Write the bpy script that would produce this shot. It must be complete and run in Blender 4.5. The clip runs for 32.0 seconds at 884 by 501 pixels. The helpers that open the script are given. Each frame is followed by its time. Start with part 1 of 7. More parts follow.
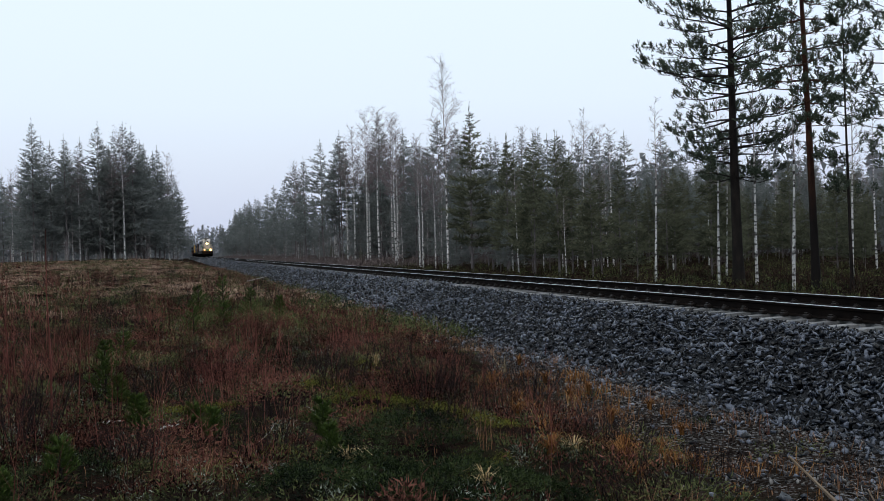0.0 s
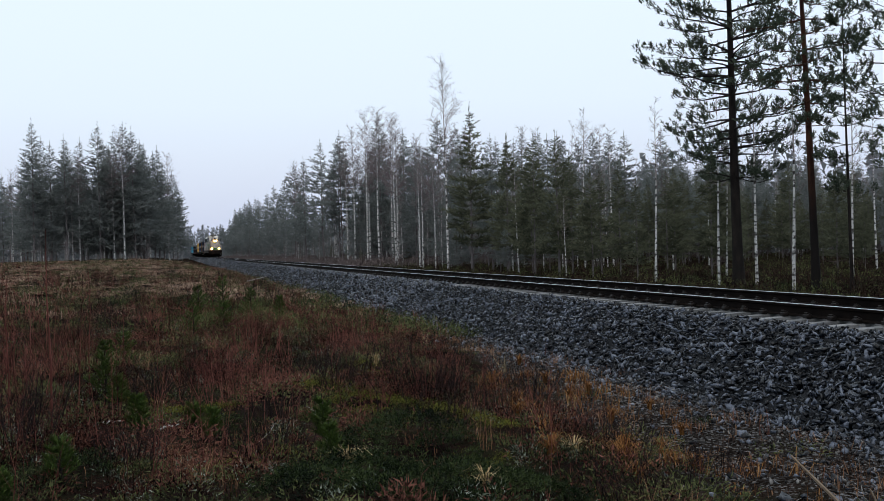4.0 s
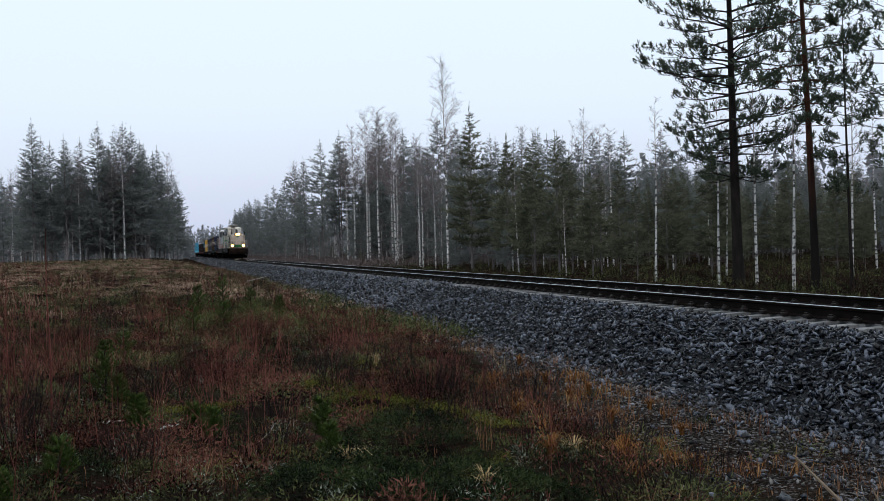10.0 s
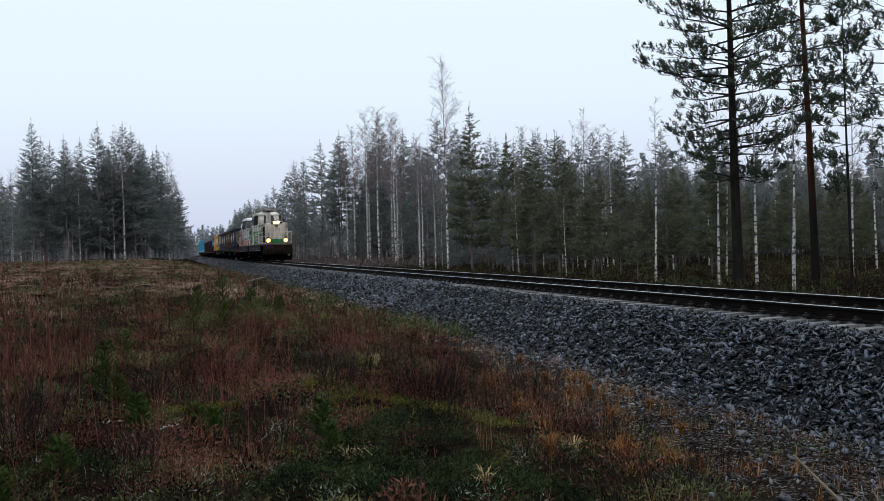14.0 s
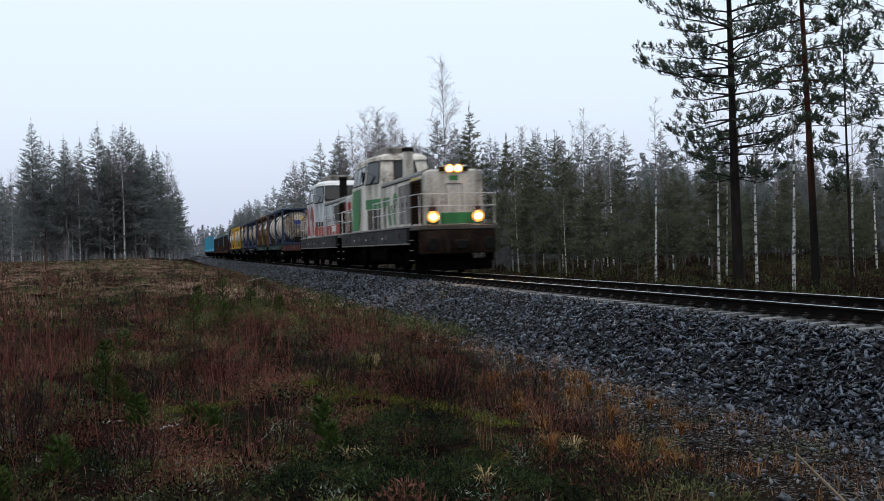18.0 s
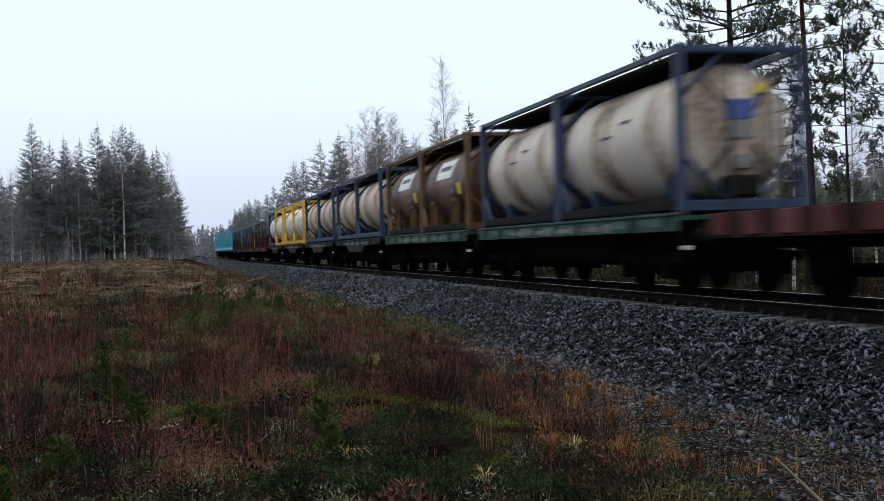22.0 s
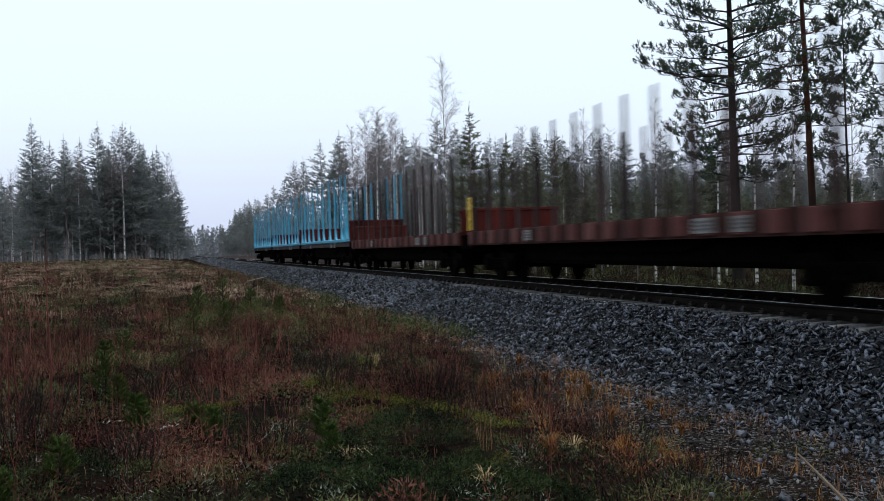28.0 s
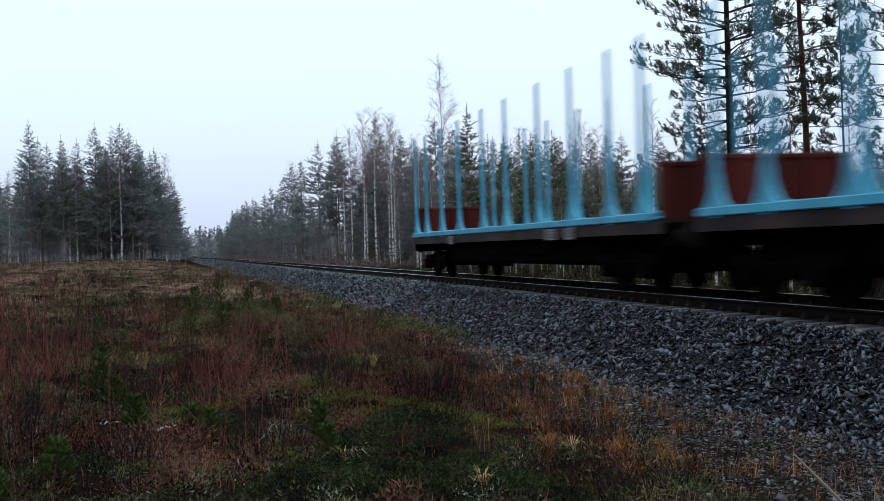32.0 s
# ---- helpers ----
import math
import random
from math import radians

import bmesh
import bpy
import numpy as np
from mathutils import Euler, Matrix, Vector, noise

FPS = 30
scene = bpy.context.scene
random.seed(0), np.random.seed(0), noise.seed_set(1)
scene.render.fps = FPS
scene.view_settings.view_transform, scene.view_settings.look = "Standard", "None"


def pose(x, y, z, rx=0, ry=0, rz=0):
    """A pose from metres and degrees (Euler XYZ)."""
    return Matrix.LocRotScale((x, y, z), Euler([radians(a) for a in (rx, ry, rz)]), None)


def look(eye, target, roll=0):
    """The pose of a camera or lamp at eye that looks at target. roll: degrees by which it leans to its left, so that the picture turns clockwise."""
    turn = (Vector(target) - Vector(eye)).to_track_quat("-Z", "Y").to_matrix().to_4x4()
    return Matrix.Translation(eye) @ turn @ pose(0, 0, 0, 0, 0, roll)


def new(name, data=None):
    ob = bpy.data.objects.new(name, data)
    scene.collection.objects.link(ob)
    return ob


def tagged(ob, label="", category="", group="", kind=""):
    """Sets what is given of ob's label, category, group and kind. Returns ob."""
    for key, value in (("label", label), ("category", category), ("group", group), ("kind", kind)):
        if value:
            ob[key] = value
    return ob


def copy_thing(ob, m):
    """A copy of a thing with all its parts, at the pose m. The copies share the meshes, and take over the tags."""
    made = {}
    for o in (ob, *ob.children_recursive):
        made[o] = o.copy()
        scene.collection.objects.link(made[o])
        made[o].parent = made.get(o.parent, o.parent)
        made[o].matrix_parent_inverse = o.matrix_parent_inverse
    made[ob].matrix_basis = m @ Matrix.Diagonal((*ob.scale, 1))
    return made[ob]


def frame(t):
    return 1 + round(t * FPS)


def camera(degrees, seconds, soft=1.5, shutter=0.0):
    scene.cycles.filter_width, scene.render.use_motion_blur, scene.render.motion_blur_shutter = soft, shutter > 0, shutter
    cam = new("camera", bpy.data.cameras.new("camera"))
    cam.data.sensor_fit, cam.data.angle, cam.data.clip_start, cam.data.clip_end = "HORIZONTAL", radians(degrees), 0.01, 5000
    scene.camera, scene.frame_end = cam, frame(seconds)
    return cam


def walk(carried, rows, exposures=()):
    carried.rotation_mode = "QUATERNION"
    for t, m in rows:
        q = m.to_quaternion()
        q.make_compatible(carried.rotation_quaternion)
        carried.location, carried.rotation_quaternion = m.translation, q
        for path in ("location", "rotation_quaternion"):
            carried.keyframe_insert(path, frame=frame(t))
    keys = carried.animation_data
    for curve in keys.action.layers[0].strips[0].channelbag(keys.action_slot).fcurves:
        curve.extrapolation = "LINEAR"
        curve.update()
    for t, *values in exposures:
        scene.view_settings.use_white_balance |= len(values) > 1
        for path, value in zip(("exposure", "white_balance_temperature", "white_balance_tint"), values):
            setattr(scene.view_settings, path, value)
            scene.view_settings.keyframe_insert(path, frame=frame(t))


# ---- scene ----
# The clip's camera stands still on a meadow beside a single railway line.
# x runs across the line, y along it (the train comes from +y), z up; z = 0 is the top of the rails.
TRACK_X = 9.531
EYE = Vector((0.0, 0.0, 0.978))


def facing(yaw, pitch, roll):
    way = Vector((math.sin(yaw) * math.cos(pitch), math.cos(yaw) * math.cos(pitch), math.sin(pitch)))
    return look(EYE, EYE + way * 50, math.degrees(roll))


cam = camera(43.452, 32.0, soft=0.9, shutter=0.8)
STILL = facing(0.2389, -0.0037, -0.0298)
NUDGED = facing(0.2389 + 0.0023, -0.0037 + 0.0007, -0.0298)
walk(cam, [(0.0, STILL), (31.6, STILL), (32.0, NUDGED)], exposures=[(0.0, 0.0, 6500, 10), (19.0, 0.0, 6500, 10), (20.0, -0.06, 6500, 10), (21.0, 0.12, 6500, 10), (27.0, 0.12, 6450, 10), (30.0, 0.12, 6250, 9), (32.0, 0.12, 6200, 8.5)])

# ---- light: a thick, even overcast ----
world = bpy.data.worlds.new("overcast_sky")
scene.world = world
world.use_nodes = True
wn, wl = world.node_tree.nodes, world.node_tree.links
wn.clear()
sky = wn.new("ShaderNodeTexSky")
sky.sky_type = "NISHITA"
sky.sun_disc = False
sky.sun_elevation = radians(70)
sky.sun_rotation = radians(200)
sky.air_density, sky.dust_density, sky.ozone_density = 1.2, 6.0, 2.0
sky_bg = wn.new("ShaderNodeBackground")
sky_bg.inputs["Strength"].default_value = 0.05
cloud_coord = wn.new("ShaderNodeTexCoord")
cloud_split = wn.new("ShaderNodeSeparateXYZ")
cloud_noise = wn.new("ShaderNodeTexNoise")
cloud_noise.inputs["Scale"].default_value = 1.6
cloud_noise.inputs["Detail"].default_value = 3.0
cloud_sum = wn.new("ShaderNodeMath")
cloud_sum.operation = "MULTIPLY_ADD"
cloud_sum.inputs[1].default_value = 0.06
cloud_ramp = wn.new("ShaderNodeValToRGB")
els = cloud_ramp.color_ramp.elements
els.new(0.16)
els[0].position, els[2].position = 0.03, 0.34
els[0].color = (0.64, 0.70, 0.90, 1)
els[1].color = (0.765, 0.865, 1.0, 1)
els[2].color = (0.83, 0.93, 1.0, 1)
cloud_bg = wn.new("ShaderNodeBackground")
cloud_bg.inputs["Strength"].default_value = 0.92
both = wn.new("ShaderNodeAddShader")
w_out = wn.new("ShaderNodeOutputWorld")
wl.new(cloud_coord.outputs["Generated"], cloud_noise.inputs["Vector"])
wl.new(cloud_coord.outputs["Generated"], cloud_split.inputs["Vector"])
wl.new(cloud_noise.outputs["Fac"], cloud_sum.inputs[0])
wl.new(cloud_split.outputs["Z"], cloud_sum.inputs[2])
wl.new(cloud_sum.outputs[0], cloud_ramp.inputs["Fac"])
wl.new(cloud_ramp.outputs["Color"], cloud_bg.inputs["Color"])
wl.new(sky.outputs["Color"], sky_bg.inputs["Color"])
wl.new(sky_bg.outputs["Background"], both.inputs[0])
wl.new(cloud_bg.outputs["Background"], both.inputs[1])
wl.new(both.outputs["Shader"], w_out.inputs["Surface"])

sun = new("sun", bpy.data.lights.new("sun", "SUN"))
sun.data.energy, sun.data.angle, sun.data.color = 0.5, radians(40), (1.0, 0.96, 0.9)
sun.matrix_basis = look((-12, -22, 70), (0, 0, 0))


# ---- materials ----
def material(name, colours, rough=0.7, metal=0.0, scale=4.0, fine=40.0, bump=0.2, per="", spread=0.0, depth=0.02,
             detail=6.0, specular=0.5, streak=1.0, coat=0.0, contrast=1.0):
    """A surface that runs between several colours at a coarse and a fine scale, with fine relief.
    per: 'island' or 'object' shifts the mix piece by piece, by spread."""
    m = bpy.data.materials.new(name)
    m.use_nodes = True
    n, l = m.node_tree.nodes, m.node_tree.links
    b = n["Principled BSDF"]
    b.inputs["Metallic"].default_value = metal
    b.inputs["Specular IOR Level"].default_value = specular
    b.inputs["Coat Weight"].default_value = coat
    tc = n.new("ShaderNodeTexCoord")
    mp = n.new("ShaderNodeMapping")
    mp.inputs["Scale"].default_value = (1, 1, streak)
    l.new(tc.outputs["Object"], mp.inputs["Vector"])
    big, small = n.new("ShaderNodeTexNoise"), n.new("ShaderNodeTexNoise")
    big.inputs["Scale"].default_value, small.inputs["Scale"].default_value = scale, fine
    big.inputs["Detail"].default_value, small.inputs["Detail"].default_value = detail, 4.0
    l.new(mp.outputs["Vector"], big.inputs["Vector"])
    l.new(tc.outputs["Object"], small.inputs["Vector"])
    mix = n.new("ShaderNodeMath")
    mix.operation = "MULTIPLY_ADD"
    l.new(small.outputs["Fac"], mix.inputs[0])
    mix.inputs[1].default_value = 0.35
    add = n.new("ShaderNodeMath")
    add.operation = "MULTIPLY_ADD"
    l.new(big.outputs["Fac"], add.inputs[0])
    add.inputs[1].default_value, add.inputs[2].default_value = 0.9 * contrast, -0.12 - 0.45 * (contrast - 1)
    l.new(add.outputs[0], mix.inputs[2])
    fac = mix.outputs[0]
    if per:
        src = n.new("ShaderNodeNewGeometry").outputs["Random Per Island"] if per == "island" else n.new("ShaderNodeObjectInfo").outputs["Random"]
        sh = n.new("ShaderNodeMath")
        sh.operation = "MULTIPLY_ADD"
        l.new(src, sh.inputs[0])
        sh.inputs[1].default_value = spread
        half = n.new("ShaderNodeMath")
        half.operation = "SUBTRACT"
        l.new(fac, half.inputs[0])
        half.inputs[1].default_value = spread / 2
        l.new(half.outputs[0], sh.inputs[2])
        fac = sh.outputs[0]
    ramp = n.new("ShaderNodeValToRGB")
    els = ramp.color_ramp.elements
    while len(els) < len(colours):
        els.new(0.5)
    for i, c in enumerate(colours):
        els[i].position = 0.25 + 0.5 * i / max(1, len(colours) - 1)
        els[i].color = (*c, 1)
    l.new(fac, ramp.inputs["Fac"])
    l.new(ramp.outputs["Color"], b.inputs["Base Color"])
    rr = n.new("ShaderNodeMapRange")
    rr.inputs["To Min"].default_value, rr.inputs["To Max"].default_value = max(0.03, rough - 0.12), min(1, rough + 0.12)
    l.new(small.outputs["Fac"], rr.inputs["Value"])
    l.new(rr.outputs["Result"], b.inputs["Roughness"])
    if bump:
        bp = n.new("ShaderNodeBump")
        bp.inputs["Strength"].default_value, bp.inputs["Distance"].default_value = bump, depth
        l.new(small.outputs["Fac"], bp.inputs["Height"])
        l.new(bp.outputs["Normal"], b.inputs["Normal"])
    return m


def glow(name, colour, strength):
    m = bpy.data.materials.new(name)
    m.use_nodes = True
    b = m.node_tree.nodes["Principled BSDF"]
    b.inputs["Base Color"].default_value = (*colour, 1)
    b.inputs["Emission Color"].default_value = (*colour, 1)
    b.inputs["Emission Strength"].default_value = strength
    return m


def birch_bark():
    m = material("birch_bark", [(0.22, 0.215, 0.21), (0.45, 0.445, 0.43), (0.60, 0.59, 0.575)], 0.75, scale=3, fine=25, bump=0.3)
    n, l = m.node_tree.nodes, m.node_tree.links
    b = n["Principled BSDF"]
    tc = n.new("ShaderNodeTexCoord")
    mp = n.new("ShaderNodeMapping")
    mp.inputs["Scale"].default_value = (2.2, 2.2, 5.0)
    no = n.new("ShaderNodeTexNoise")
    no.inputs["Scale"].default_value, no.inputs["Detail"].default_value = 1.6, 5
    rp = n.new("ShaderNodeValToRGB")
    rp.color_ramp.elements[0].position, rp.color_ramp.elements[1].position = 0.50, 0.58
    mx = n.new("ShaderNodeMix")
    mx.data_type = "RGBA"
    old = b.inputs["Base Color"].links[0].from_socket
    l.new(tc.outputs["Object"], mp.inputs["Vector"])
    l.new(mp.outputs["Vector"], no.inputs["Vector"])
    l.new(no.outputs["Fac"], rp.inputs["Fac"])
    l.new(rp.outputs["Color"], mx.inputs[0])
    l.new(old, mx.inputs[6])
    mx.inputs[7].default_value = (0.035, 0.03, 0.028, 1)
    l.new(mx.outputs[2], b.inputs["Base Color"])
    return m


def leafy(m, share):
    """Lets light through thin leaves and needles."""
    n, l = m.node_tree.nodes, m.node_tree.links
    b = n["Principled BSDF"]
    t, mx = n.new("ShaderNodeBsdfTranslucent"), n.new("ShaderNodeMixShader")
    l.new(b.inputs["Base Color"].links[0].from_socket, t.inputs["Color"])
    mx.inputs[0].default_value = share
    l.new(b.outputs["BSDF"], mx.inputs[1])
    l.new(t.outputs["BSDF"], mx.inputs[2])
    l.new(mx.outputs[0], n["Material Output"].inputs["Surface"])
    return m


def gravelled(m):
    """Pebbles and grit on the strip beside the embankment, with a ragged edge against the heath."""
    n, l = m.node_tree.nodes, m.node_tree.links
    b = n["Principled BSDF"]
    tc, sx, no, vo = n.new("ShaderNodeTexCoord"), n.new("ShaderNodeSeparateXYZ"), n.new("ShaderNodeTexNoise"), n.new("ShaderNodeTexVoronoi")
    no.inputs["Scale"].default_value, no.inputs["Detail"].default_value = 1.7, 8
    vo.inputs["Scale"].default_value = 42
    l.new(tc.outputs["Object"], sx.inputs["Vector"])
    l.new(tc.outputs["Object"], no.inputs["Vector"])
    l.new(tc.outputs["Object"], vo.inputs["Vector"])

    def calc(op, a, c, d=0.0):
        k = n.new("ShaderNodeMath")
        k.operation = op
        for i, q in enumerate((a, c, d)):
            if hasattr(q, "node"):
                l.new(q, k.inputs[i])
            else:
                k.inputs[i].default_value = q
        return k.outputs[0]
    edge = calc("MAXIMUM", calc("MULTIPLY_ADD", sx.outputs["Y"], 0.075, 3.05), calc("MINIMUM", calc("MULTIPLY_ADD", sx.outputs["Y"], 0.155, 2.0), 5.8))
    off = calc("MULTIPLY_ADD", no.outputs["Fac"], 2.6, calc("SUBTRACT", sx.outputs["X"], edge))
    mr = n.new("ShaderNodeMapRange")
    mr.inputs["From Min"].default_value, mr.inputs["From Max"].default_value = 1.1, 1.9
    l.new(off, mr.inputs["Value"])
    inside = calc("MULTIPLY", mr.outputs["Result"], calc("LESS_THAN", sx.outputs["X"], 9.0))
    rp = n.new("ShaderNodeValToRGB")
    el = rp.color_ramp.elements
    el.new(0.5)
    el.new(0.85)
    for i, (p, c) in enumerate(((0.0, (0.005, 0.004, 0.0035)), (0.5, (0.014, 0.011, 0.0095)), (0.84, (0.036, 0.033, 0.031)), (1.0, (0.15, 0.15, 0.155)))):
        el[i].position, el[i].color = p, (*c, 1)
    sc = n.new("ShaderNodeSeparateColor")
    l.new(vo.outputs["Color"], sc.inputs[0])
    l.new(sc.outputs[0], rp.inputs["Fac"])
    mx = n.new("ShaderNodeMix")
    mx.data_type = "RGBA"
    old = b.inputs["Base Color"].links[0].from_socket
    l.new(inside, mx.inputs[0])
    l.new(old, mx.inputs[6])
    l.new(rp.outputs["Color"], mx.inputs[7])
    l.new(mx.outputs[2], b.inputs["Base Color"])
    bp = n.new("ShaderNodeBump")
    bp.invert = True
    bp.inputs["Strength"].default_value, bp.inputs["Distance"].default_value = 0.8, 0.012
    l.new(vo.outputs["Distance"], bp.inputs["Height"])
    l.new(b.inputs["Normal"].links[0].from_socket, bp.inputs["Normal"])
    l.new(bp.outputs["Normal"], b.inputs["Normal"])
    return m


SOIL = material("meadow_soil", [(0.004, 0.003, 0.003), (0.013, 0.008, 0.007), (0.013, 0.013, 0.008), (0.032, 0.019, 0.016)], 0.95, contrast=1.6, scale=1.1, fine=14, bump=1.0, depth=0.08, specular=0.0)
gravelled(SOIL)
GRAVEL = material("ballast_bed", [(0.004, 0.0045, 0.005), (0.010, 0.011, 0.013), (0.02, 0.022, 0.025)], 0.8, scale=5, fine=16, bump=1.0, depth=0.06, specular=0.05)
STONE = material("crushed_stone", [(0.001, 0.0014, 0.0025), (0.0022, 0.0032, 0.0055), (0.0068, 0.0094, 0.0155), (0.084, 0.097, 0.126)], 0.3, scale=6, fine=45, bump=0.45, per="island", spread=0.95, depth=0.006, specular=0.24, contrast=1.1)
SAND = material("gravel_verge", [(0.022, 0.021, 0.021), (0.065, 0.062, 0.06), (0.16, 0.155, 0.15)], 0.7, scale=6, fine=50, bump=0.4, per="island", spread=0.8, depth=0.006, specular=0.15)
RAIL = material("rail_side_rust", [(0.0025, 0.002, 0.002), (0.0055, 0.004, 0.0035), (0.010, 0.007, 0.0055)], 0.8, 0.0, scale=3, fine=60, bump=0.25, depth=0.003, specular=0.03)
RAILTOP = material("rail_running_face", [(0.50, 0.51, 0.54), (0.66, 0.67, 0.70)], 0.4, 1.0, scale=3, fine=50, bump=0.03, streak=1.0, depth=0.002)
CONCRETE = material("sleeper_concrete", [(0.055, 0.056, 0.058), (0.11, 0.112, 0.113), (0.18, 0.18, 0.18)], 0.6, scale=3, fine=60, bump=0.3, per="object", spread=0.3, depth=0.004)
FASTENER = material("fastener_steel", [(0.008, 0.007, 0.007), (0.02, 0.016, 0.014)], 0.6, 0.5, scale=8, fine=60, bump=0.2, depth=0.003, specular=0.12)

PINE_BARK = material("pine_bark_dark", [(0.005, 0.0045, 0.0045), (0.013, 0.011, 0.010), (0.026, 0.020, 0.017)], 0.9, scale=5, fine=26, bump=0.8, streak=0.35, depth=0.03, specular=0.1)
# Bark of the farther trunks, lightened in colour as haze would.
WOODBARK = material("hazed_edge_bark", [(0.075, 0.067, 0.067), (0.13, 0.117, 0.117), (0.18, 0.163, 0.163)], 0.9, scale=5, fine=26, bump=0.4, streak=0.35, depth=0.02, specular=0.06)
def pine_bark_by_height():
    """Old pine bark: dark and furrowed low on the trunk, flaking orange higher up."""
    m = material("pine_bark_orange", [(0.018, 0.009, 0.007), (0.048, 0.020, 0.012), (0.085, 0.036, 0.019)], 0.85, scale=5, fine=26, bump=0.6, streak=0.35, depth=0.02, specular=0.08)
    n, l = m.node_tree.nodes, m.node_tree.links
    b = n["Principled BSDF"]
    tc, sx, no = n.new("ShaderNodeTexCoord"), n.new("ShaderNodeSeparateXYZ"), n.new("ShaderNodeTexNoise")
    no.inputs["Scale"].default_value = 1.5
    ad = n.new("ShaderNodeMath")
    ad.operation = "MULTIPLY_ADD"
    ad.inputs[1].default_value = 1.6
    mr = n.new("ShaderNodeMapRange")
    mr.inputs["From Min"].default_value, mr.inputs["From Max"].default_value = 3.2, 5.2
    mx = n.new("ShaderNodeMix")
    mx.data_type = "RGBA"
    old = b.inputs["Base Color"].links[0].from_socket
    l.new(tc.outputs["Object"], sx.inputs["Vector"])
    l.new(tc.outputs["Object"], no.inputs["Vector"])
    l.new(no.outputs["Fac"], ad.inputs[0])
    l.new(sx.outputs["Z"], ad.inputs[2])
    l.new(ad.outputs[0], mr.inputs["Value"])
    l.new(mr.outputs["Result"], mx.inputs[0])
    mx.inputs[6].default_value = (0.009, 0.0075, 0.007, 1)
    l.new(old, mx.inputs[7])
    l.new(mx.outputs[2], b.inputs["Base Color"])
    return m


PINE_RED = pine_bark_by_height()
BIRCH = birch_bark()
TWIG = material("birch_twigs", [(0.10, 0.078, 0.082), (0.17, 0.138, 0.142), (0.25, 0.215, 0.215)], 0.8, scale=3, fine=20, bump=0, specular=0.05)
NEEDLE = leafy(material("pine_needles", [(0.026, 0.036, 0.026), (0.058, 0.078, 0.052), (0.095, 0.115, 0.08)], 0.6, scale=1.2, fine=14, bump=0, per="island", spread=0.4, specular=0.08), 0.3)
# Haze over the wood's edge is mixed into these needles as light grey.
SPRUCE = leafy(material("hazed_conifer_needles", [(0.11, 0.122, 0.119), (0.176, 0.191, 0.185), (0.24, 0.254, 0.243)], 0.8, scale=0.9, fine=12, bump=0, per="island", spread=0.4, specular=0.05, contrast=1.2), 0.5)
OLIVE = leafy(material("young_pine_needles", [(0.058, 0.064, 0.044), (0.108, 0.116, 0.078), (0.16, 0.166, 0.112)], 0.8, scale=0.9, fine=12, bump=0, per="island", spread=0.4, specular=0.05, contrast=1.4), 0.42)
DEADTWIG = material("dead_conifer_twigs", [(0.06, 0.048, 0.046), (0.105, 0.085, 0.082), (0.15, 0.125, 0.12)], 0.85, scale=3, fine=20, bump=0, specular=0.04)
# Distance haze is put into this foliage as pale blue-grey.
FARWOOD = leafy(material("hazed_far_foliage", [(0.13, 0.14, 0.15), (0.20, 0.212, 0.222), (0.26, 0.27, 0.28)], 0.8, scale=0.5, fine=5, bump=0, per="island", spread=0.3, specular=0.05), 0.45)
STRAW = material("dry_grass", [(0.018, 0.009, 0.006), (0.102, 0.046, 0.025), (0.22, 0.127, 0.074)], 0.8, scale=0.8, fine=12, bump=0, per="island", spread=0.5, contrast=2.0, specular=0.05)
# Far meadow straw: its colour is paled to stand for haze.
FARSTRAW = material("hazed_grass", [(0.165, 0.108, 0.078), (0.245, 0.167, 0.122), (0.31, 0.225, 0.172)], 0.8, scale=0.25, fine=4, bump=0, per="island", spread=0.12, specular=0.04, contrast=1.3)
PALEGRASS = material("pale_grass", [(0.16, 0.11, 0.05), (0.30, 0.22, 0.11), (0.42, 0.34, 0.2)], 0.65, scale=1, fine=12, bump=0, per="island", spread=0.4, specular=0.12)
MOSS = leafy(material("green_undergrowth", [(0.010, 0.015, 0.007), (0.044, 0.054, 0.021), (0.112, 0.122, 0.048)], 0.7, scale=0.9, fine=14, bump=0, per="island", spread=0.5, contrast=1.8, specular=0.08), 0.25)
DARKLEAF = material("crowberry_leaves", [(0.002, 0.004, 0.002), (0.008, 0.015, 0.005), (0.036, 0.050, 0.017)], 0.6, scale=2.2, fine=14, bump=0, per="island", spread=0.5, contrast=1.8, specular=0.05)
YELLOWMOSS = leafy(material("yellow_green_moss", [(0.022, 0.026, 0.006), (0.075, 0.080, 0.014), (0.15, 0.15, 0.030)], 0.8, scale=1.5, fine=14, bump=0, per="island", spread=0.6, specular=0.04), 0.25)
REDTWIG = material("red_brown_shoots", [(0.012, 0.005, 0.004), (0.088, 0.030, 0.024), (0.182, 0.074, 0.059)], 0.7, scale=0.8, fine=12, bump=0, per="island", spread=0.5, contrast=2.0, specular=0.04)
DARKTWIG = material("dark_shrub_twigs", [(0.005, 0.004, 0.004), (0.014, 0.009, 0.009), (0.032, 0.021, 0.020)], 0.7, scale=0.8, fine=12, bump=0, per="island", spread=0.5, specular=0.05)
ORANGE = material("orange_grass", [(0.05, 0.018, 0.006), (0.14, 0.060, 0.018), (0.24, 0.125, 0.045)], 0.75, scale=2, fine=14, bump=0, per="island", spread=0.5, specular=0.06)
HEATHER = material("heather_brush", [(0.004, 0.0025, 0.002), (0.056, 0.0215, 0.0165), (0.155, 0.069, 0.051)], 0.8, scale=0.8, fine=12, bump=0, per="island", spread=0.5, contrast=2.0, specular=0.03)
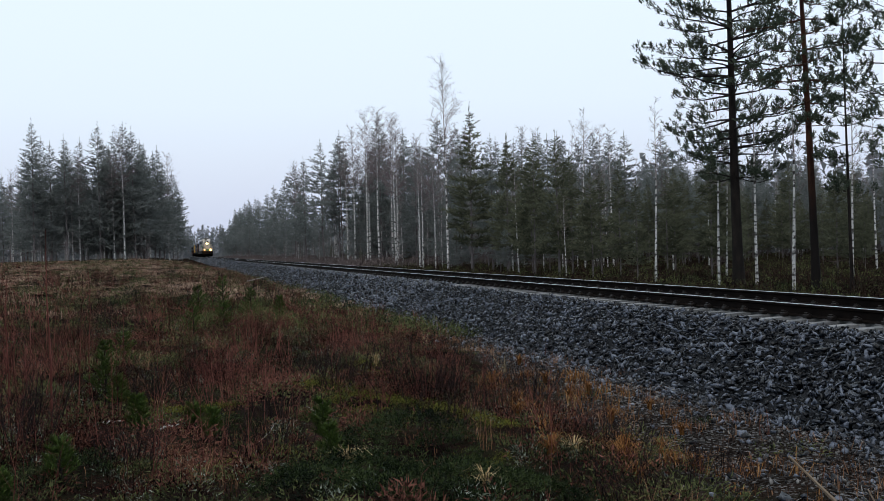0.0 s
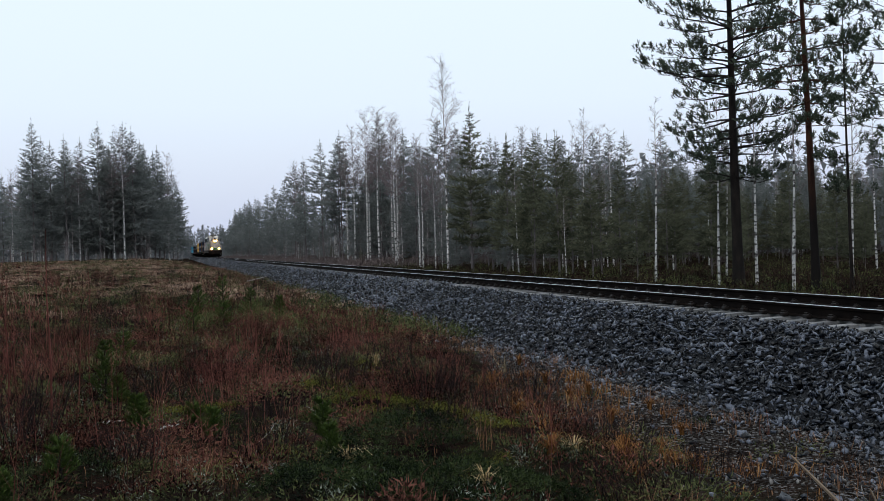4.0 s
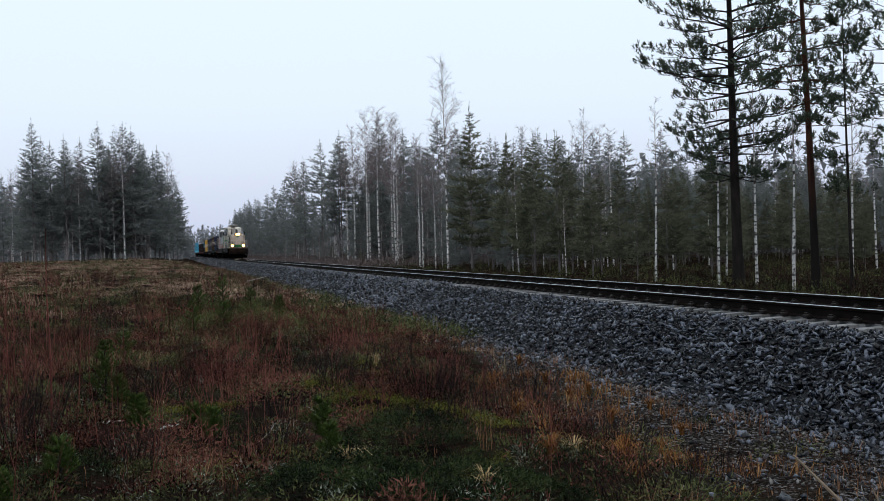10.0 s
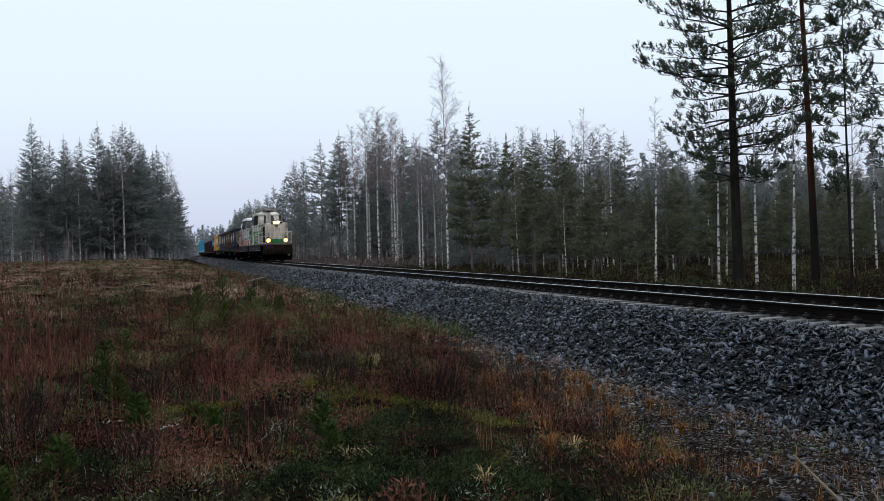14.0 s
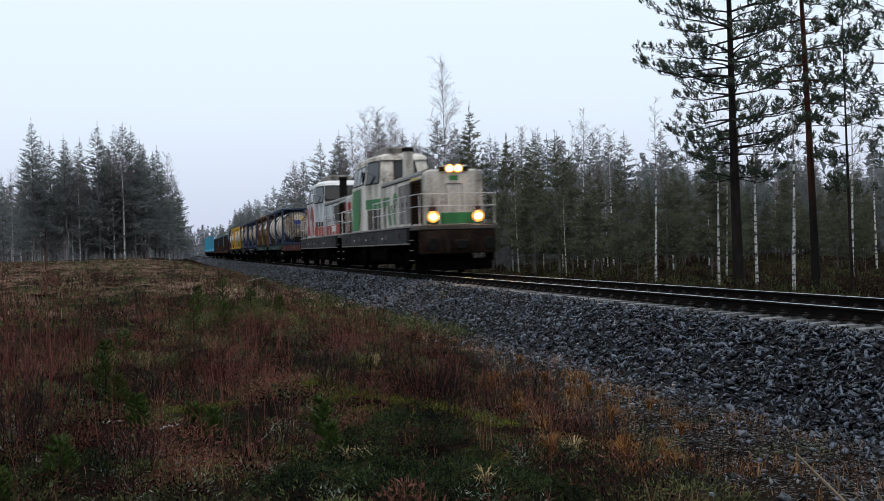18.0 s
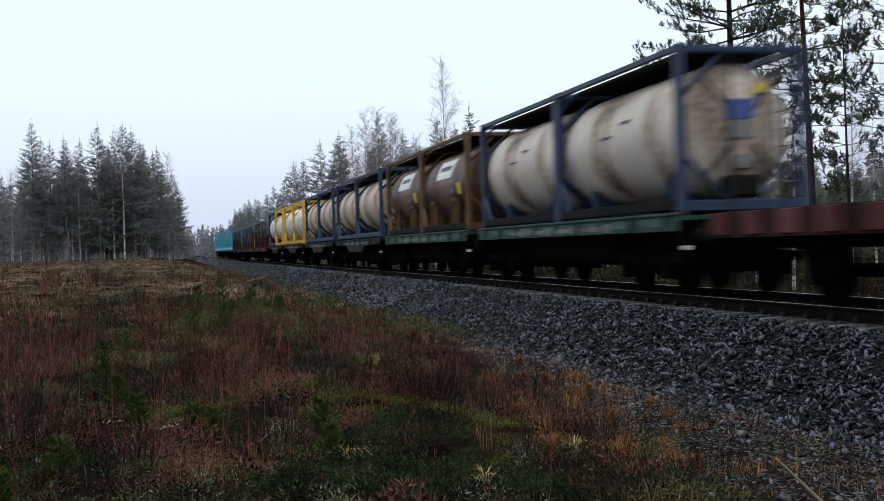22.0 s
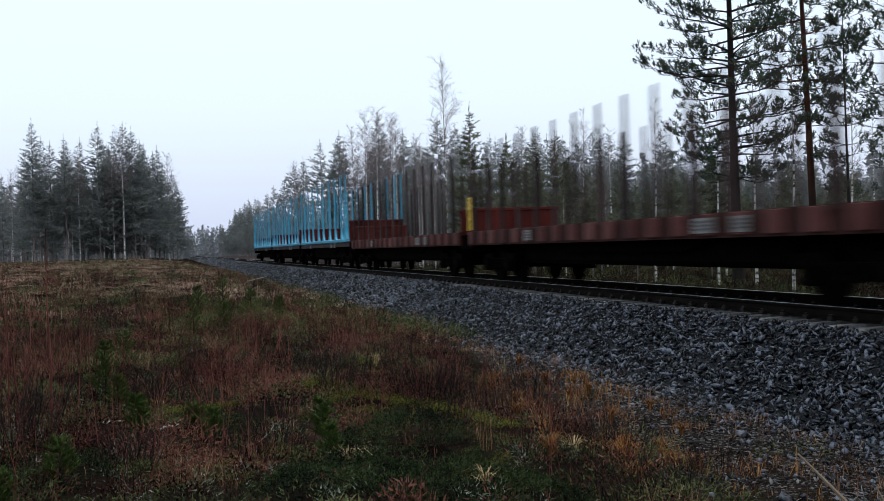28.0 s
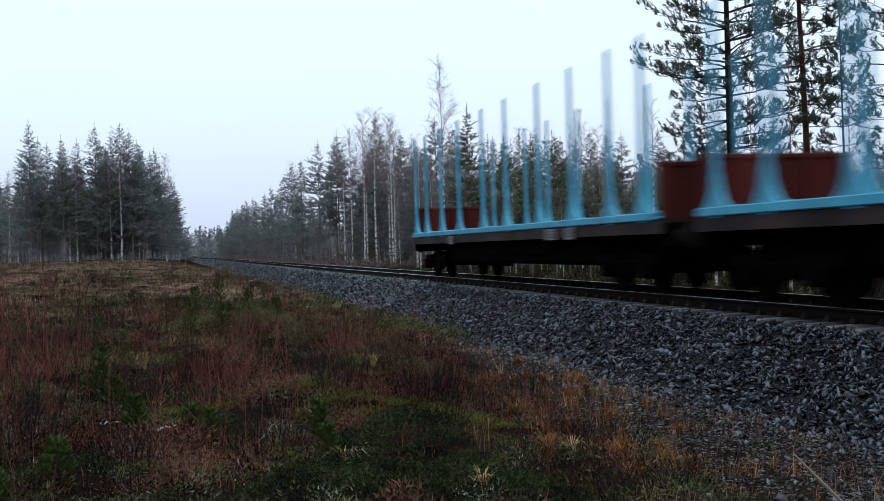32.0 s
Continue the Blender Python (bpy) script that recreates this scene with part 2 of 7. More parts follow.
BRUSHFLOOR = material("wood_floor_brush", [(0.004, 0.003, 0.0025), (0.020, 0.012, 0.009), (0.048, 0.030, 0.023)], 0.85, scale=0.4, fine=8, bump=0, per="island", spread=0.5, contrast=1.6, specular=0.03)
DRYSTALK = material("weathered_stalk", [(0.10, 0.075, 0.055), (0.17, 0.13, 0.095), (0.24, 0.19, 0.14)], 0.7, scale=6, fine=60, bump=0.2, depth=0.001, specular=0.1)
GREYLEAF = material("grey_green_leaves", [(0.03, 0.045, 0.032), (0.085, 0.105, 0.075), (0.20, 0.22, 0.18)], 0.4, scale=1, fine=12, bump=0, per="island", spread=0.6, specular=0.2)
SAPLING = material("sapling_needles", [(0.020, 0.038, 0.010), (0.058, 0.094, 0.022), (0.115, 0.155, 0.044)], 0.5, scale=2, fine=20, bump=0, per="island", spread=0.4, specular=0.1)


# ---- mesh tools ----
class Geo:
    """Collects vertices and faces of one mesh; slot 0 or 1 picks the material."""

    def __init__(self):
        self.v, self.f, self.s = [], [], []

    def add(self, verts, faces, slot=0):
        k = len(self.v)
        self.v += [tuple(p) for p in verts]
        self.f += [tuple(k + i for i in q) for q in faces]
        self.s += [slot] * len(faces)
        return self

    def box(self, x0, x1, y0, y1, z0, z1, c=0.0, slot=0):
        """A box, its edges along y and its corners chamfered by c."""
        if c <= 0:
            v = [(x, y, z) for x in (x0, x1) for y in (y0, y1) for z in (z0, z1)]
            return self.add(v, [(0, 1, 3, 2), (4, 6, 7, 5), (0, 4, 5, 1), (2, 3, 7, 6), (0, 2, 6, 4), (1, 5, 7, 3)], slot)
        ring = [(x0 + c, z0), (x1 - c, z0), (x1, z0 + c), (x1, z1 - c), (x1 - c, z1), (x0 + c, z1), (x0, z1 - c), (x0, z0 + c)]
        mx, mz = (x0 + x1) / 2, (z0 + z1) / 2
        fx, fz = 1 - min(0.8, 2 * c / (x1 - x0)), 1 - min(0.8, 2 * c / (z1 - z0))
        inner = [(mx + (a - mx) * fx, mz + (b - mz) * fz) for a, b in ring]
        cy = min(c, (y1 - y0) / 3)
        return self.loft([[(a, y0, b) for a, b in inner], [(a, y0 + cy, b) for a, b in ring], [(a, y1 - cy, b) for a, b in ring], [(a, y1, b) for a, b in inner]], True, slot)

    def loft(self, rings, caps=True, slot=0, closed=True):
        n = len(rings[0])
        v = [p for r in rings for p in r]
        f = []
        for i in range(len(rings) - 1):
            for j in range(n if closed else n - 1):
                a, b = i * n + j, i * n + (j + 1) % n
                f.append((a, b, b + n, a + n))
        if caps:
            f.append(tuple(reversed(range(n))))
            f.append(tuple(range((len(rings) - 1) * n, len(rings) * n)))
        return self.add(v, f, slot)

    def prism(self, profile, y0, y1, slot=0):
        """A profile of (x, z) pulled along y."""
        return self.loft([[(a, y0, b) for a, b in profile], [(a, y1, b) for a, b in profile]], True, slot)

    def side(self, outline, x0, x1, slot=0):
        """An outline of (y, z) pulled across x."""
        return self.loft([[(x0, a, b) for a, b in outline], [(x1, a, b) for a, b in outline]], True, slot)

    def tube(self, path, radii, n=6, caps=True, slot=0):
        path = [Vector(p) for p in path]
        if not hasattr(radii, "__len__"):
            radii = [radii] * len(path)
        rings = []
        up = Vector((0, 0, 1))
        for i, p in enumerate(path):
            d = (path[min(i + 1, len(path) - 1)] - path[max(i - 1, 0)]).normalized()
            a = d.cross(up if abs(d.z) < 0.9 else Vector((1, 0, 0))).normalized()
            b = d.cross(a)
            rings.append([p + radii[i] * (math.cos(t) * a + math.sin(t) * b) for t in [2 * math.pi * k / n for k in range(n)]])
        return self.loft(rings, caps, slot)

    def lathe(self, profile, centre=(0, 0, 0), axis="x", n=16, caps=True, slot=0):
        """A profile of (radius, along) turned about an axis through centre."""
        c = Vector(centre)
        rings = []
        for r, a in profile:
            ring = []
            for k in range(n):
                t = 2 * math.pi * k / n
                p, q = r * math.cos(t), r * math.sin(t)
                ring.append(c + Vector({"x": (a, p, q), "y": (p, a, q), "z": (p, q, a)}[axis]))
            rings.append(ring)
        return self.loft(rings, caps, slot)

    def mesh(self, name, mats, smooth=False):
        me = bpy.data.meshes.new(name)
        me.from_pydata(self.v, [], self.f)
        for m in mats if isinstance(mats, (list, tuple)) else [mats]:
            me.materials.append(m)
        if any(self.s):
            me.polygons.foreach_set("material_index", self.s)
        bm = bmesh.new()
        bm.from_mesh(me)
        bmesh.ops.recalc_face_normals(bm, faces=bm.faces)
        bm.to_mesh(me)
        bm.free()
        if smooth:
            me.shade_smooth()
            me.set_sharp_from_angle(angle=radians(40))
        return me


def part(name, geo, mats, parent=None, label="", smooth=False, at=None):
    me = geo.mesh(name, mats, smooth) if isinstance(geo, Geo) else geo
    ob = new(name, me)
    if parent is not None:
        ob.parent = parent
    if at is not None:
        ob.location = at
    if label:
        ob["label"] = label
    return ob


def stuff_mesh(name, verts, faces, mats):
    """A mesh from numpy arrays of vertices and of equal-sided faces."""
    me = bpy.data.meshes.new(name)
    n, k = faces.shape
    me.vertices.add(len(verts))
    me.vertices.foreach_set("co", np.ascontiguousarray(verts, dtype=np.float32).ravel())
    me.loops.add(n * k)
    me.loops.foreach_set("vertex_index", np.ascontiguousarray(faces, dtype=np.int32).ravel())
    me.polygons.add(n)
    me.polygons.foreach_set("loop_start", np.arange(0, n * k, k, dtype=np.int32))
    for m in mats if isinstance(mats, (list, tuple)) else [mats]:
        me.materials.append(m)
    me.update(calc_edges=True)
    return me
# ---- ground ----
def smooth01(a, b, x):
    t = np.clip((np.asarray(x, dtype=float) - a) / (b - a), 0, 1)
    return t * t * (3 - 2 * t)


def ground_z(x, y):
    """Height of the ground: a meadow that rises gently away from the line, a trough at the ballast's foot, a flat wood floor."""
    x, y = np.asarray(x, dtype=float), np.asarray(y, dtype=float)
    side = TRACK_X - x
    left = -0.93 + 0.33 * smooth01(3.3, 9.0, side) + 1.05 * smooth01(18, 125, y) * smooth01(3.5, 13, side)
    left = left + 0.10 * np.sin(x * 1.7 + 0.6 * np.sin(y * 0.9)) * np.sin(y * 1.1 + 0.8) * smooth01(3.4, 5.5, side)
    left = left + 0.045 * np.sin(x * 4.3 + 1.0 + y) * np.sin(y * 3.7 - x * 1.3) * smooth01(3.6, 5.5, side)
    right = -0.95 + 0.15 * smooth01(3.0, 9.0, -side) + 0.05 * np.sin(x * 0.7) * np.sin(y * 0.5)
    return np.where(side > 0, left, right)


def ground():
    def steps(*runs):
        out = []
        for a, b, n in runs:
            out += list(np.linspace(a, b, n, endpoint=False))
        return np.array(out + [runs[-1][1]])
    xs = steps((-900, -100, 8), (-100, -25, 14), (-25, -4, 36), (-4, 9, 66), (9, 40, 30), (40, 120, 12), (120, 900, 8))
    ys = steps((-60, 0, 8), (0, 4, 10), (4, 20, 80), (20, 60, 70), (60, 160, 60), (160, 500, 30), (500, 1800, 10))
    gx, gy = np.meshgrid(xs, ys)
    v = np.stack([gx, gy, ground_z(gx, gy)], -1).reshape(-1, 3)
    nx, ny = len(xs), len(ys)
    i = (np.arange(ny - 1)[:, None] * nx + np.arange(nx - 1)[None]).ravel()
    me = stuff_mesh("ground", v, np.stack([i, i + 1, i + 1 + nx, i + nx], 1), SOIL)
    me.shade_smooth()
    return tagged(new("ground", me), "dark wet meadow soil with moss and heather roots", "ground", kind="structure")


ground()


# ---- railway line ----
FOOT = 3.45       # from the track's centre to the ballast's foot
SHOULDER = 1.85   # to the shoulder's edge
BED_Z = -0.235    # top of the ballast


def ballast_z(side):
    return np.interp(np.abs(side), [0, SHOULDER, FOOT, FOOT + 0.8], [BED_Z, BED_Z, -0.93, -1.0])


def ballast():
    prof = [(-FOOT - 0.5, -1.2), (-FOOT, -0.96), (-SHOULDER, BED_Z - 0.05), (SHOULDER, BED_Z - 0.05), (FOOT, -0.96), (FOOT + 0.5, -1.2)]
    g = Geo()
    ys = [-40, 0, 20, 60, 120, 250, 500, 1000]
    g.loft([[(TRACK_X + a, y, b) for a, b in prof] for y in ys])
    bed = part("ballast_bed", g, GRAVEL)
    return tagged(bed, "embankment of dark grey crushed stone ballast", "ballast", kind="structure")


def scatter_stones(name, n, place, size, mat, seed):
    """Angular broken stones: skewed octahedra with flattened tips, 12 faces each."""
    rng = np.random.default_rng(seed)
    base = np.array([(1, 0, 0.1), (0.35, 0.95, -0.1), (-0.75, 0.65, 0.15), (-0.8, -0.6, -0.1), (0.45, -0.9, 0.1), (0.3, 0.2, 0.75), (-0.3, -0.15, 0.7), (0.05, 0, -0.75)])
    faces = np.array([(0, 1, 5), (1, 2, 5), (2, 6, 5), (2, 3, 6), (3, 4, 6), (4, 5, 6), (4, 0, 5), (1, 0, 7), (2, 1, 7), (3, 2, 7), (4, 3, 7), (0, 4, 7)])
    p = place(rng, n)
    n = len(p)
    v = np.repeat(base[None], n, 0) * (1 + rng.uniform(-0.5, 0.45, (n, 8, 3))) + rng.normal(size=(n, 8, 3)) * 0.12
    v = v * np.stack([rng.uniform(0.9, 1.8, n), rng.uniform(0.55, 1.1, n), rng.uniform(0.24, 0.62, n)], -1)[:, None]
    q = rng.normal(size=(n, 4))
    q[:, 1:3] *= 0.55
    q /= np.linalg.norm(q, axis=1, keepdims=True)
    w, a, b, c = q.T
    rot = np.stack([1 - 2 * (b * b + c * c), 2 * (a * b - c * w), 2 * (a * c + b * w), 2 * (a * b + c * w), 1 - 2 * (a * a + c * c), 2 * (b * c - a * w),
                    2 * (a * c - b * w), 2 * (b * c + a * w), 1 - 2 * (a * a + b * b)], -1).reshape(n, 3, 3)
    s = size(rng, p)[:, None, None]
    v = np.einsum("nij,nkj->nki", rot, v) * s + p[:, None]
    f = (faces[None] + 8 * np.arange(n)[:, None, None]).reshape(-1, 3)
    return new(name, stuff_mesh(name, v.reshape(-1, 3), f, mat))


def near_slope(rng, n):
    y = 7.5 + 32 * rng.uniform(size=n) ** 1.3
    side = np.where(rng.uniform(size=n) < 0.8, rng.uniform(-FOOT - 0.3, -0.95, n) + rng.normal(size=n) * 0.06, rng.uniform(-0.95, 1.9, n))
    z = ballast_z(side) + np.where(np.abs(side) < 1.27, rng.uniform(-0.09, -0.005, n), rng.uniform(-0.07, 0.045, n))
    return np.stack([TRACK_X + side, y, z], -1)


def far_slope(rng, n):
    y = 33 + 270 * rng.uniform(size=n) ** 2.1
    side = np.where(rng.uniform(size=n) < 0.85, rng.uniform(-FOOT - 0.3, -1.0, n), rng.uniform(-1.0, 1.9, n))
    z = ballast_z(side) + rng.uniform(-0.07, 0.05, n)
    return np.stack([TRACK_X + side, y, z], -1)


def strays(rng, n):
    y = 6.5 + 34 * rng.uniform(size=n) ** 1.2
    side = -FOOT + 0.15 - (1.0 + 2.4 * np.exp(-(y - 6) / 8)) * rng.uniform(size=n) ** 1.5
    x = TRACK_X + side
    return np.stack([x, y, ground_z(x, y) + rng.uniform(-0.01, 0.012, n)], -1)


def large_stones(bed):
    """The largest stones of the near slope, one by one: eight shapes, set in the ballast by their flat sides."""
    rng = random.Random(91)
    shapes = []
    for k in range(8):
        g = Geo()
        n = rng.choice((5, 6, 7))
        out = [(math.cos(6.283 * i / n + rng.uniform(-0.25, 0.25)) * rng.uniform(0.8, 1.15), math.sin(6.283 * i / n + rng.uniform(-0.25, 0.25)) * rng.uniform(0.55, 0.85)) for i in range(n)]
        tilt = rng.uniform(-0.25, 0.25)
        g.loft([[(x * 0.75, y * 0.75, -0.4) for x, y in out], [(x, y, -0.1 + 0.1 * rng.random()) for x, y in out], [(x * 0.72 + 0.1, y * 0.7, 0.36 + tilt * x) for x, y in out]])
        shapes.append(g.mesh("stone", STONE))
    for i in range(290):
        y = 8.2 + 13 * rng.random() ** 1.3
        side = -rng.uniform(1.5, FOOT + 0.1)
        ob = part("stone", rng.choice(shapes), None, bed, at=(TRACK_X + side, y, float(ballast_z(side)) + 0.015))
        q = rng.uniform(0.045, 0.075)
        ob.scale = (q, q, q * rng.uniform(0.7, 1.1))
        ob.rotation_euler = (rng.uniform(-0.5, 0.5), rng.uniform(-0.15, 0.85), rng.uniform(0, 6.28))


large_stones(ballast())
tagged(scatter_stones("ballast_stones", 37000, near_slope, lambda r, p: 0.017 + 0.033 * r.uniform(size=len(p)) ** 1.6, STONE, 11), "wet blue-grey crushed stones on the embankment", "ballast", kind="stuff")
tagged(scatter_stones("ballast_stones", 21000, far_slope, lambda r, p: r.uniform(0.035, 0.075, len(p)) * (1 + np.maximum(0, p[:, 1] - 90) / 150), STONE, 12), "wet blue-grey crushed stones farther along the embankment", "ballast", kind="stuff")
tagged(scatter_stones("gravel", 13000, strays, lambda r, p: 0.005 + 0.02 * r.uniform(size=len(p)) ** 3, SAND, 13), "pale gravel and small stones along the ballast's foot", "gravel", kind="stuff")


def spilled(rng, n):
    """Ballast that has rolled out over the verge."""
    y = 6.3 + 20 * rng.uniform(size=n) ** 1.4
    x = TRACK_X - FOOT + 0.2 - np.abs(rng.normal(size=n)) * (0.35 + 0.9 * np.exp(-(y - 6) / 6))
    return np.stack([x, y, ground_z(x, y) + rng.uniform(-0.01, 0.02, n)], -1)


tagged(scatter_stones("ballast_stones", 2600, spilled, lambda r, p: 0.014 + 0.032 * r.uniform(size=len(p)) ** 1.6, STONE, 14), "blue-grey stones rolled out over the verge", "ballast", kind="stuff")


def railway_track():
    root = tagged(new("railway_track"), "single railway track with rusty rails on concrete sleepers", "track", kind="structure")
    root.location = (TRACK_X, 0, 0)
    # rail section, foot to head
    half = [(0.075, -0.172), (0.075, -0.160), (0.012, -0.142), (0.0085, -0.05), (0.034, -0.034), (0.036, -0.008), (0.026, 0.0)]
    sec = half + [(-a, b) for a, b in reversed(half)]
    for s in (-0.798, 0.798):
        g = Geo()
        g.prism([(s + a, b) for a, b in sec], -40, 900)
        rail = part("rail", g, RAIL, root, "rusty steel rail with a polished head")
        t = Geo()
        t.prism([(s - 0.027, -0.003), (s + 0.027, -0.003), (s + 0.022, 0.003), (s - 0.022, 0.003)], -40, 900)
        part("running_face", t, RAILTOP, rail, "polished running face")
    slp = Geo()
    slp.loft([[(x, -w, z0), (x, w, z0), (x, w * 0.8, z1), (x, -w * 0.8, z1)] for x, w, z0, z1 in
              ((-1.3, 0.12, -0.36, -0.215), (-1.28, 0.13, -0.38, -0.2), (-0.55, 0.13, -0.38, -0.175), (-0.3, 0.12, -0.38, -0.215),
               (0.3, 0.12, -0.38, -0.215), (0.55, 0.13, -0.38, -0.175), (1.28, 0.13, -0.38, -0.2), (1.3, 0.12, -0.36, -0.215))])
    me = slp.mesh("sleeper", CONCRETE)
    clip = Geo()
    for e in (-1, 1):
        clip.box(e * 0.11 - 0.045, e * 0.11 + 0.045, -0.06, 0.06, -0.178, -0.12, 0.012)
        clip.tube([(e * 0.075, -0.05, -0.13), (e * 0.13, -0.03, -0.1), (e * 0.13, 0.03, -0.1), (e * 0.075, 0.05, -0.13)], 0.011, 5)
    clip_me = clip.mesh("rail_fastener", FASTENER)
    rest = Geo()
    for k in range(900):
        y = 6.2 + 0.5919 * k + random.uniform(-0.012, 0.012)
        if k < 150:
            ob = part("sleeper", me, None, root, at=(0, y, random.uniform(-0.006, 0.006)))
            ob.rotation_euler = (0, 0, random.uniform(-0.012, 0.012))
            if k < 90:
                for s in (-0.798, 0.798):
                    part("rail_fastener", clip_me, None, ob, at=(s, 0, 0))
        else:
            rest.add([(x, y + b, z) for x, b, z in ((-1.3, -0.12, -0.38), (-1.3, 0.12, -0.38), (-1.3, 0.1, -0.2), (-1.3, -0.1, -0.2), (1.3, -0.12, -0.38), (1.3, 0.12, -0.38), (1.3, 0.1, -0.2), (1.3, -0.1, -0.2))],
                     [(3, 2, 6, 7), (0, 1, 2, 3), (4, 7, 6, 5), (0, 3, 7, 4), (1, 5, 6, 2)])
    tagged(part("sleepers_beyond", rest, CONCRETE, root), kind="stuff")


railway_track()
# ---- trees ----
def rv(rng, a, b):
    return rng.uniform(a, b)


def needle_tufts(g, rng, p, d, size, count, slim=0.1):
    """A shoot clothed in needles: slim triangles set along a short axis and pointing forwards and out."""
    d = (d + Vector((rv(rng, -0.5, 0.5), rv(rng, -0.5, 0.5), rv(rng, -0.3, 0.4)))).normalized()
    for i in range(count):
        w = (d * 0.9 + Vector((rv(rng, -1, 1), rv(rng, -1, 1), rv(rng, -1, 1)))).normalized()
        b = p + d * size * 0.9 * i / count
        a = w.cross(Vector((rv(rng, -1, 1), rv(rng, -1, 1), rv(rng, -1, 1)))).normalized() * size * slim
        g.add([b - a, b + a, b + w * size * rv(rng, 0.45, 0.75)], [(0, 1, 2)])


def trunk_path(rng, h, lean=0.02, bend=0.012, n=9):
    ax, ay, ph = rv(rng, -lean, lean), rv(rng, -lean, lean), rv(rng, 0, 6)
    return [Vector((ax * z + bend * h * 0.4 * math.sin(z / h * 4 + ph), ay * z + bend * h * 0.4 * math.sin(z / h * 3 + ph * 1.3), z)) for z in [h * i / (n - 1) for i in range(n)]]


def along(path, t):
    k = min(len(path) - 2, max(0, int(t * (len(path) - 1))))
    f = t * (len(path) - 1) - k
    return path[k].lerp(path[k + 1], f)


def make_pine(seed, h, r, crown, reach, whorls, tufts, red=False, needles=14, size=0.185, slim=0.085, label="tall Scots pine with a dark trunk and open needle crown"):
    rng = random.Random(seed)
    root = new("pine_tree")
    path = trunk_path(rng, h, 0.012, 0.008, 12)
    path[0].z = -0.25
    g = Geo()
    g.tube(path, [r * (1 - 0.86 * i / 11) * (1.25 if i == 0 else 1) for i in range(12)], 9)
    part("trunk", g, PINE_RED if red else PINE_BARK, root, smooth=True)
    limbs, crown_g = Geo(), Geo()
    for i in range(whorls):
        t = crown + (0.985 - crown) * (i + rv(rng, -0.3, 0.3)) / whorls
        t = min(0.99, max(0.05, t))
        top = (t - crown) / (1 - crown)
        prof = (0.62 + 0.38 * min(1, top / 0.22)) * (1 - max(0, top - 0.3) / 0.7 * 0.72)
        for _ in range(rng.choice((3, 4, 4, 5))):
            a = rv(rng, 0, 2 * math.pi)
            ln = reach * prof * rv(rng, 0.55, 1.08)
            p0 = along(path, t)
            out = Vector((math.cos(a), math.sin(a), 0))
            rise = rv(rng, -0.16, 0.22) + 0.4 * top
            pts = [p0 + out * ln * s + Vector((0, 0, ln * (rise * s - 0.42 * s * s + 0.46 * s ** 3))) + Vector((rv(rng, -1, 1), rv(rng, -1, 1), rv(rng, -0.6, 0.6))) * 0.08 * ln * s for s in (0, 0.25, 0.5, 0.75, 1)]
            thick = 0.035 * r / 0.2 * (0.4 + prof)
            limbs.tube(pts, [thick * k for k in (0.85, 0.6, 0.42, 0.26, 0.1)], 4)
            # side twigs spread flat from the limb and carry the needles at their ends
            side = out.cross(Vector((0, 0, 1)))
            n = max(3, int(tufts * (0.35 + 0.65 * prof) / 4))
            for j in range(n):
                s = 0.26 + 0.74 * (j + rng.random()) / n
                base = along(pts, min(s, 0.999))
                tw = (0.16 + 0.3 * ln * (1.12 - s)) * rv(rng, 0.6, 1.15)
                d = (out * rv(rng, 0.5, 1.0) + side * rng.choice((-1, 1)) * rv(rng, 0.25, 1.0) + Vector((0, 0, rv(rng, 0.02, 0.45)))).normalized()
                tip = base + d * tw
                limbs.tube([base, base.lerp(tip, 0.55) - Vector((0, 0, 0.03 * tw)), tip], [0.009, 0.006, 0.003], 3, False)
                for m in range(4):
                    q = base.lerp(tip, rv(rng, 0.42, 1.05)) + Vector((rv(rng, -0.06, 0.06), rv(rng, -0.06, 0.06), rv(rng, -0.05, 0.17)))
                    needle_tufts(crown_g, rng, q, (d * 0.7 + Vector((0, 0, 0.6))).normalized(), size * rv(rng, 0.75, 1.2), needles, slim)
    tagged(part("branching", limbs, PINE_RED if red else PINE_BARK, root, "bare brown limbs"), kind="stuff")
    tagged(part("crown", crown_g, NEEDLE, root, "dark green needle crown"), kind="stuff")
    return tagged(root, label, "tree")


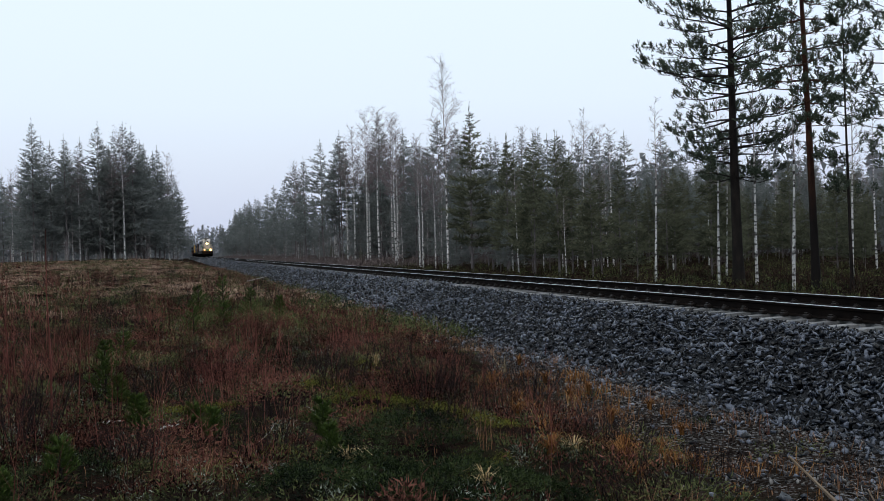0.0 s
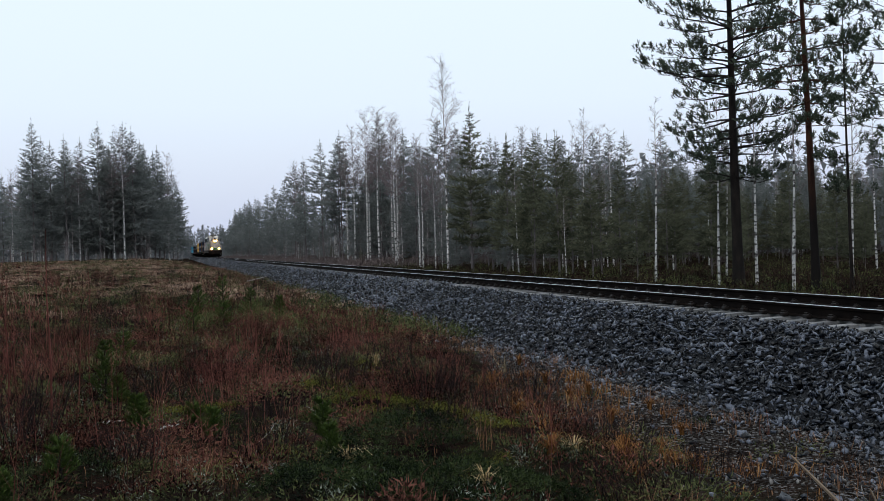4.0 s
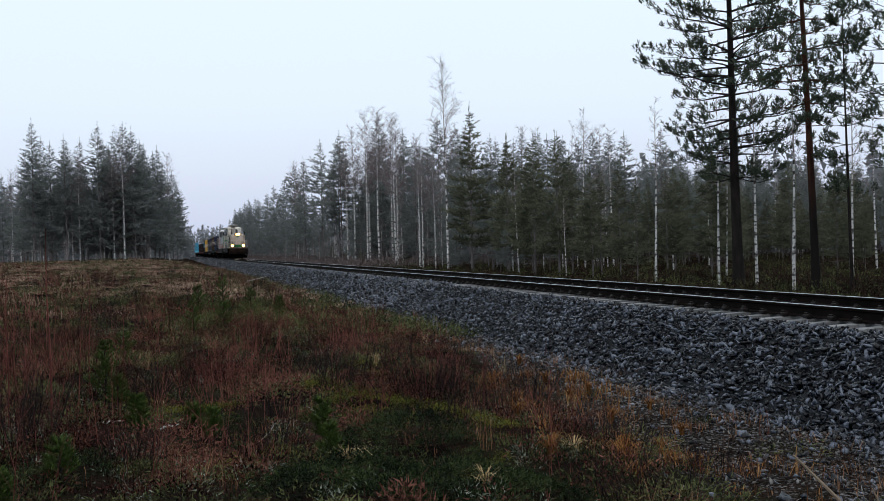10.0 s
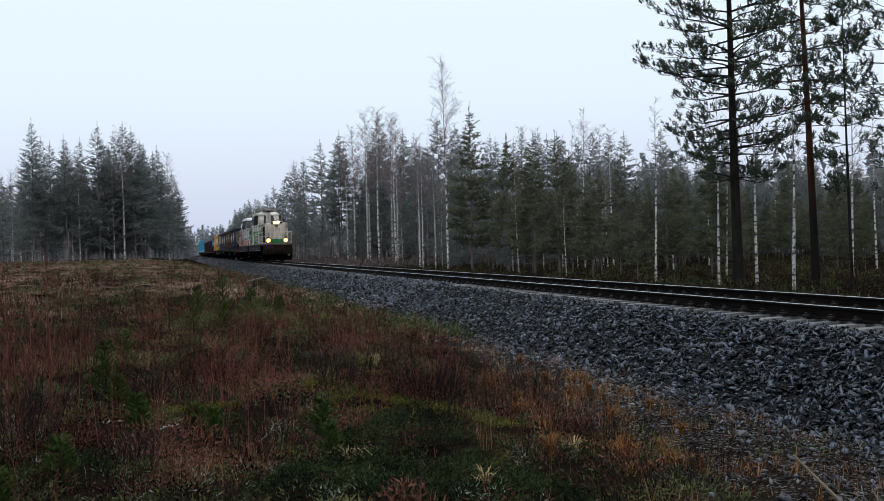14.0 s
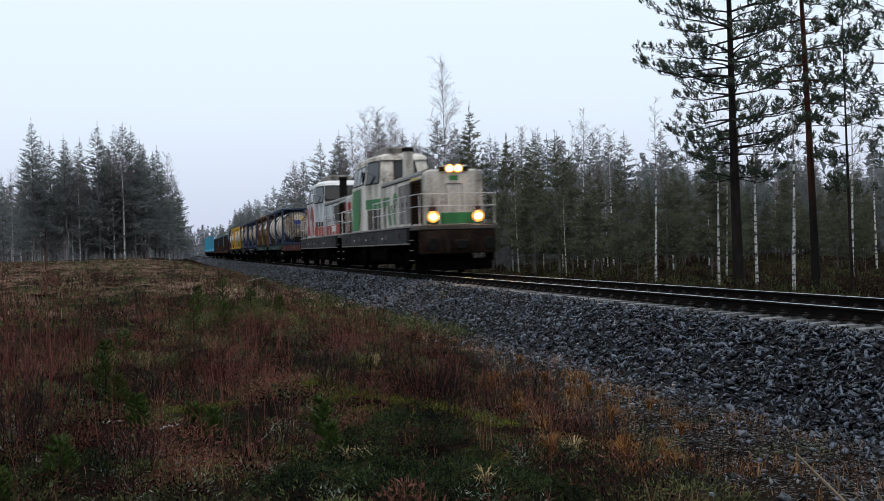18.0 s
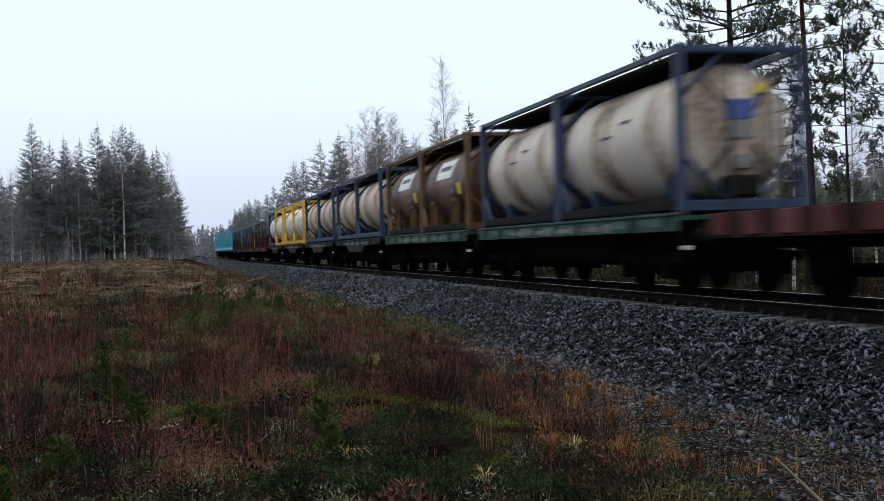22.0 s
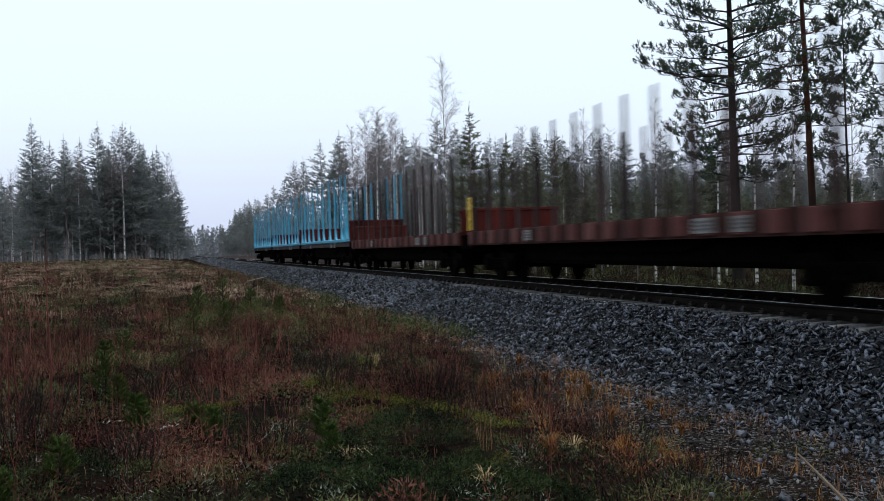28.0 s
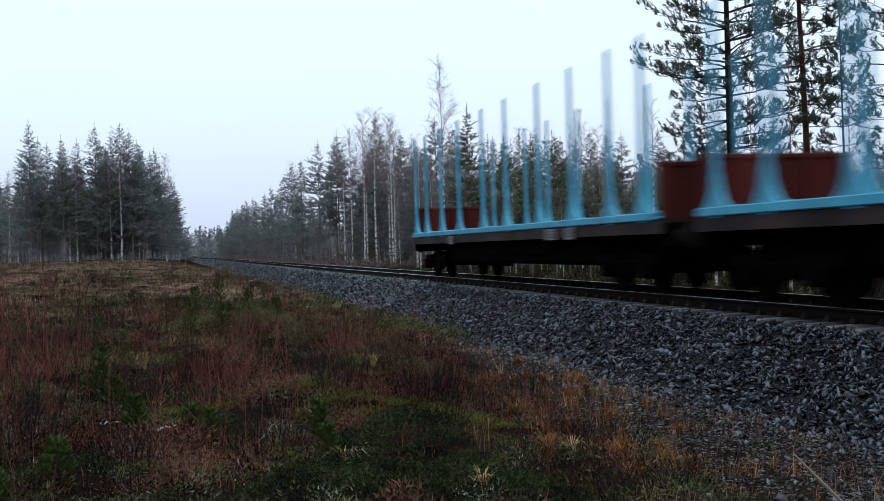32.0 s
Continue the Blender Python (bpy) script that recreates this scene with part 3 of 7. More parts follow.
def wood_conifer(name, seed, h, r, reach, base, droop, step, dense, mat, label, brush=1.0):
    """A conifer of the wood's edge: whorls of boughs clothed in slim needle brushes, bare dead twigs below."""
    rng = random.Random(seed)
    root = new(name)
    path = trunk_path(rng, h, 0.008, 0.005, 7)
    path[0].z = -0.25
    g = Geo()
    g.tube(path, [r * (1 - 0.94 * i / 6) for i in range(7)], 6)
    part("trunk", g, WOODBARK, root, smooth=True)
    dead, c = Geo(), Geo()
    z = 0.12 * h
    lop = rv(rng, 0, 6.28)
    while z < 0.985 * h:
        t = z / h
        u = (t - base) / (1 - base)
        p0 = along(path, min(0.999, t))
        if u < 0:
            for _ in range(4):
                a = rv(rng, 0, 6.283)
                e = p0 + Vector((math.cos(a), math.sin(a), rv(rng, -0.5, 0.3))) * reach * rv(rng, 0.25, 0.7)
                w = Vector((0, 0, 0.016))
                m = p0.lerp(e, 0.55) + Vector((rv(rng, -1, 1), rv(rng, -1, 1), rv(rng, -1, 1))) * 0.12
                dead.add([p0 - w, p0 + w, m + w * 0.7, m - w * 0.7, e], [(0, 1, 2, 3), (3, 2, 4)])
                for _ in range(3):
                    q = p0.lerp(e, rv(rng, 0.4, 1))
                    k = q + Vector((rv(rng, -1, 1), rv(rng, -1, 1), rv(rng, -1, 0.6))) * 0.4
                    dead.add([q - w * 0.6, q + w * 0.6, k], [(0, 1, 2)])
            z += step * h / 12 * 1.2
            continue
        full = 1.12 * min(1, 0.6 + u / 0.2) * (1 - u) ** 0.82
        if rng.random() < 0.06 and 0.08 < u < 0.6:
            z += step * h / 12
            continue
        for _ in range(rng.choice((5, 6, 6, 7))):
            a = rv(rng, 0, 6.283)
            ln = (reach * full * (1 + 0.22 * math.cos(a - lop)) * rv(rng, 0.55, 1.15) + 0.06) * (1.25 if rng.random() < 0.1 else 1)
            out = Vector((math.cos(a), math.sin(a), 0))
            sd = Vector((-out.y, out.x, 0))
            rise = rv(rng, -0.12, 0.14) - droop * (1 - u) + 0.45 * u * u
            n = max(1 if u > 0.8 else 2, int(ln * dense))
            slim = brush * (1 - 0.55 * max(0, u - 0.5) / 0.5)
            for k in range(n):
                s = 0.2 + 0.82 * (k + rng.random()) / n
                q = p0 + out * ln * s + sd * rv(rng, -1, 1) * ln * 0.26 * (1.2 - s) + Vector((0, 0, ln * (rise * s - 0.3 * s * s + 0.36 * s ** 3)))
                d = (out * 0.7 + Vector((rv(rng, -0.4, 0.4), rv(rng, -0.4, 0.4), rv(rng, -0.1, 0.7)))).normalized()
                for _ in range(9):
                    w = (d + Vector((rv(rng, -1, 1), rv(rng, -1, 1), rv(rng, -0.8, 0.8))) * 0.75).normalized()
                    o = q + (d * rv(rng, -0.16, 0.16) + sd * rv(rng, -0.07, 0.07)) * slim
                    sp = w.cross(Vector((rv(rng, -1, 1), rv(rng, -1, 1), rv(rng, -1, 1)))).normalized() * rv(rng, 0.018, 0.034) * slim
                    c.add([o - sp, o + sp, o + w * rv(rng, 0.16, 0.34) * slim], [(0, 1, 2)])
        z += step * h / 12 * rv(rng, 0.75, 1.2) * (1 - 0.6 * max(0, u))
    # the leading shoot with its short needles
    for k in range(22):
        p0 = path[-1] + Vector((0, 0, 0.045 * k - 0.6))
        d = Vector((rv(rng, -0.5, 0.5), rv(rng, -0.5, 0.5), 1)).normalized() * (0.24 - 0.004 * k)
        sp = d.cross(Vector((rv(rng, -1, 1), rv(rng, -1, 1), 0.1))).normalized() * 0.016
        c.add([p0 - sp, p0 + sp, p0 + d], [(0, 1, 2)])
    if dead.v:
        tagged(part("brushwood", dead, DEADTWIG, root, "bare grey-brown lower twigs"), kind="stuff")
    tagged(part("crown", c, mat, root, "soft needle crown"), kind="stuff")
    return tagged(root, label, "tree")


def make_birch(seed, h, r, reach, crown=0.45, n=34, forks=4, label="bare birch with white bark and thin twigs"):
    rng = random.Random(seed)
    root = new("birch_tree")
    path = trunk_path(rng, h, 0.018, 0.012, 10)
    path[0].z = -0.25
    g = Geo()
    g.tube(path, [r * (1 - 0.95 * (i / 9) ** 1.05) for i in range(10)], 8)
    part("trunk", g, BIRCH, root, "white bark with black scars", smooth=True)
    c = Geo()

    def spray(p, d, ln, w, depth):
        """A twig that forks into finer ones and hangs at its tip."""
        e = p + d * ln + Vector((0, 0, -0.10 * ln * (3 - depth)))
        m = p.lerp(e, 0.5) + Vector((rv(rng, -1, 1), rv(rng, -1, 1), 0.6)) * ln * 0.06
        if depth < 2:
            c.tube([p, m, e], [w, w * 0.7, w * 0.35], 3, False)
        else:
            sdv = d.cross(Vector((rv(rng, -1, 1), 0.7, 0.2))).normalized() * w
            c.add([p - sdv, p + sdv, m + sdv * 0.6, m - sdv * 0.6, e], [(0, 1, 2, 3), (3, 2, 4)])
            return
        for _ in range(forks + 1 - depth):
            q = (p.lerp(m, rv(rng, 0.3, 1)) if rng.random() < 0.4 else m.lerp(e, rng.random()))
            dd = (d + Vector((rv(rng, -0.9, 0.9), rv(rng, -0.9, 0.9), rv(rng, -0.5, 0.6)))).normalized()
            spray(q, dd, ln * rv(rng, 0.3, 0.5), w * 0.62, depth + 1)

    for i in range(n):
        t = crown + (0.985 - crown) * (i + rng.random()) / n
        top = (t - crown) / (1 - crown)
        ln = reach * (0.5 + 0.55 * math.sin(min(1, top * 1.1 + 0.12) * 2.6)) * rv(rng, 0.55, 1.1) * (1.05 - 0.55 * top)
        a = rv(rng, 0, 6.283)
        d = Vector((math.cos(a) * 0.62, math.sin(a) * 0.62, rv(rng, 0.7, 1.15))).normalized()
        spray(along(path, t), d, ln, max(0.009, r * 0.15 * (1.15 - top)), 0)
    tagged(part("crown", c, TWIG, root, "fine purplish bare twigs"), kind="stuff")
    return tagged(root, label, "tree")


def stand(x, y):
    return float(ground_z(x, y))


def plant(template, x, y, h, base_h, turn=None, group="trees along the railway"):
    s = h / base_h
    m = Matrix.LocRotScale((x, y, stand(x, y)), Euler((0, 0, random.uniform(0, 6.28) if turn is None else turn)), (s, s, s))
    ob = copy_thing(template, m)
    tagged(ob, group=group)
    return ob


# the two tall pines and their slimmer neighbours
def near_pines():
    for seed, x, y, h, r, crown, reach, whorls, tufts, red in (
            (1, 19.8, 36.2, 15.5, 0.205, 0.26, 3.5, 32, 58, False),
            (2, 19.9, 31.5, 15.0, 0.14, 0.36, 2.4, 20, 30, True),
            (3, 20.3, 30.2, 9.0, 0.06, 0.34, 1.15, 15, 9, False),
            (4, 20.9, 28.5, 12.6, 0.10, 0.30, 2.2, 18, 14, False)):
        ob = make_pine(seed, h, r, crown, reach, whorls, tufts, red)
        ob.location = (x, y, stand(x, y))
        if red:
            ob.rotation_euler = (0, radians(-1.7), 0)
        tagged(ob, group="pines near the line")


near_pines()

SPRUCES = [wood_conifer("spruce_tree", 20 + i, 12.0, 0.11, 2.1 + 0.3 * (i % 3), 0.05 + 0.2 * (i % 2), 0.2, 0.29, 5.4, SPRUCE, "spruce in the wood's edge, grey-green with painted haze") for i in range(5)]
PINES = [wood_conifer("pine_tree", 30 + i, 12.0, 0.10, 2.0, 0.40 - 0.09 * i, 0.0, 0.36, 5.8, SPRUCE, "slender pine in the wood's edge, greyed with painted haze") for i in range(4)]
FAR = [wood_conifer("spruce_tree", 26 + i, 12.0, 0.12, 2.2, 0.08 + 0.12 * i, 0.15, 0.40, 2.9, SPRUCE, "conifer deep in the wood, grey-green with painted haze", 1.55) for i in range(3)]
YOUNG = [wood_conifer("pine_tree", 40 + i, 7.0, 0.06, 1.15, 0.16, -0.1, 0.5, 6.5, OLIVE, "young open-crowned pine behind the track") for i in range(4)]
BIRCHES = [make_birch(50 + i, 14.0, 0.10, 2.6, 0.36 + 0.05 * i, 28, 5) for i in range(3)]
DENSE = [make_birch(74 + i, 14.0, 0.105, 2.5, 0.46 + 0.06 * i, 66, 6) for i in range(2)]
AIRY = make_birch(90, 14.0, 0.085, 2.7, 0.42, 78, 5)
BRUSH = [make_birch(56 + i, 8.0, 0.045, 1.7, 0.12, 30, 4, label="leafless purplish birch thicket tree") for i in range(2)]
SLIM = [make_birch(60 + i, 7.0, 0.052, 1.1, 0.45, 22, label="slim young birch with white bark") for i in range(3)]
TEMPLATES = SPRUCES + PINES + FAR + YOUNG + BIRCHES + [AIRY] + DENSE + BRUSH + SLIM
# the first of each kind stands in the wood like the rest
for i, ob in enumerate(TEMPLATES):
    x, y = 31 + 2.3 * (i % 7), 96 + 6.1 * (i // 7) + 1.7 * (i % 3)
    ob.location = (x, y, stand(x, y))
    tagged(ob, group="trees along the railway")


def edge_birches():
    rows = ((19.8, 79.4, 15.4), (19.8, 122, 15.2), (19.9, 114.8, 16.0), (19.6, 106, 15.2), (20.4, 101.8, 14), (20, 129, 14.5), (19.8, 136, 13.1),
            (20.2, 90.7, 11), (19.7, 87.5, 9.6), (20.3, 85.7, 9), (19.8, 180, 16), (20.2, 173, 14.4), (21.5, 108.5, 15), (20.6, 117, 13.5), (21.0, 104, 12.5))
    for i, (x, y, h) in enumerate(rows):
        plant(AIRY if i == 0 else DENSE[i % 2], x, y, h, 14.0)
    for i, (x, y, h) in enumerate(((19.8, 62.5, 6.5), (19.8, 54.3, 4.2), (19.8, 43.3, 7.6), (20, 38.1, 7.4), (20.4, 36.0, 8), (20.2, 33.3, 8.2), (30, 75.5, 8.7), (30, 72.6, 9.8),
                                   (24, 45, 6.5), (27, 40, 8), (33, 47, 7.5), (29, 61, 7.5), (35, 68, 8), (26, 33, 7))):
        plant(SLIM[i % 3], x, y, h, 7.0)
    for i, (x, y, h) in enumerate(((-5.2, 130, 15.0), (-6.3, 131, 12), (-9.9, 130, 12), (-10.9, 131, 11.5), (-0.3, 150, 14), (-16, 150, 13), (-17.5, 152, 12.5), (-18.6, 149, 12), (-20, 153, 12))):
        plant(DENSE[(i + 1) % 2], x, y, h, 14.0)


def right_wood():
    rng = random.Random(5)
    # the tall edge of the wood, along the line
    y = 66.0
    while y < 460:
        for k in range((2 if y < 95 else 4) if y < 150 else 2):
            x = 20.6 + 2.5 * k + rng.uniform(-0.9, 1.0)
            yy = y + rng.uniform(-2, 2)
            h = (7.8 + 7.4 * min(1, max(0, (yy - 68) / 55))) * rng.uniform(0.48, 1.10)
            if 82 < yy < 128 and k == 0:
                continue
            t = rng.choice(SPRUCES + PINES + PINES + BIRCHES[:2]) if yy < 165 and k < 3 else rng.choice(FAR)
            plant(t, x, yy, h, 14.0 if t in BIRCHES else 12.0)
        if y < 220:
            plant(rng.choice(BRUSH), 19.9 + rng.uniform(0, 5), y + rng.uniform(-2, 2), rng.uniform(5, 9.5), 8.0)
            plant(rng.choice(BRUSH), 21.5 + rng.uniform(0, 6), y + rng.uniform(-2, 2), rng.uniform(6, 11), 8.0)
            plant(rng.choice(SPRUCES + YOUNG), rng.uniform(19.8, 25), y + rng.uniform(-2, 2), rng.uniform(2.0, 5.5), 12.0)
        y += 4.4 if y < 140 else 9.0
    for x, yy, h in ((19.8, 72.6, 10.9), (20.4, 66.3, 8.2), (20.1, 60.2, 7.8), (20.0, 55.9, 7.4), (21.4, 57.6, 6.6), (20.9, 63, 7.0), (21.5, 69.6, 8.4), (20.2, 51.5, 5.2), (20.6, 47.0, 4.4), (22.5, 53.5, 5.5)):
        plant(rng.choice(YOUNG), x, yy, h, 7.0)
    # younger, open mixed wood behind the near pines
    for i in range(44):
        yy = rng.uniform(44, 78)
        x = 22.5 + rng.uniform(0, 1) ** 0.9 * 26
        t = rng.choice(YOUNG + BRUSH[:1])
        plant(t, x, yy, rng.uniform(3.0, 6.4), 8.0 if t in BRUSH else 7.0)
    # the wood's back
    for i in range(230):
        yy = rng.uniform(70, 135)
        x = yy * rng.uniform(0.36, 0.75)
        t = rng.choice(FAR + FAR + BRUSH[:1]) if yy > 100 else rng.choice(PINES + YOUNG + BRUSH)
        plant(t, x, yy, (0.070 * yy + 2.3) * rng.uniform(0.76, 1.06), 8.0 if t in BRUSH else 9.0 if t in YOUNG else 12.0)


def left_wood():
    rng = random.Random(6)
    for i, (x, y, h) in enumerate(((-14.8, 130, 15.5), (-13, 131, 13.2), (-11.3, 130, 13.8), (-9.8, 132, 13.6), (-7.8, 131, 15.3), (-6.1, 133, 14.5), (-5.2, 132, 15.4), (-4.0, 131, 14.8),
                                   (-2.8, 134, 13.2), (-1.9, 140, 13), (-0.9, 148, 12.6), (0.2, 158, 12), (0.9, 170, 11.5), (-15.9, 133, 12), (-3.4, 137, 14))):
        plant((SPRUCES[0], SPRUCES[2], PINES[2], PINES[3], SPRUCES[4])[i % 5], x, y, h, 12.0)
    for i in range(20):
        plant(rng.choice(BRUSH + SPRUCES), rng.uniform(-16, 0), 133 + rng.uniform(0, 14), rng.uniform(6, 11), 9.0)
    for i in range(44):
        y = 140 + 200 * (i / 44) ** 1.3
        x = min(1.4, -2 + (y - 140) * 0.06) - rng.uniform(0, 14)
        plant(rng.choice(FAR if i > 8 else SPRUCES + PINES), x, y, rng.uniform(11, 15), 12.0)
    for i in range(26):
        plant(rng.choice(FAR), -16 - 26 * i / 26 + rng.uniform(-2, 2), rng.uniform(150, 205), rng.uniform(10, 13), 12.0)


def wood_scrub():
    """Low leafless thickets, added to lighten the feet of both woods as haze does."""
    rng = random.Random(8)
    for i in range(46):
        plant(rng.choice(BRUSH), rng.uniform(-24, 2.2), rng.uniform(122, 131), rng.uniform(1.4, 3.6), 8.0)
    for i in range(60):
        y = 120 + 240 * rng.random() ** 1.3
        plant(rng.choice(BRUSH), rng.uniform(17.5, 21), y, rng.uniform(1.6, 4.2), 8.0)


def far_woods():
    """Distant woods, trees too many to count: cones of boughs on one sheet each."""
    rng = np.random.default_rng(9)
    pts = []
    for n, x0, x1, y0, y1 in ((460, -30, 130, 470, 560), (420, 32, 200, 110, 420), (190, -200, -22, 215, 420), (200, -75, -20, 185, 250), (170, -24, 2, 205, 460), (260, 60, 190, 40, 120), (200, -420, -60, 100, 260), (240, 70, 300, -60, 60)):
        x, y = rng.uniform(x0, x1, n), rng.uniform(y0, y1, n)
        pts.append(np.stack([x, y, rng.uniform(9, 14.5, n)], -1))
    p = np.concatenate(pts)
    n, k = len(p), 130
    t = rng.uniform(0.0, 1, (n, k)) ** 1.2
    a = rng.uniform(0, 6.283, (n, k))
    w = (1 - t) ** 0.8 * 2.1 * rng.uniform(0.3, 1.0, (n, k)) + 0.08
    c = np.stack([p[:, None, 0] + np.cos(a) * w, p[:, None, 1] + np.sin(a) * w, ground_z(p[:, 0], p[:, 1])[:, None] + p[:, None, 2] * t], -1).reshape(-1, 1, 3)
    d = rng.normal(size=(n * k, 3, 3)) * np.array([0.36, 0.36, 0.34])
    v = (c + d).reshape(-1, 3)
    tagged(new("far_woods", stuff_mesh("far_woods", v, np.arange(len(v)).reshape(-1, 3), FARWOOD)), "distant conifer woods with haze painted into their colour", "woods", kind="stuff")


edge_birches()
right_wood()
left_wood()
wood_scrub()
far_woods()
# ---- the train ----
WHITE = material("loco_white_paint", [(0.040, 0.033, 0.026), (0.28, 0.255, 0.22), (0.49, 0.46, 0.41), (0.60, 0.57, 0.52)], 0.55, scale=1.5, fine=11, bump=0.06, streak=0.22, depth=0.004, specular=0.3, contrast=1.6)
GREEN = material("loco_green_paint", [(0.012, 0.045, 0.015), (0.022, 0.13, 0.035), (0.032, 0.19, 0.055)], 0.5, scale=1.5, fine=11, bump=0.05, streak=0.22, depth=0.004, specular=0.3, contrast=1.6)
LIGHTGREY = material("loco_grey_paint", [(0.05, 0.046, 0.045), (0.25, 0.255, 0.265), (0.42, 0.43, 0.445), (0.52, 0.53, 0.55)], 0.55, scale=1.5, fine=11, bump=0.06, streak=0.22, depth=0.004, specular=0.3, contrast=1.6)
RED = material("loco_red_paint", [(0.07, 0.012, 0.008), (0.24, 0.030, 0.018), (0.36, 0.05, 0.028)], 0.5, scale=1.5, fine=11, bump=0.05, streak=0.22, depth=0.004, specular=0.3, contrast=1.6)
SILL = material("loco_sill_grey", [(0.008, 0.008, 0.0085), (0.018, 0.0182, 0.0192), (0.034, 0.0345, 0.037)], 0.65, scale=1.0, fine=20, bump=0.08, streak=0.5, depth=0.004, specular=0.12, contrast=1.6)
EDGE = material("worn_edge_grey", [(0.06, 0.056, 0.05), (0.16, 0.155, 0.145), (0.22, 0.215, 0.205)], 0.65, scale=2, fine=25, bump=0.05, depth=0.004, specular=0.2)
GRIMEPANEL = material("grimy_panel", [(0.022, 0.017, 0.013), (0.06, 0.05, 0.042), (0.105, 0.095, 0.085)], 0.65, scale=1.3, fine=14, bump=0.1, streak=0.3, depth=0.004, specular=0.15)
GRILLE = material("radiator_brown", [(0.006, 0.004, 0.003), (0.020, 0.013, 0.010), (0.036, 0.024, 0.018)], 0.9, scale=2, fine=30, bump=0.2, depth=0.01, specular=0.0)
HOODGREY = material("worn_hood_grey", [(0.035, 0.030, 0.026), (0.11, 0.10, 0.088), (0.18, 0.17, 0.155)], 0.6, scale=1.6, fine=12, bump=0.1, streak=0.25, depth=0.004, specular=0.2, contrast=1.6)
BLACK = material("running_gear_black", [(0.0008, 0.0008, 0.0008), (0.0018, 0.0016, 0.0015), (0.0045, 0.004, 0.0036)], 0.9, 0.0, scale=3, fine=25, bump=0.2, depth=0.01, specular=0.01)
SOOT = material("sooty_steel", [(0.003, 0.003, 0.003), (0.009, 0.0085, 0.008)], 0.75, scale=4, fine=30, bump=0.15, depth=0.005, specular=0.08)
STEEL = material("handrail_steel", [(0.32, 0.32, 0.32), (0.55, 0.55, 0.55)], 0.4, 0.4, scale=3, fine=30, bump=0)
RUST = material("wagon_rust_red", [(0.020, 0.004, 0.003), (0.052, 0.010, 0.008), (0.09, 0.020, 0.016)], 0.7, scale=1.0, fine=14, bump=0.1, streak=0.4, depth=0.005, specular=0.06)
RUSTDARK = material("wagon_rust_dark", [(0.009, 0.004, 0.0035), (0.022, 0.008, 0.007), (0.042, 0.015, 0.012)], 0.7, scale=1.2, fine=14, bump=0.1, streak=0.4, depth=0.005, specular=0.06)
MAUVE = material("wagon_faded_sill", [(0.007, 0.004, 0.0038), (0.018, 0.0105, 0.010), (0.042, 0.026, 0.025)], 0.65, scale=1.2, fine=14, bump=0.1, streak=0.4, depth=0.005, specular=0.12, contrast=1.4)
RIB = material("wagon_rib_pale", [(0.030, 0.008, 0.0075), (0.070, 0.022, 0.020), (0.13, 0.055, 0.050)], 0.65, scale=1.2, fine=14, bump=0.1, streak=0.4, depth=0.005, specular=0.08)
CYAN = material("stake_cyan_paint", [(0.010, 0.14, 0.23), (0.018, 0.225, 0.355), (0.035, 0.30, 0.44)], 0.45, scale=1.6, fine=16, bump=0.05, depth=0.003)
TEAL = material("wagon_teal_paint", [(0.005, 0.016, 0.013), (0.012, 0.040, 0.031), (0.045, 0.085, 0.072)], 0.6, scale=1.2, fine=14, bump=0.08, depth=0.004, specular=0.2)
TEALPALE = material("wagon_teal_worn", [(0.02, 0.05, 0.042), (0.05, 0.095, 0.08), (0.12, 0.16, 0.145)], 0.6, scale=2.2, fine=14, bump=0.08, depth=0.004, specular=0.15, contrast=1.6)
WAGONGREY = material("wagon_dark_grey", [(0.003, 0.0032, 0.0038), (0.009, 0.0095, 0.0115), (0.024, 0.025, 0.030)], 0.65, scale=1.0, fine=14, bump=0.08, depth=0.004, specular=0.1, contrast=1.4)
CREAM = material("tank_cream", [(0.07, 0.045, 0.032), (0.30, 0.235, 0.18), (0.50, 0.44, 0.375), (0.57, 0.525, 0.465)], 0.45, scale=1.3, fine=9, bump=0.05, streak=0.2, depth=0.006, specular=0.25, contrast=1.45)
TANKTAN = material("tank_tan", [(0.07, 0.042, 0.026), (0.27, 0.20, 0.14), (0.44, 0.36, 0.28), (0.53, 0.46, 0.375)], 0.45, scale=1.3, fine=9, bump=0.05, streak=0.2, depth=0.006, specular=0.25, contrast=1.5)
TANKWHITE = material("tank_white", [(0.12, 0.11, 0.10), (0.45, 0.44, 0.43), (0.62, 0.62, 0.62), (0.68, 0.68, 0.68)], 0.42, scale=1.5, fine=9, bump=0.1, streak=0.16, depth=0.01, specular=0.35, contrast=1.6)
TANKBROWN = material("tank_brown", [(0.024, 0.011, 0.007), (0.072, 0.034, 0.021), (0.135, 0.075, 0.051)], 0.42, scale=0.9, fine=9, bump=0.06, streak=0.3, depth=0.006, specular=0.35, contrast=1.6)
NAVY = material("frame_navy", [(0.008, 0.014, 0.03), (0.017, 0.030, 0.064), (0.03, 0.05, 0.10)], 0.5, scale=1.6, fine=16, bump=0.05, depth=0.003, specular=0.25)
OCHRE = material("frame_ochre_rust", [(0.035, 0.018, 0.009), (0.085, 0.044, 0.018), (0.14, 0.08, 0.032)], 0.6, scale=1.6, fine=16, bump=0.08, depth=0.003, specular=0.2)
YELLOW = material("frame_yellow", [(0.30, 0.16, 0.012), (0.52, 0.29, 0.02), (0.62, 0.36, 0.035)], 0.45, scale=1.6, fine=16, bump=0.05, depth=0.003)
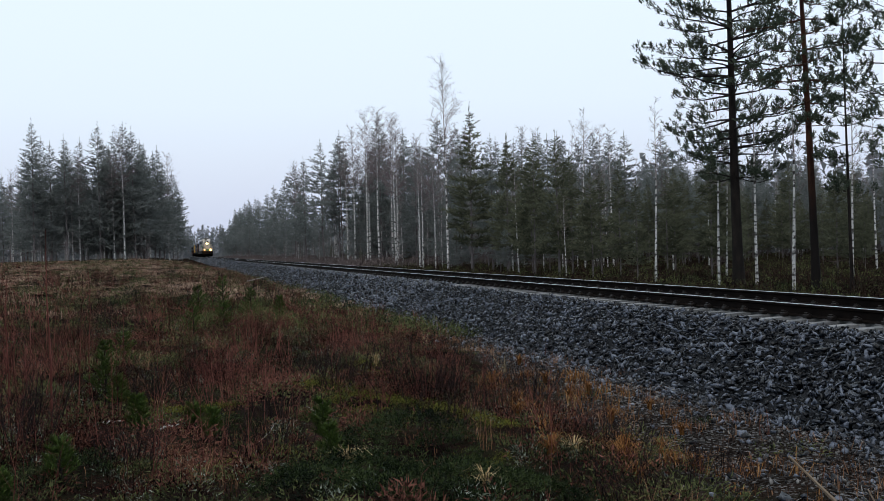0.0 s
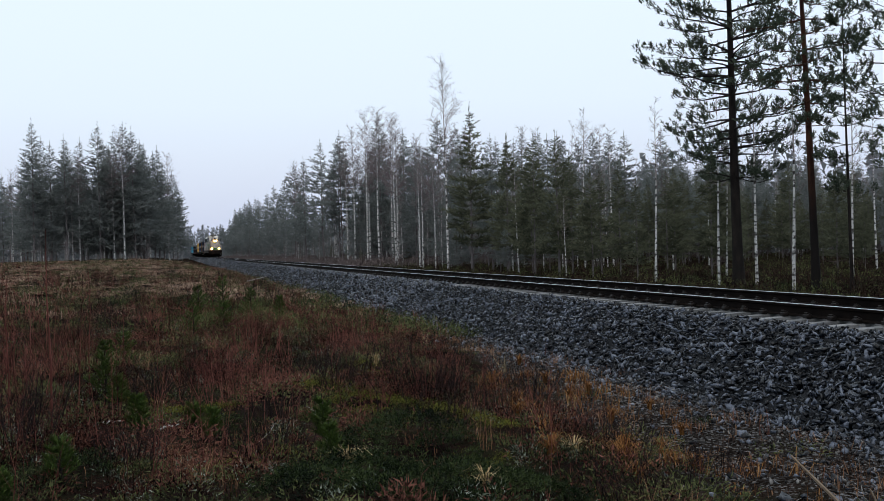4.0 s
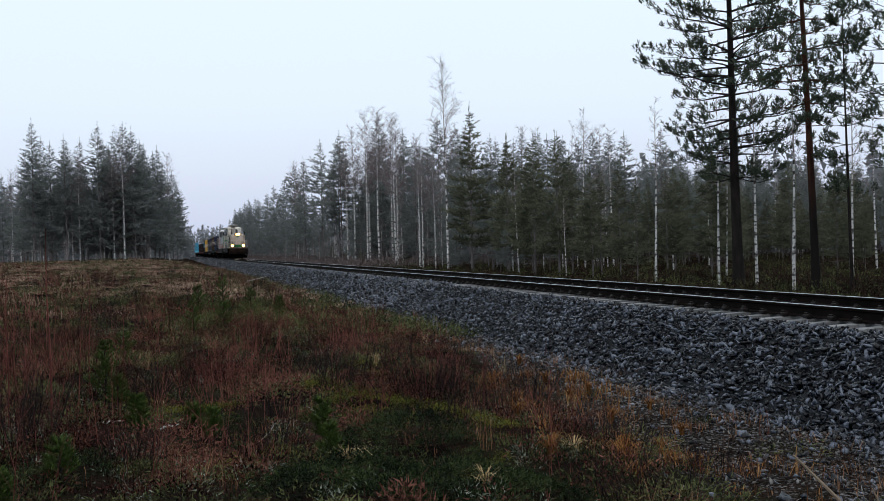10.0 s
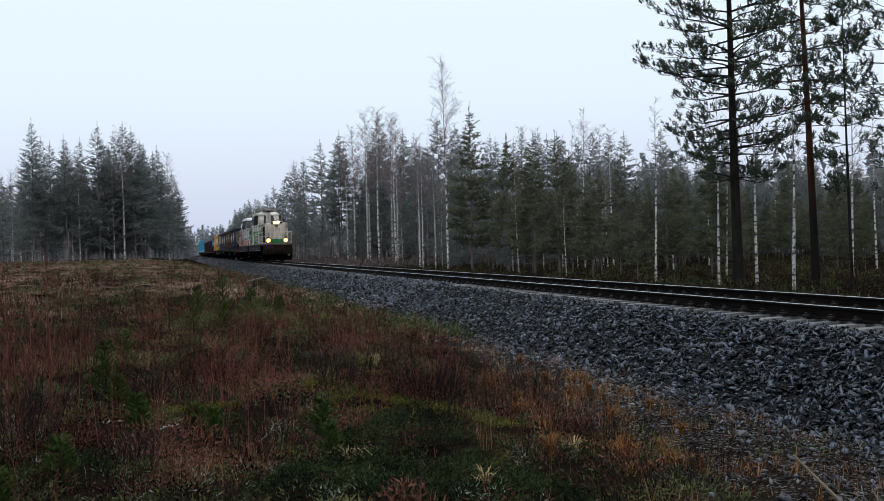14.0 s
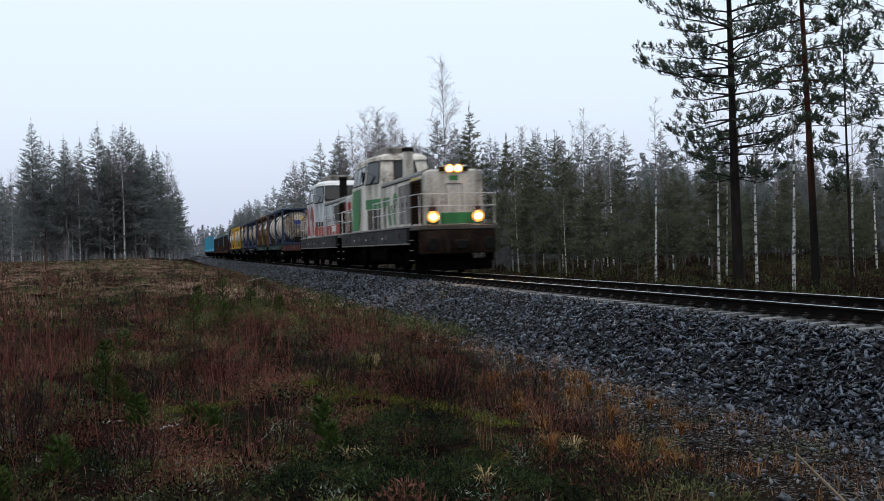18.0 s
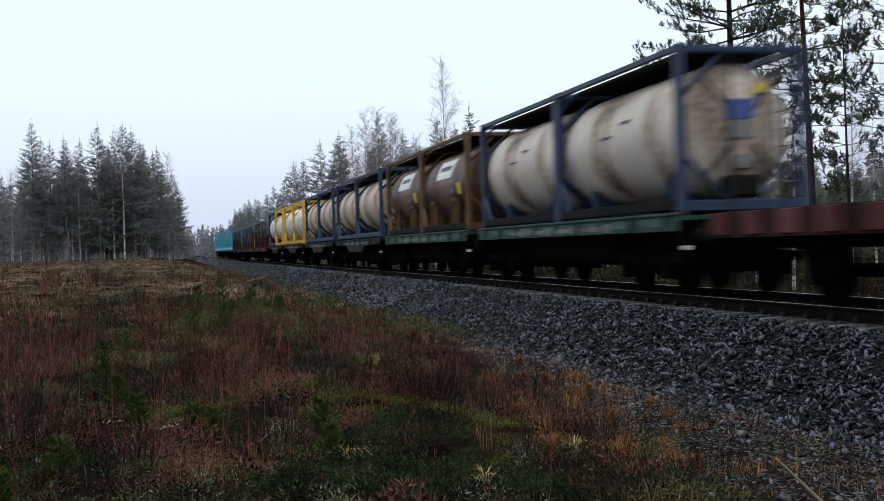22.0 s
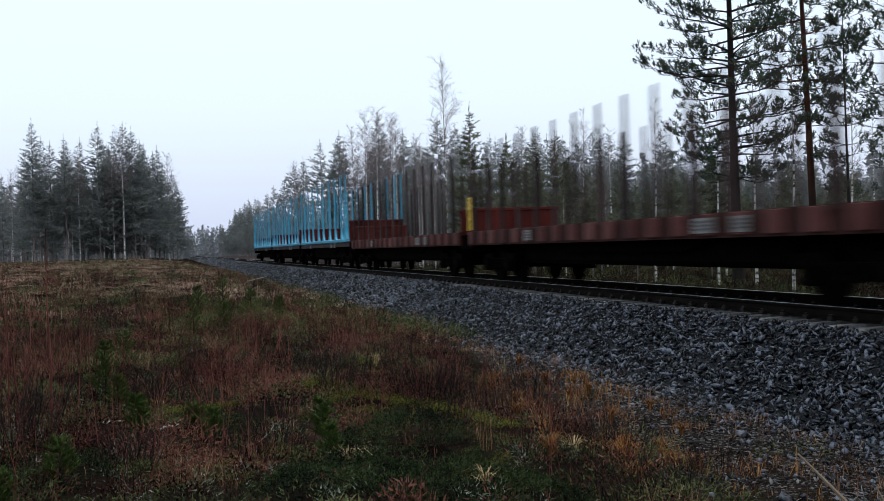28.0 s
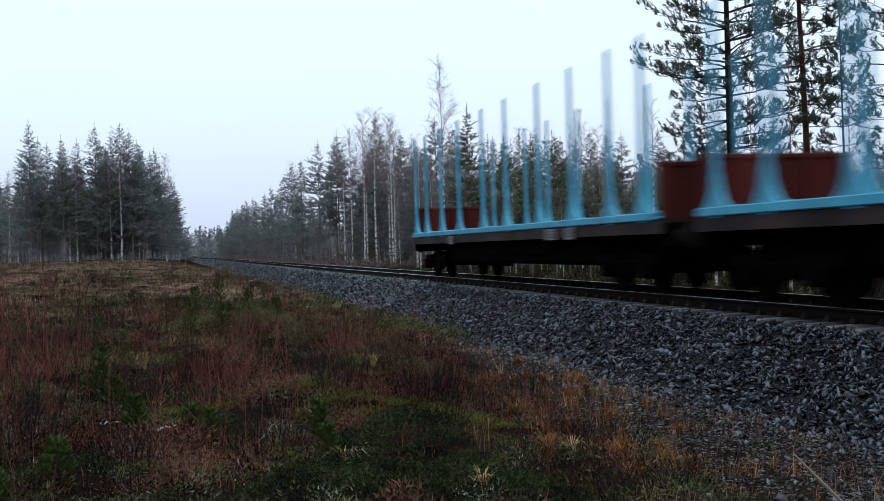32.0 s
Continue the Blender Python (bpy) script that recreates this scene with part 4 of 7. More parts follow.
PLATE = material("white_plate", [(0.50, 0.50, 0.50), (0.70, 0.70, 0.70)], 0.5, scale=3, fine=20, bump=0)
PLATERED = material("orange_red_plate", [(0.5, 0.07, 0.03), (0.62, 0.10, 0.045)], 0.5, scale=3, fine=20, bump=0)
PLATEYELLOW = material("yellow_plate", [(0.45, 0.30, 0.03), (0.6, 0.42, 0.05)], 0.5, scale=3, fine=20, bump=0)
PLATEBLUE = material("blue_plate", [(0.02, 0.04, 0.16), (0.03, 0.055, 0.22)], 0.5, scale=3, fine=20, bump=0)
MARKINK = material("dark_marking", [(0.03, 0.03, 0.035), (0.05, 0.05, 0.06)], 0.6, scale=3, fine=20, bump=0)
HEADLIGHT = glow("headlight_glow", (1.0, 0.44, 0.09), 300.0)
REFLECTOR = glow("lit_reflector", (1.0, 0.42, 0.09), 1.6)
# Weak amber emission for a ring that imitates the halo round each lit lamp.
HALORING = glow("lamp_halo_glow", (1.0, 0.42, 0.09), 1.1)
HEADLIGHT_TOP = glow("headlight_glow_top", (1.0, 0.46, 0.10), 300.0)
LENS = material("dark_lamp_lens", [(0.03, 0.03, 0.03), (0.06, 0.06, 0.06)], 0.15, scale=3, fine=20, bump=0)
TAILRED = material("red_marker_glass", [(0.02, 0.006, 0.005), (0.035, 0.010, 0.008)], 0.3, scale=3, fine=20, bump=0)
GLASS = material("dark_cab_glass", [(0.010, 0.012, 0.014), (0.018, 0.021, 0.024)], 0.12, scale=2, fine=10, bump=0, specular=0.16)

WHEEL_R = 0.46
WHEELSETS = []   # every wheelset turns as the train rolls


def wheelset_geo(r):
    g = Geo()
    for s in (-1, 1):
        c = (s * 0.78, 0, 0)
        g.lathe([(0.09, -0.075 * s), (r * 0.8, -0.06 * s), (r * 0.98, -0.055 * s), (r * 1.06, -0.06 * s), (r * 1.06, -0.03 * s), (r, -0.02 * s), (r * 0.985, 0.07 * s), (r * 0.85, 0.072 * s),
                 (r * 0.78, 0.03 * s), (r * 0.35, 0.01 * s), (r * 0.28, 0.08 * s), (0.07, 0.09 * s)], c, "x", 20)
    g.lathe([(0.075, -0.76), (0.085, 0), (0.075, 0.76)], (0, 0, 0), "x", 10)
    for k in range(3):
        t = k * 2.094
        for s in (-1, 1):
            g.box(s * 0.80 - 0.02, s * 0.80 + 0.02, r * 0.5 * math.cos(t) - 0.035, r * 0.5 * math.cos(t) + 0.035, r * 0.5 * math.sin(t) - 0.035, r * 0.5 * math.sin(t) + 0.035, 0.008)
    return g


WHEEL_ME = wheelset_geo(WHEEL_R).mesh("wheelset", BLACK, True)
LOCO_WHEEL_ME = wheelset_geo(0.5).mesh("wheelset", BLACK, True)


def bogie_geo(wb, r):
    g = Geo()
    for s in (-1, 1):
        x0, x1 = sorted((s * 1.0, s * 1.12))
        g.side([(-wb / 2 - 0.45, 0.55), (-wb / 2 - 0.45, 0.72), (-wb / 2 + 0.3, 0.76), (-0.45, 0.62), (0.45, 0.62), (wb / 2 - 0.3, 0.76), (wb / 2 + 0.45, 0.72), (wb / 2 + 0.45, 0.55),
                (wb / 2 - 0.3, 0.55), (0.5, 0.38), (-0.5, 0.38), (-wb / 2 + 0.3, 0.55)], x0, x1)
        for e in (-1, 1):
            g.box(s * 1.02 - 0.02 if s > 0 else -1.24, 1.24 if s > 0 else s * 1.02 + 0.02, e * wb / 2 - 0.16, e * wb / 2 + 0.16, r - 0.16, r + 0.17, 0.03)
        for e in (-0.28, 0.0, 0.28):
            g.lathe([(0.085, 0.36), (0.1, 0.4), (0.085, 0.46), (0.1, 0.52), (0.085, 0.6)], (s * 1.14, e, 0), "z", 8)
    g.box(-1.0, 1.0, -0.22, 0.22, 0.5, 0.85, 0.04)
    return g


def add_bogies(root, centres, wb, r, wheel_me):
    me = bogie_geo(wb, r).mesh("bogie", BLACK, False)
    for c in centres:
        b = part("bogie", me, None, root, "black two-axle bogie", at=(0, c, 0))
        for e in (-1, 1):
            w = part("wheelset", wheel_me, None, b, "dark steel wheelset", at=(0, e * wb / 2, r))
            WHEELSETS.append((w, e * wb / 2, r))


def add_axles(root, places, r, wheel_me):
    """Single axles in guards with leaf springs, for a short wagon."""
    g = Geo()
    for s in (-1, 1):
        x0, x1 = sorted((s * 1.02, s * 1.06))
        g.side([(-0.55, 1.0), (-0.2, 0.3), (-0.12, 0.3), (-0.12, 0.75), (0.12, 0.75), (0.12, 0.3), (0.2, 0.3), (0.55, 1.0)], x0, x1)
        g.box(min(s * 0.98, s * 1.16), max(s * 0.98, s * 1.16), -0.13, 0.13, r - 0.14, r + 0.14, 0.03)
        for k in range(4):
            x0, x1 = sorted((s * 1.08, s * 1.17))
            w = 0.62 - 0.13 * k
            g.side([(-w, 0.84 - 0.022 * k), (0, 0.76 - 0.022 * k), (w, 0.84 - 0.022 * k), (w, 0.86 - 0.022 * k), (0, 0.78 - 0.022 * k), (-w, 0.86 - 0.022 * k)], x0, x1)
    me = g.mesh("axle_guard", BLACK)
    for c in places:
        b = part("axle_guard", me, None, root, "black axle guards with leaf springs", at=(0, c, 0))
        w = part("wheelset", wheel_me, None, b, "dark steel wheelset", at=(0, 0, r))
        WHEELSETS.append((w, 0.0, r))


def buffers(root, ends):
    for y, s in ends:
        for x in (-0.98, 0.98):
            g = Geo()
            g.lathe([(0.11, 0), (0.11, s * 0.3), (0.075, s * 0.3), (0.075, s * 0.46), (0.2, s * 0.47), (0.23, s * 0.49), (0.2, s * 0.52), (0.05, s * 0.525)], (x, y, 1.05), "y", 14)
            part("buffer", g, SOOT, root, "round sooty buffer", smooth=True)
        c = Geo()
        c.box(-0.14, 0.14, min(y, y + s * 0.5), max(y, y + s * 0.5), 0.92, 1.16, 0.04)
        c.box(-0.2, 0.2, min(y + s * 0.36, y + s * 0.6), max(y + s * 0.36, y + s * 0.6), 0.86, 1.2, 0.05)
        part("coupler", c, SOOT, root, "centre coupler")


def rail_run(root, x, y0, y1, zs, posts, bend=0.0):
    """A handrail on posts along one side."""
    g = Geo()
    for z in zs:
        g.tube([(x, y0, z), (x, y1, z)], 0.017, 6)
    part("handrail", g, STEEL, root, "bright steel handrail")
    for y in posts:
        p = Geo()
        p.tube([(x, y, 1.7), (x, y, max(zs))], 0.016, 6)
        part("handrail_post", p, STEEL, root)


def slats(root, x, y0, y1, z0, z1, n, mat, out):
    """A louvred grille: backing, frame and slats on a hood's side."""
    b = Geo()
    b.box(min(x, x + 0.01 * out), max(x, x + 0.01 * out), y0, y1, z0, z1)
    back = part("grille", b, mat, root, "dark brown radiator grille")
    f = Geo()
    f.box(min(x, x + 0.05 * out), max(x, x + 0.05 * out), y0 - 0.05, y0, z0 - 0.05, z1 + 0.05, 0.01)
    f.box(min(x, x + 0.05 * out), max(x, x + 0.05 * out), y1, y1 + 0.05, z0 - 0.05, z1 + 0.05, 0.01)
    f.box(min(x, x + 0.05 * out), max(x, x + 0.05 * out), y0, y1, z1, z1 + 0.05, 0.01)
    part("grille_frame", f, GRIMEPANEL, back)
    for i in range(n):
        z = z0 + (z1 - z0) * (i + 0.5) / n
        s = Geo()
        s.prism([(x + 0.012 * out, z + 0.02), (x + 0.045 * out, z - 0.025), (x + 0.045 * out, z - 0.035), (x + 0.012 * out, z + 0.01)], y0, y1)
        part("slat", s, mat, back)


def hood_profile(w, z0, z1, c):
    return [(-w, z0), (w, z0), (w, z1 - c), (w - c * 0.45, z1 - c * 0.3), (w - c * 1.4, z1), (-w + c * 1.4, z1), (-w + c * 0.45, z1 - c * 0.3), (-w, z1 - c)]


def plate(root, name, outline, x, out, mat, label="", thick=0.006):
    """A flat painted shape on a side wall: an outline of (y, z)."""
    g = Geo()
    g.side(outline, x, x + thick * out)
    return part(name, g, mat, root, label)


def locomotive(main, band, face, scheme):
    """A centre-cab diesel: long front hood, tall cab, short rear hood, on two bogies. y = 0 is the front hood's face."""
    root = new("locomotive")
    # underframe and platforms
    g = Geo()
    g.box(-1.5, 1.5, 1.05, 16.35, 1.12, 1.66, 0.03)
    part("underframe", g, SILL, root, "dark grey underframe sill")
    g = Geo()
    g.box(-1.53, 1.53, 0.98, 16.4, 1.66, 1.73, 0.015)
    part("running_board", g, EDGE, root, "worn light grey running board")
    g = Geo()
    g.box(-1.5, 1.5, 1.05, 16.33, 1.07, 1.12, 0.01)
    part("sill_edge", g, EDGE, root, "pale lower sill edge")
    for s in (-1, 1):
        for y, w, mt in ((2.2, 0.25, SOOT), (4.6, 0.5, GRIMEPANEL), (5.6, 0.12, PLATE), (7.6, 0.3, SOOT), (9.4, 0.14, PLATE), (10.9, 0.45, GRIMEPANEL), (12.4, 0.12, PLATE), (14.6, 0.28, SOOT)):
            p = Geo()
            p.box(s * 1.502 - 0.008, s * 1.502 + 0.008, y, y + w, 1.3, 1.48 if mt is not PLATE else 1.38, 0.003)
            part("sill_plate", p, mt, root, "small plate on the sill")
        for k in range(9):
            p = Geo()
            p.box(s * 1.503 - 0.006, s * 1.503 + 0.006, 1.8 + 1.72 * k, 1.84 + 1.72 * k, 1.13, 1.65, 0.002)
            part("weld_seam", p, SILL, root)
    g = Geo()
    g.box(-1.4, 1.4, -0.42, 1.0, 1.55, 1.70, 0.02)
    part("front_platform", g, GRIMEPANEL, root, "grimy front platform")
    g = Geo()
    g.box(-1.35, 1.35, -0.40, -0.24, 0.72, 1.54, 0.03)
    g.box(-1.2, 1.2, -0.24, 1.0, 0.95, 1.5, 0.03)
    part("buffer_beam", g, GRILLE, root, "rust-brown sooty buffer beam")
    for x in (-0.55, -0.3, 0.35, 0.62):
        g = Geo()
        g.tube([(x, -0.4, 1.35), (x + 0.02, -0.52, 1.2), (x + 0.05, -0.5, 0.85), (x + 0.1, -0.42, 0.7)], 0.028, 6)
        part("brake_hose", g, SOOT, root, "black brake hose")
    g = Geo()
    g.box(-1.35, 1.35, 16.22, 16.38, 0.72, 1.6, 0.03)
    part("buffer_beam", g, BLACK, root, "sooty buffer beam")
    g = Geo()
    g.loft([[(-1.35, 0.25, 0.16), (0, -0.35, 0.16), (1.35, 0.25, 0.16), (1.35, 0.31, 0.16), (0, -0.27, 0.16), (-1.35, 0.31, 0.16)],
            [(-1.35, 0.15, 0.55), (0, -0.2, 0.55), (1.35, 0.15, 0.55), (1.35, 0.21, 0.55), (0, -0.12, 0.55), (-1.35, 0.21, 0.55)]])
    part("snow_plough", g, BLACK, root, "black snow plough")
    buffers(root, ((-0.42, -1), (16.38, 1)))
    for y0 in (0.12, 15.9):
        for x0 in (-1.46, 1.24):
            for z in (0.5, 0.85, 1.2):
                s = Geo()
                s.box(x0, x0 + 0.22, y0 + 0.1, y0 + 0.62, z, z + 0.03, 0.006)
                part("step", s, EDGE if x0 < 0 else SOOT, root, "worn steel step")
            s = Geo()
            s.box(x0 + 0.02, x0 + 0.2, y0 + 0.06, y0 + 0.1, 0.45, 1.55)
            s.box(x0 + 0.02, x0 + 0.2, y0 + 0.62, y0 + 0.66, 0.45, 1.55)
            part("step_hanger", s, BLACK, root)
    # front hood
    g = Geo()
    prof = hood_profile(1.05, 1.73, 3.64, 0.16)
    g.loft([[(a * 0.97, -0.0, 1.73 + (b - 1.73) * 0.97) for a, b in prof], [(a, 0.07, b) for a, b in prof], [(a, 8.4, b) for a, b in prof]])
    hood = part("front_hood", g, main, root, "dirty painted engine hood", smooth=False)
    g = Geo()
    g.loft([[(a, y, b) for a, b in hood_profile(1.055, 3.46, 3.68, 0.14)] for y in (0.3, 8.3)])
    part("hood_roof", g, EDGE, hood, "pale hood roof edge")
    g = Geo()
    for s in (-1, 1):
        g.box(s * 1.06 - 0.01, s * 1.06 + 0.01, 2.25, 8.2, 3.43, 3.47)
    part("gutter", g, SOOT, hood)
    for k in range(8):
        y = 2.35 + 0.72 * k
        for s in (-1, 1):
            d = Geo()
            d.box(s * 1.052 - 0.008, s * 1.052 + 0.008, y, y + 0.66, 1.85, 3.3, 0.004)
            door = part("hood_door", d, main if k not in scheme["grimy"] else HOODGREY, root, "hinged hood door")
            h = Geo()
            h.box(s * 1.075 - 0.015, s * 1.075 + 0.015, y + 0.54, y + 0.58, 2.5, 2.66, 0.006)
            part("handle", h, SOOT, door)
    for s in (-1, 1):
        slats(root, s * 1.05, 0.36, 2.1, 1.8, 3.3, 14, GRILLE, s)
    # the face
    f = Geo()
    f.box(-0.99, 0.99, -0.012, 0.004, 1.76, 2.14, 0.005)
    part("face_band", f, band, hood, "coloured band across the hood's face")
    if scheme["face"] is not None:
        f = Geo()
        f.box(-0.97, 0.97, -0.010, 0.004, 2.15, 3.3, 0.005)
        part("face_panel", f, scheme["face"], hood, "coloured hood face")
    if scheme["face"] is not None:
        f = Geo()
        f.box(-0.9, 0.9, -0.018, 0.0, 2.55, 2.85, 0.005)
        part("face_band", f, GREEN, hood, "green band across the red face")
    f = Geo()
    f.box(-0.16, 0.16, -0.016, 0.004, 3.26, 3.42, 0.005)
    part("emblem", f, band if scheme["face"] is None else GREEN, hood, "plain coloured emblem shape")
    for x in (-0.29, 0.27):
        f = Geo()
        f.box(x, x + 0.02, -0.03, 0.0, 2.2, 3.15, 0.004)
        part("door_edge", f, GRIMEPANEL, hood)
    f = Geo()
    f.box(-0.29, 0.29, -0.03, 0.0, 3.13, 3.15, 0.004)
    part("door_edge", f, GRIMEPANEL, hood)
    g = Geo()
    g.box(-0.48, 0.48, -0.05, 0.12, 3.5, 3.78, 0.05)
    top = part("top_lamp_box", g, main, root, "painted lamp housing")
    for x in (-0.42, 0.42):
        g = Geo()
        g.box(x - 0.11, x + 0.11, -0.062, -0.04, 3.56, 3.72, 0.01)
        part("lamp_louvre", g, GRILLE, top, "dark louvre beside the headlights")
    for x in (-0.15, 0.15):
        g = Geo()
        if scheme["lit"]:
            g.lathe([(0.145, -0.065), (0.15, -0.05)], (x, 0, 3.66), "y", 20)
            part("lens_rim", g, HALORING, top, "amber glowing ring that imitates the lamp's halo")
            g = Geo()
        g.lathe([(0.11, -0.075), (0.115, -0.05)], (x, 0, 3.66), "y", 16)
        part("headlight", g, REFLECTOR if scheme["lit"] else LENS, top, "lit round headlight" if scheme["lit"] else "unlit round headlight")
        if scheme["lit"]:
            g = Geo()
            g.lathe([(0.045, -0.1), (0.08, -0.085), (0.08, -0.07)], (x, 0, 3.66), "y", 12)
            part("bulb", g, HEADLIGHT_TOP, top, "glaring bulb")
    for x in (-0.8, 0.8):
        g = Geo()
        g.box(x - 0.2, x + 0.2, -0.16, 0.05, 1.82, 2.18, 0.05)
        lamp = part("lamp_box", g, band, root, "lamp housing")
        g = Geo()
        if scheme["lit"]:
            g.lathe([(0.2, -0.175), (0.205, -0.15)], (x, 0, 2.0), "y", 20)
            part("lens_rim", g, HALORING, lamp, "amber glowing ring that imitates the lamp's halo")
            g = Geo()
        g.lathe([(0.14, -0.19), (0.15, -0.15)], (x, 0, 2.0), "y", 16)
        part("headlight", g, REFLECTOR if scheme["lit"] else LENS, lamp, "lit round headlight" if scheme["lit"] else "unlit round headlight")
        if scheme["lit"]:
            g = Geo()
            g.lathe([(0.05, -0.215), (0.095, -0.2), (0.095, -0.18)], (x, 0, 2.0), "y", 12)
            part("bulb", g, HEADLIGHT, lamp, "glaring bulb")
        g = Geo()
        g.lathe([(0.07, -0.12), (0.13, -0.1), (0.13, 0.02)], (x, 0, 2.29), "y", 14)
        part("marker_lamp", g, TAILRED, lamp, "unlit red marker lamp")
    for z in (2.36, 2.78):
        g = Geo()
        g.tube([(-1.38, 0.9, z), (-1.38, -0.3, z), (-1.3, -0.38, z), (1.3, -0.38, z), (1.38, -0.3, z), (1.38, 0.9, z)], 0.016, 6)
        part("front_handrail", g, STEEL, root, "steel rail round the front platform")
    for x in (-1.32, -0.62, 0.62, 1.32):
        g = Geo()
        g.tube([(x, -0.37, 1.7), (x, -0.37, 2.8)], 0.015, 6)
        part("handrail_post", g, STEEL, root)
    # cab: wide in the middle, drawn in towards the hood
    plan = [(-1.48, 12.75), (-1.48, 9.35), (-1.1, 7.75), (1.1, 7.75), (1.48, 9.35), (1.48, 12.75)]
    top_plan = [(-1.30, 12.55), (-1.28, 9.6), (-0.95, 8.3), (0.95, 8.3), (1.28, 9.6), (1.30, 12.55)]
    g = Geo()
    g.loft([[(a, b, 1.73) for a, b in plan], [(a, b, 3.62) for a, b in plan], [(a, b, 4.62) for a, b in top_plan], [(a * 0.93, b if b > 12 else b + 0.12, 4.78) for a, b in top_plan]])
    cab = part("cab", g, main, root, "tall painted driver's cab")
    g = Geo()
    rp = [(a * 0.96, b) for a, b in top_plan]
    g.loft([[(a * 1.06, b - 0.1 if b < 10 else b + 0.06, 4.64) for a, b in rp], [(a * 1.04, b, 4.78) for a, b in rp], [(a * 0.8, b + 0.3 if b < 10 else b - 0.2, 4.93) for a, b in rp]])
    part("cab_roof", g, scheme["roof"], cab, "rounded pale cab roof", smooth=False)
    g = Geo()
    g.loft([[(-0.72, 9.1, 4.88), (0.72, 9.1, 4.88), (0.72, 11.5, 4.88), (-0.72, 11.5, 4.88)], [(-0.68, 9.25, 5.2), (0.68, 9.25, 5.2), (0.68, 11.35, 5.2), (-0.68, 11.35, 5.2)],
            [(-0.55, 9.5, 5.3), (0.55, 9.5, 5.3), (0.55, 11.1, 5.3), (-0.55, 11.1, 5.3)]])
    part("roof_fan", g, HOODGREY, cab, "grey roof ventilator box")

    def quad_on(a, b, c, d, u0, u1, v0, v1, out):
        """A slab on the wall patch a, b (below), c, d (above)."""
        a, b, c, d = (Vector(p) for p in (a, b, c, d))
        nrm = (b - a).cross(d - a).normalized() * (1 if out > 0 else -1)
        pts = []
        for u, v in ((u0, v0), (u1, v0), (u1, v1), (u0, v1)):
            pts.append(a.lerp(b, u).lerp(d.lerp(c, u), v))
        gg = Geo()
        gg.add([p + nrm * 0.004 for p in pts] + [p + nrm * 0.022 for p in pts], [(3, 2, 1, 0), (4, 5, 6, 7), (0, 1, 5, 4), (1, 2, 6, 5), (2, 3, 7, 6), (3, 0, 4, 7)])
        return gg

    def pane(a, b, c, d, u0, u1, v0, v1, out):
        fr = part("window_frame", quad_on(a, b, c, d, u0 - 0.025, u1 + 0.025, v0 - 0.04, v1 + 0.04, out), SOOT, root, "black rubber window frame")
        gl = quad_on(a, b, c, d, u0, u1, v0, v1, out)
        sh = (Vector(b) - Vector(a)).cross(Vector(d) - Vector(a)).normalized() * (0.008 if out > 0 else -0.008)
        gl.v = [tuple(Vector(p) + sh) for p in gl.v]
        part("pane", gl, GLASS, fr, "dark window glass")

    for s in (-1, 1):
        lo = [(s * 1.48, 9.35, 3.62), (s * 1.48, 12.75, 3.62)]
        hi = [(s * 1.28, 9.6, 4.62), (s * 1.30, 12.55, 4.62)]
        for u0, u1 in ((0.10, 0.36), (0.42, 0.66), (0.72, 0.92)):
            pane(lo[0], lo[1], hi[1], hi[0], u0, u1, 0.12, 0.86, s)
        lo2, hi2 = [(s * 1.1, 7.75, 3.62), (s * 1.48, 9.35, 3.62)], [(s * 0.95, 8.3, 4.62), (s * 1.28, 9.6, 4.62)]
        pane(lo2[0], lo2[1], hi2[1], hi2[0], 0.12, 0.96, 0.06, 0.94, s)
        # door on the cab's side with its rail and steps
        d = Geo()
        d.box(min(s * 1.482, s * 1.496), max(s * 1.482, s * 1.496), 10.35, 11.05, 1.78, 3.55, 0.004)
        door = part("cab_door", d, scheme["cab_side"], root, "cab door")
        h = Geo()
        h.box(min(s * 1.5, s * 1.53), max(s * 1.5, s * 1.53), 10.44, 10.48, 2.5, 2.75, 0.006)
        part("handle", h, STEEL, door, "steel handle")
        m = Geo()
        m.box(s * 1.5 - 0.05 + s * 0.1, s * 1.5 + 0.05 + s * 0.1, 9.05, 9.13, 3.75, 4.2, 0.02)
        m.tube([(s * 1.4, 9.3, 4.2), (s * 1.6, 9.1, 4.15)], 0.015, 5)
        part("mirror", m, SOOT if scheme["mirror"] else PLATE, cab, "cab mirror on an arm")
    for u0, u1 in scheme["front_panes"]:
        pane((1.1, 7.75, 3.72), (-1.1, 7.75, 3.72), (-0.95, 8.3, 4.62), (0.95, 8.3, 4.62), u0, u1, 0.1, 0.9, -1)
    for u0, u1 in ((0.06, 0.47), (0.53, 0.94)):
        pane((1.48, 12.75, 3.72), (-1.48, 12.75, 3.72), (-1.3, 12.55, 4.62), (1.3, 12.55, 4.62), u0, u1, 0.1, 0.9, 1)
    # chimney on the front hood
    g = Geo()
    g.lathe([(0.23, 3.55), (0.22, 4.2), (0.2, 4.86)], (-0.14, 6.75, 0), "z", 18)
    ch = part("chimney", g, scheme["chimney"], root, "round exhaust stack", smooth=True)
    g = Geo()
    g.lathe([(0.2, 4.84), (0.25, 4.86), (0.25, 4.98), (0.2, 5.0), (0.17, 4.92)], (-0.14, 6.75, 0), "z", 18)
    part("chimney_cap", g, SOOT, ch, "sooty black cap")
    g = Geo()
    g.box(0.2, 0.7, 5.9, 7.1, 3.6, 4.02, 0.14)
    part("silencer", g, HOODGREY, hood, "rounded silencer hump")
    # rear hood
    g = Geo()
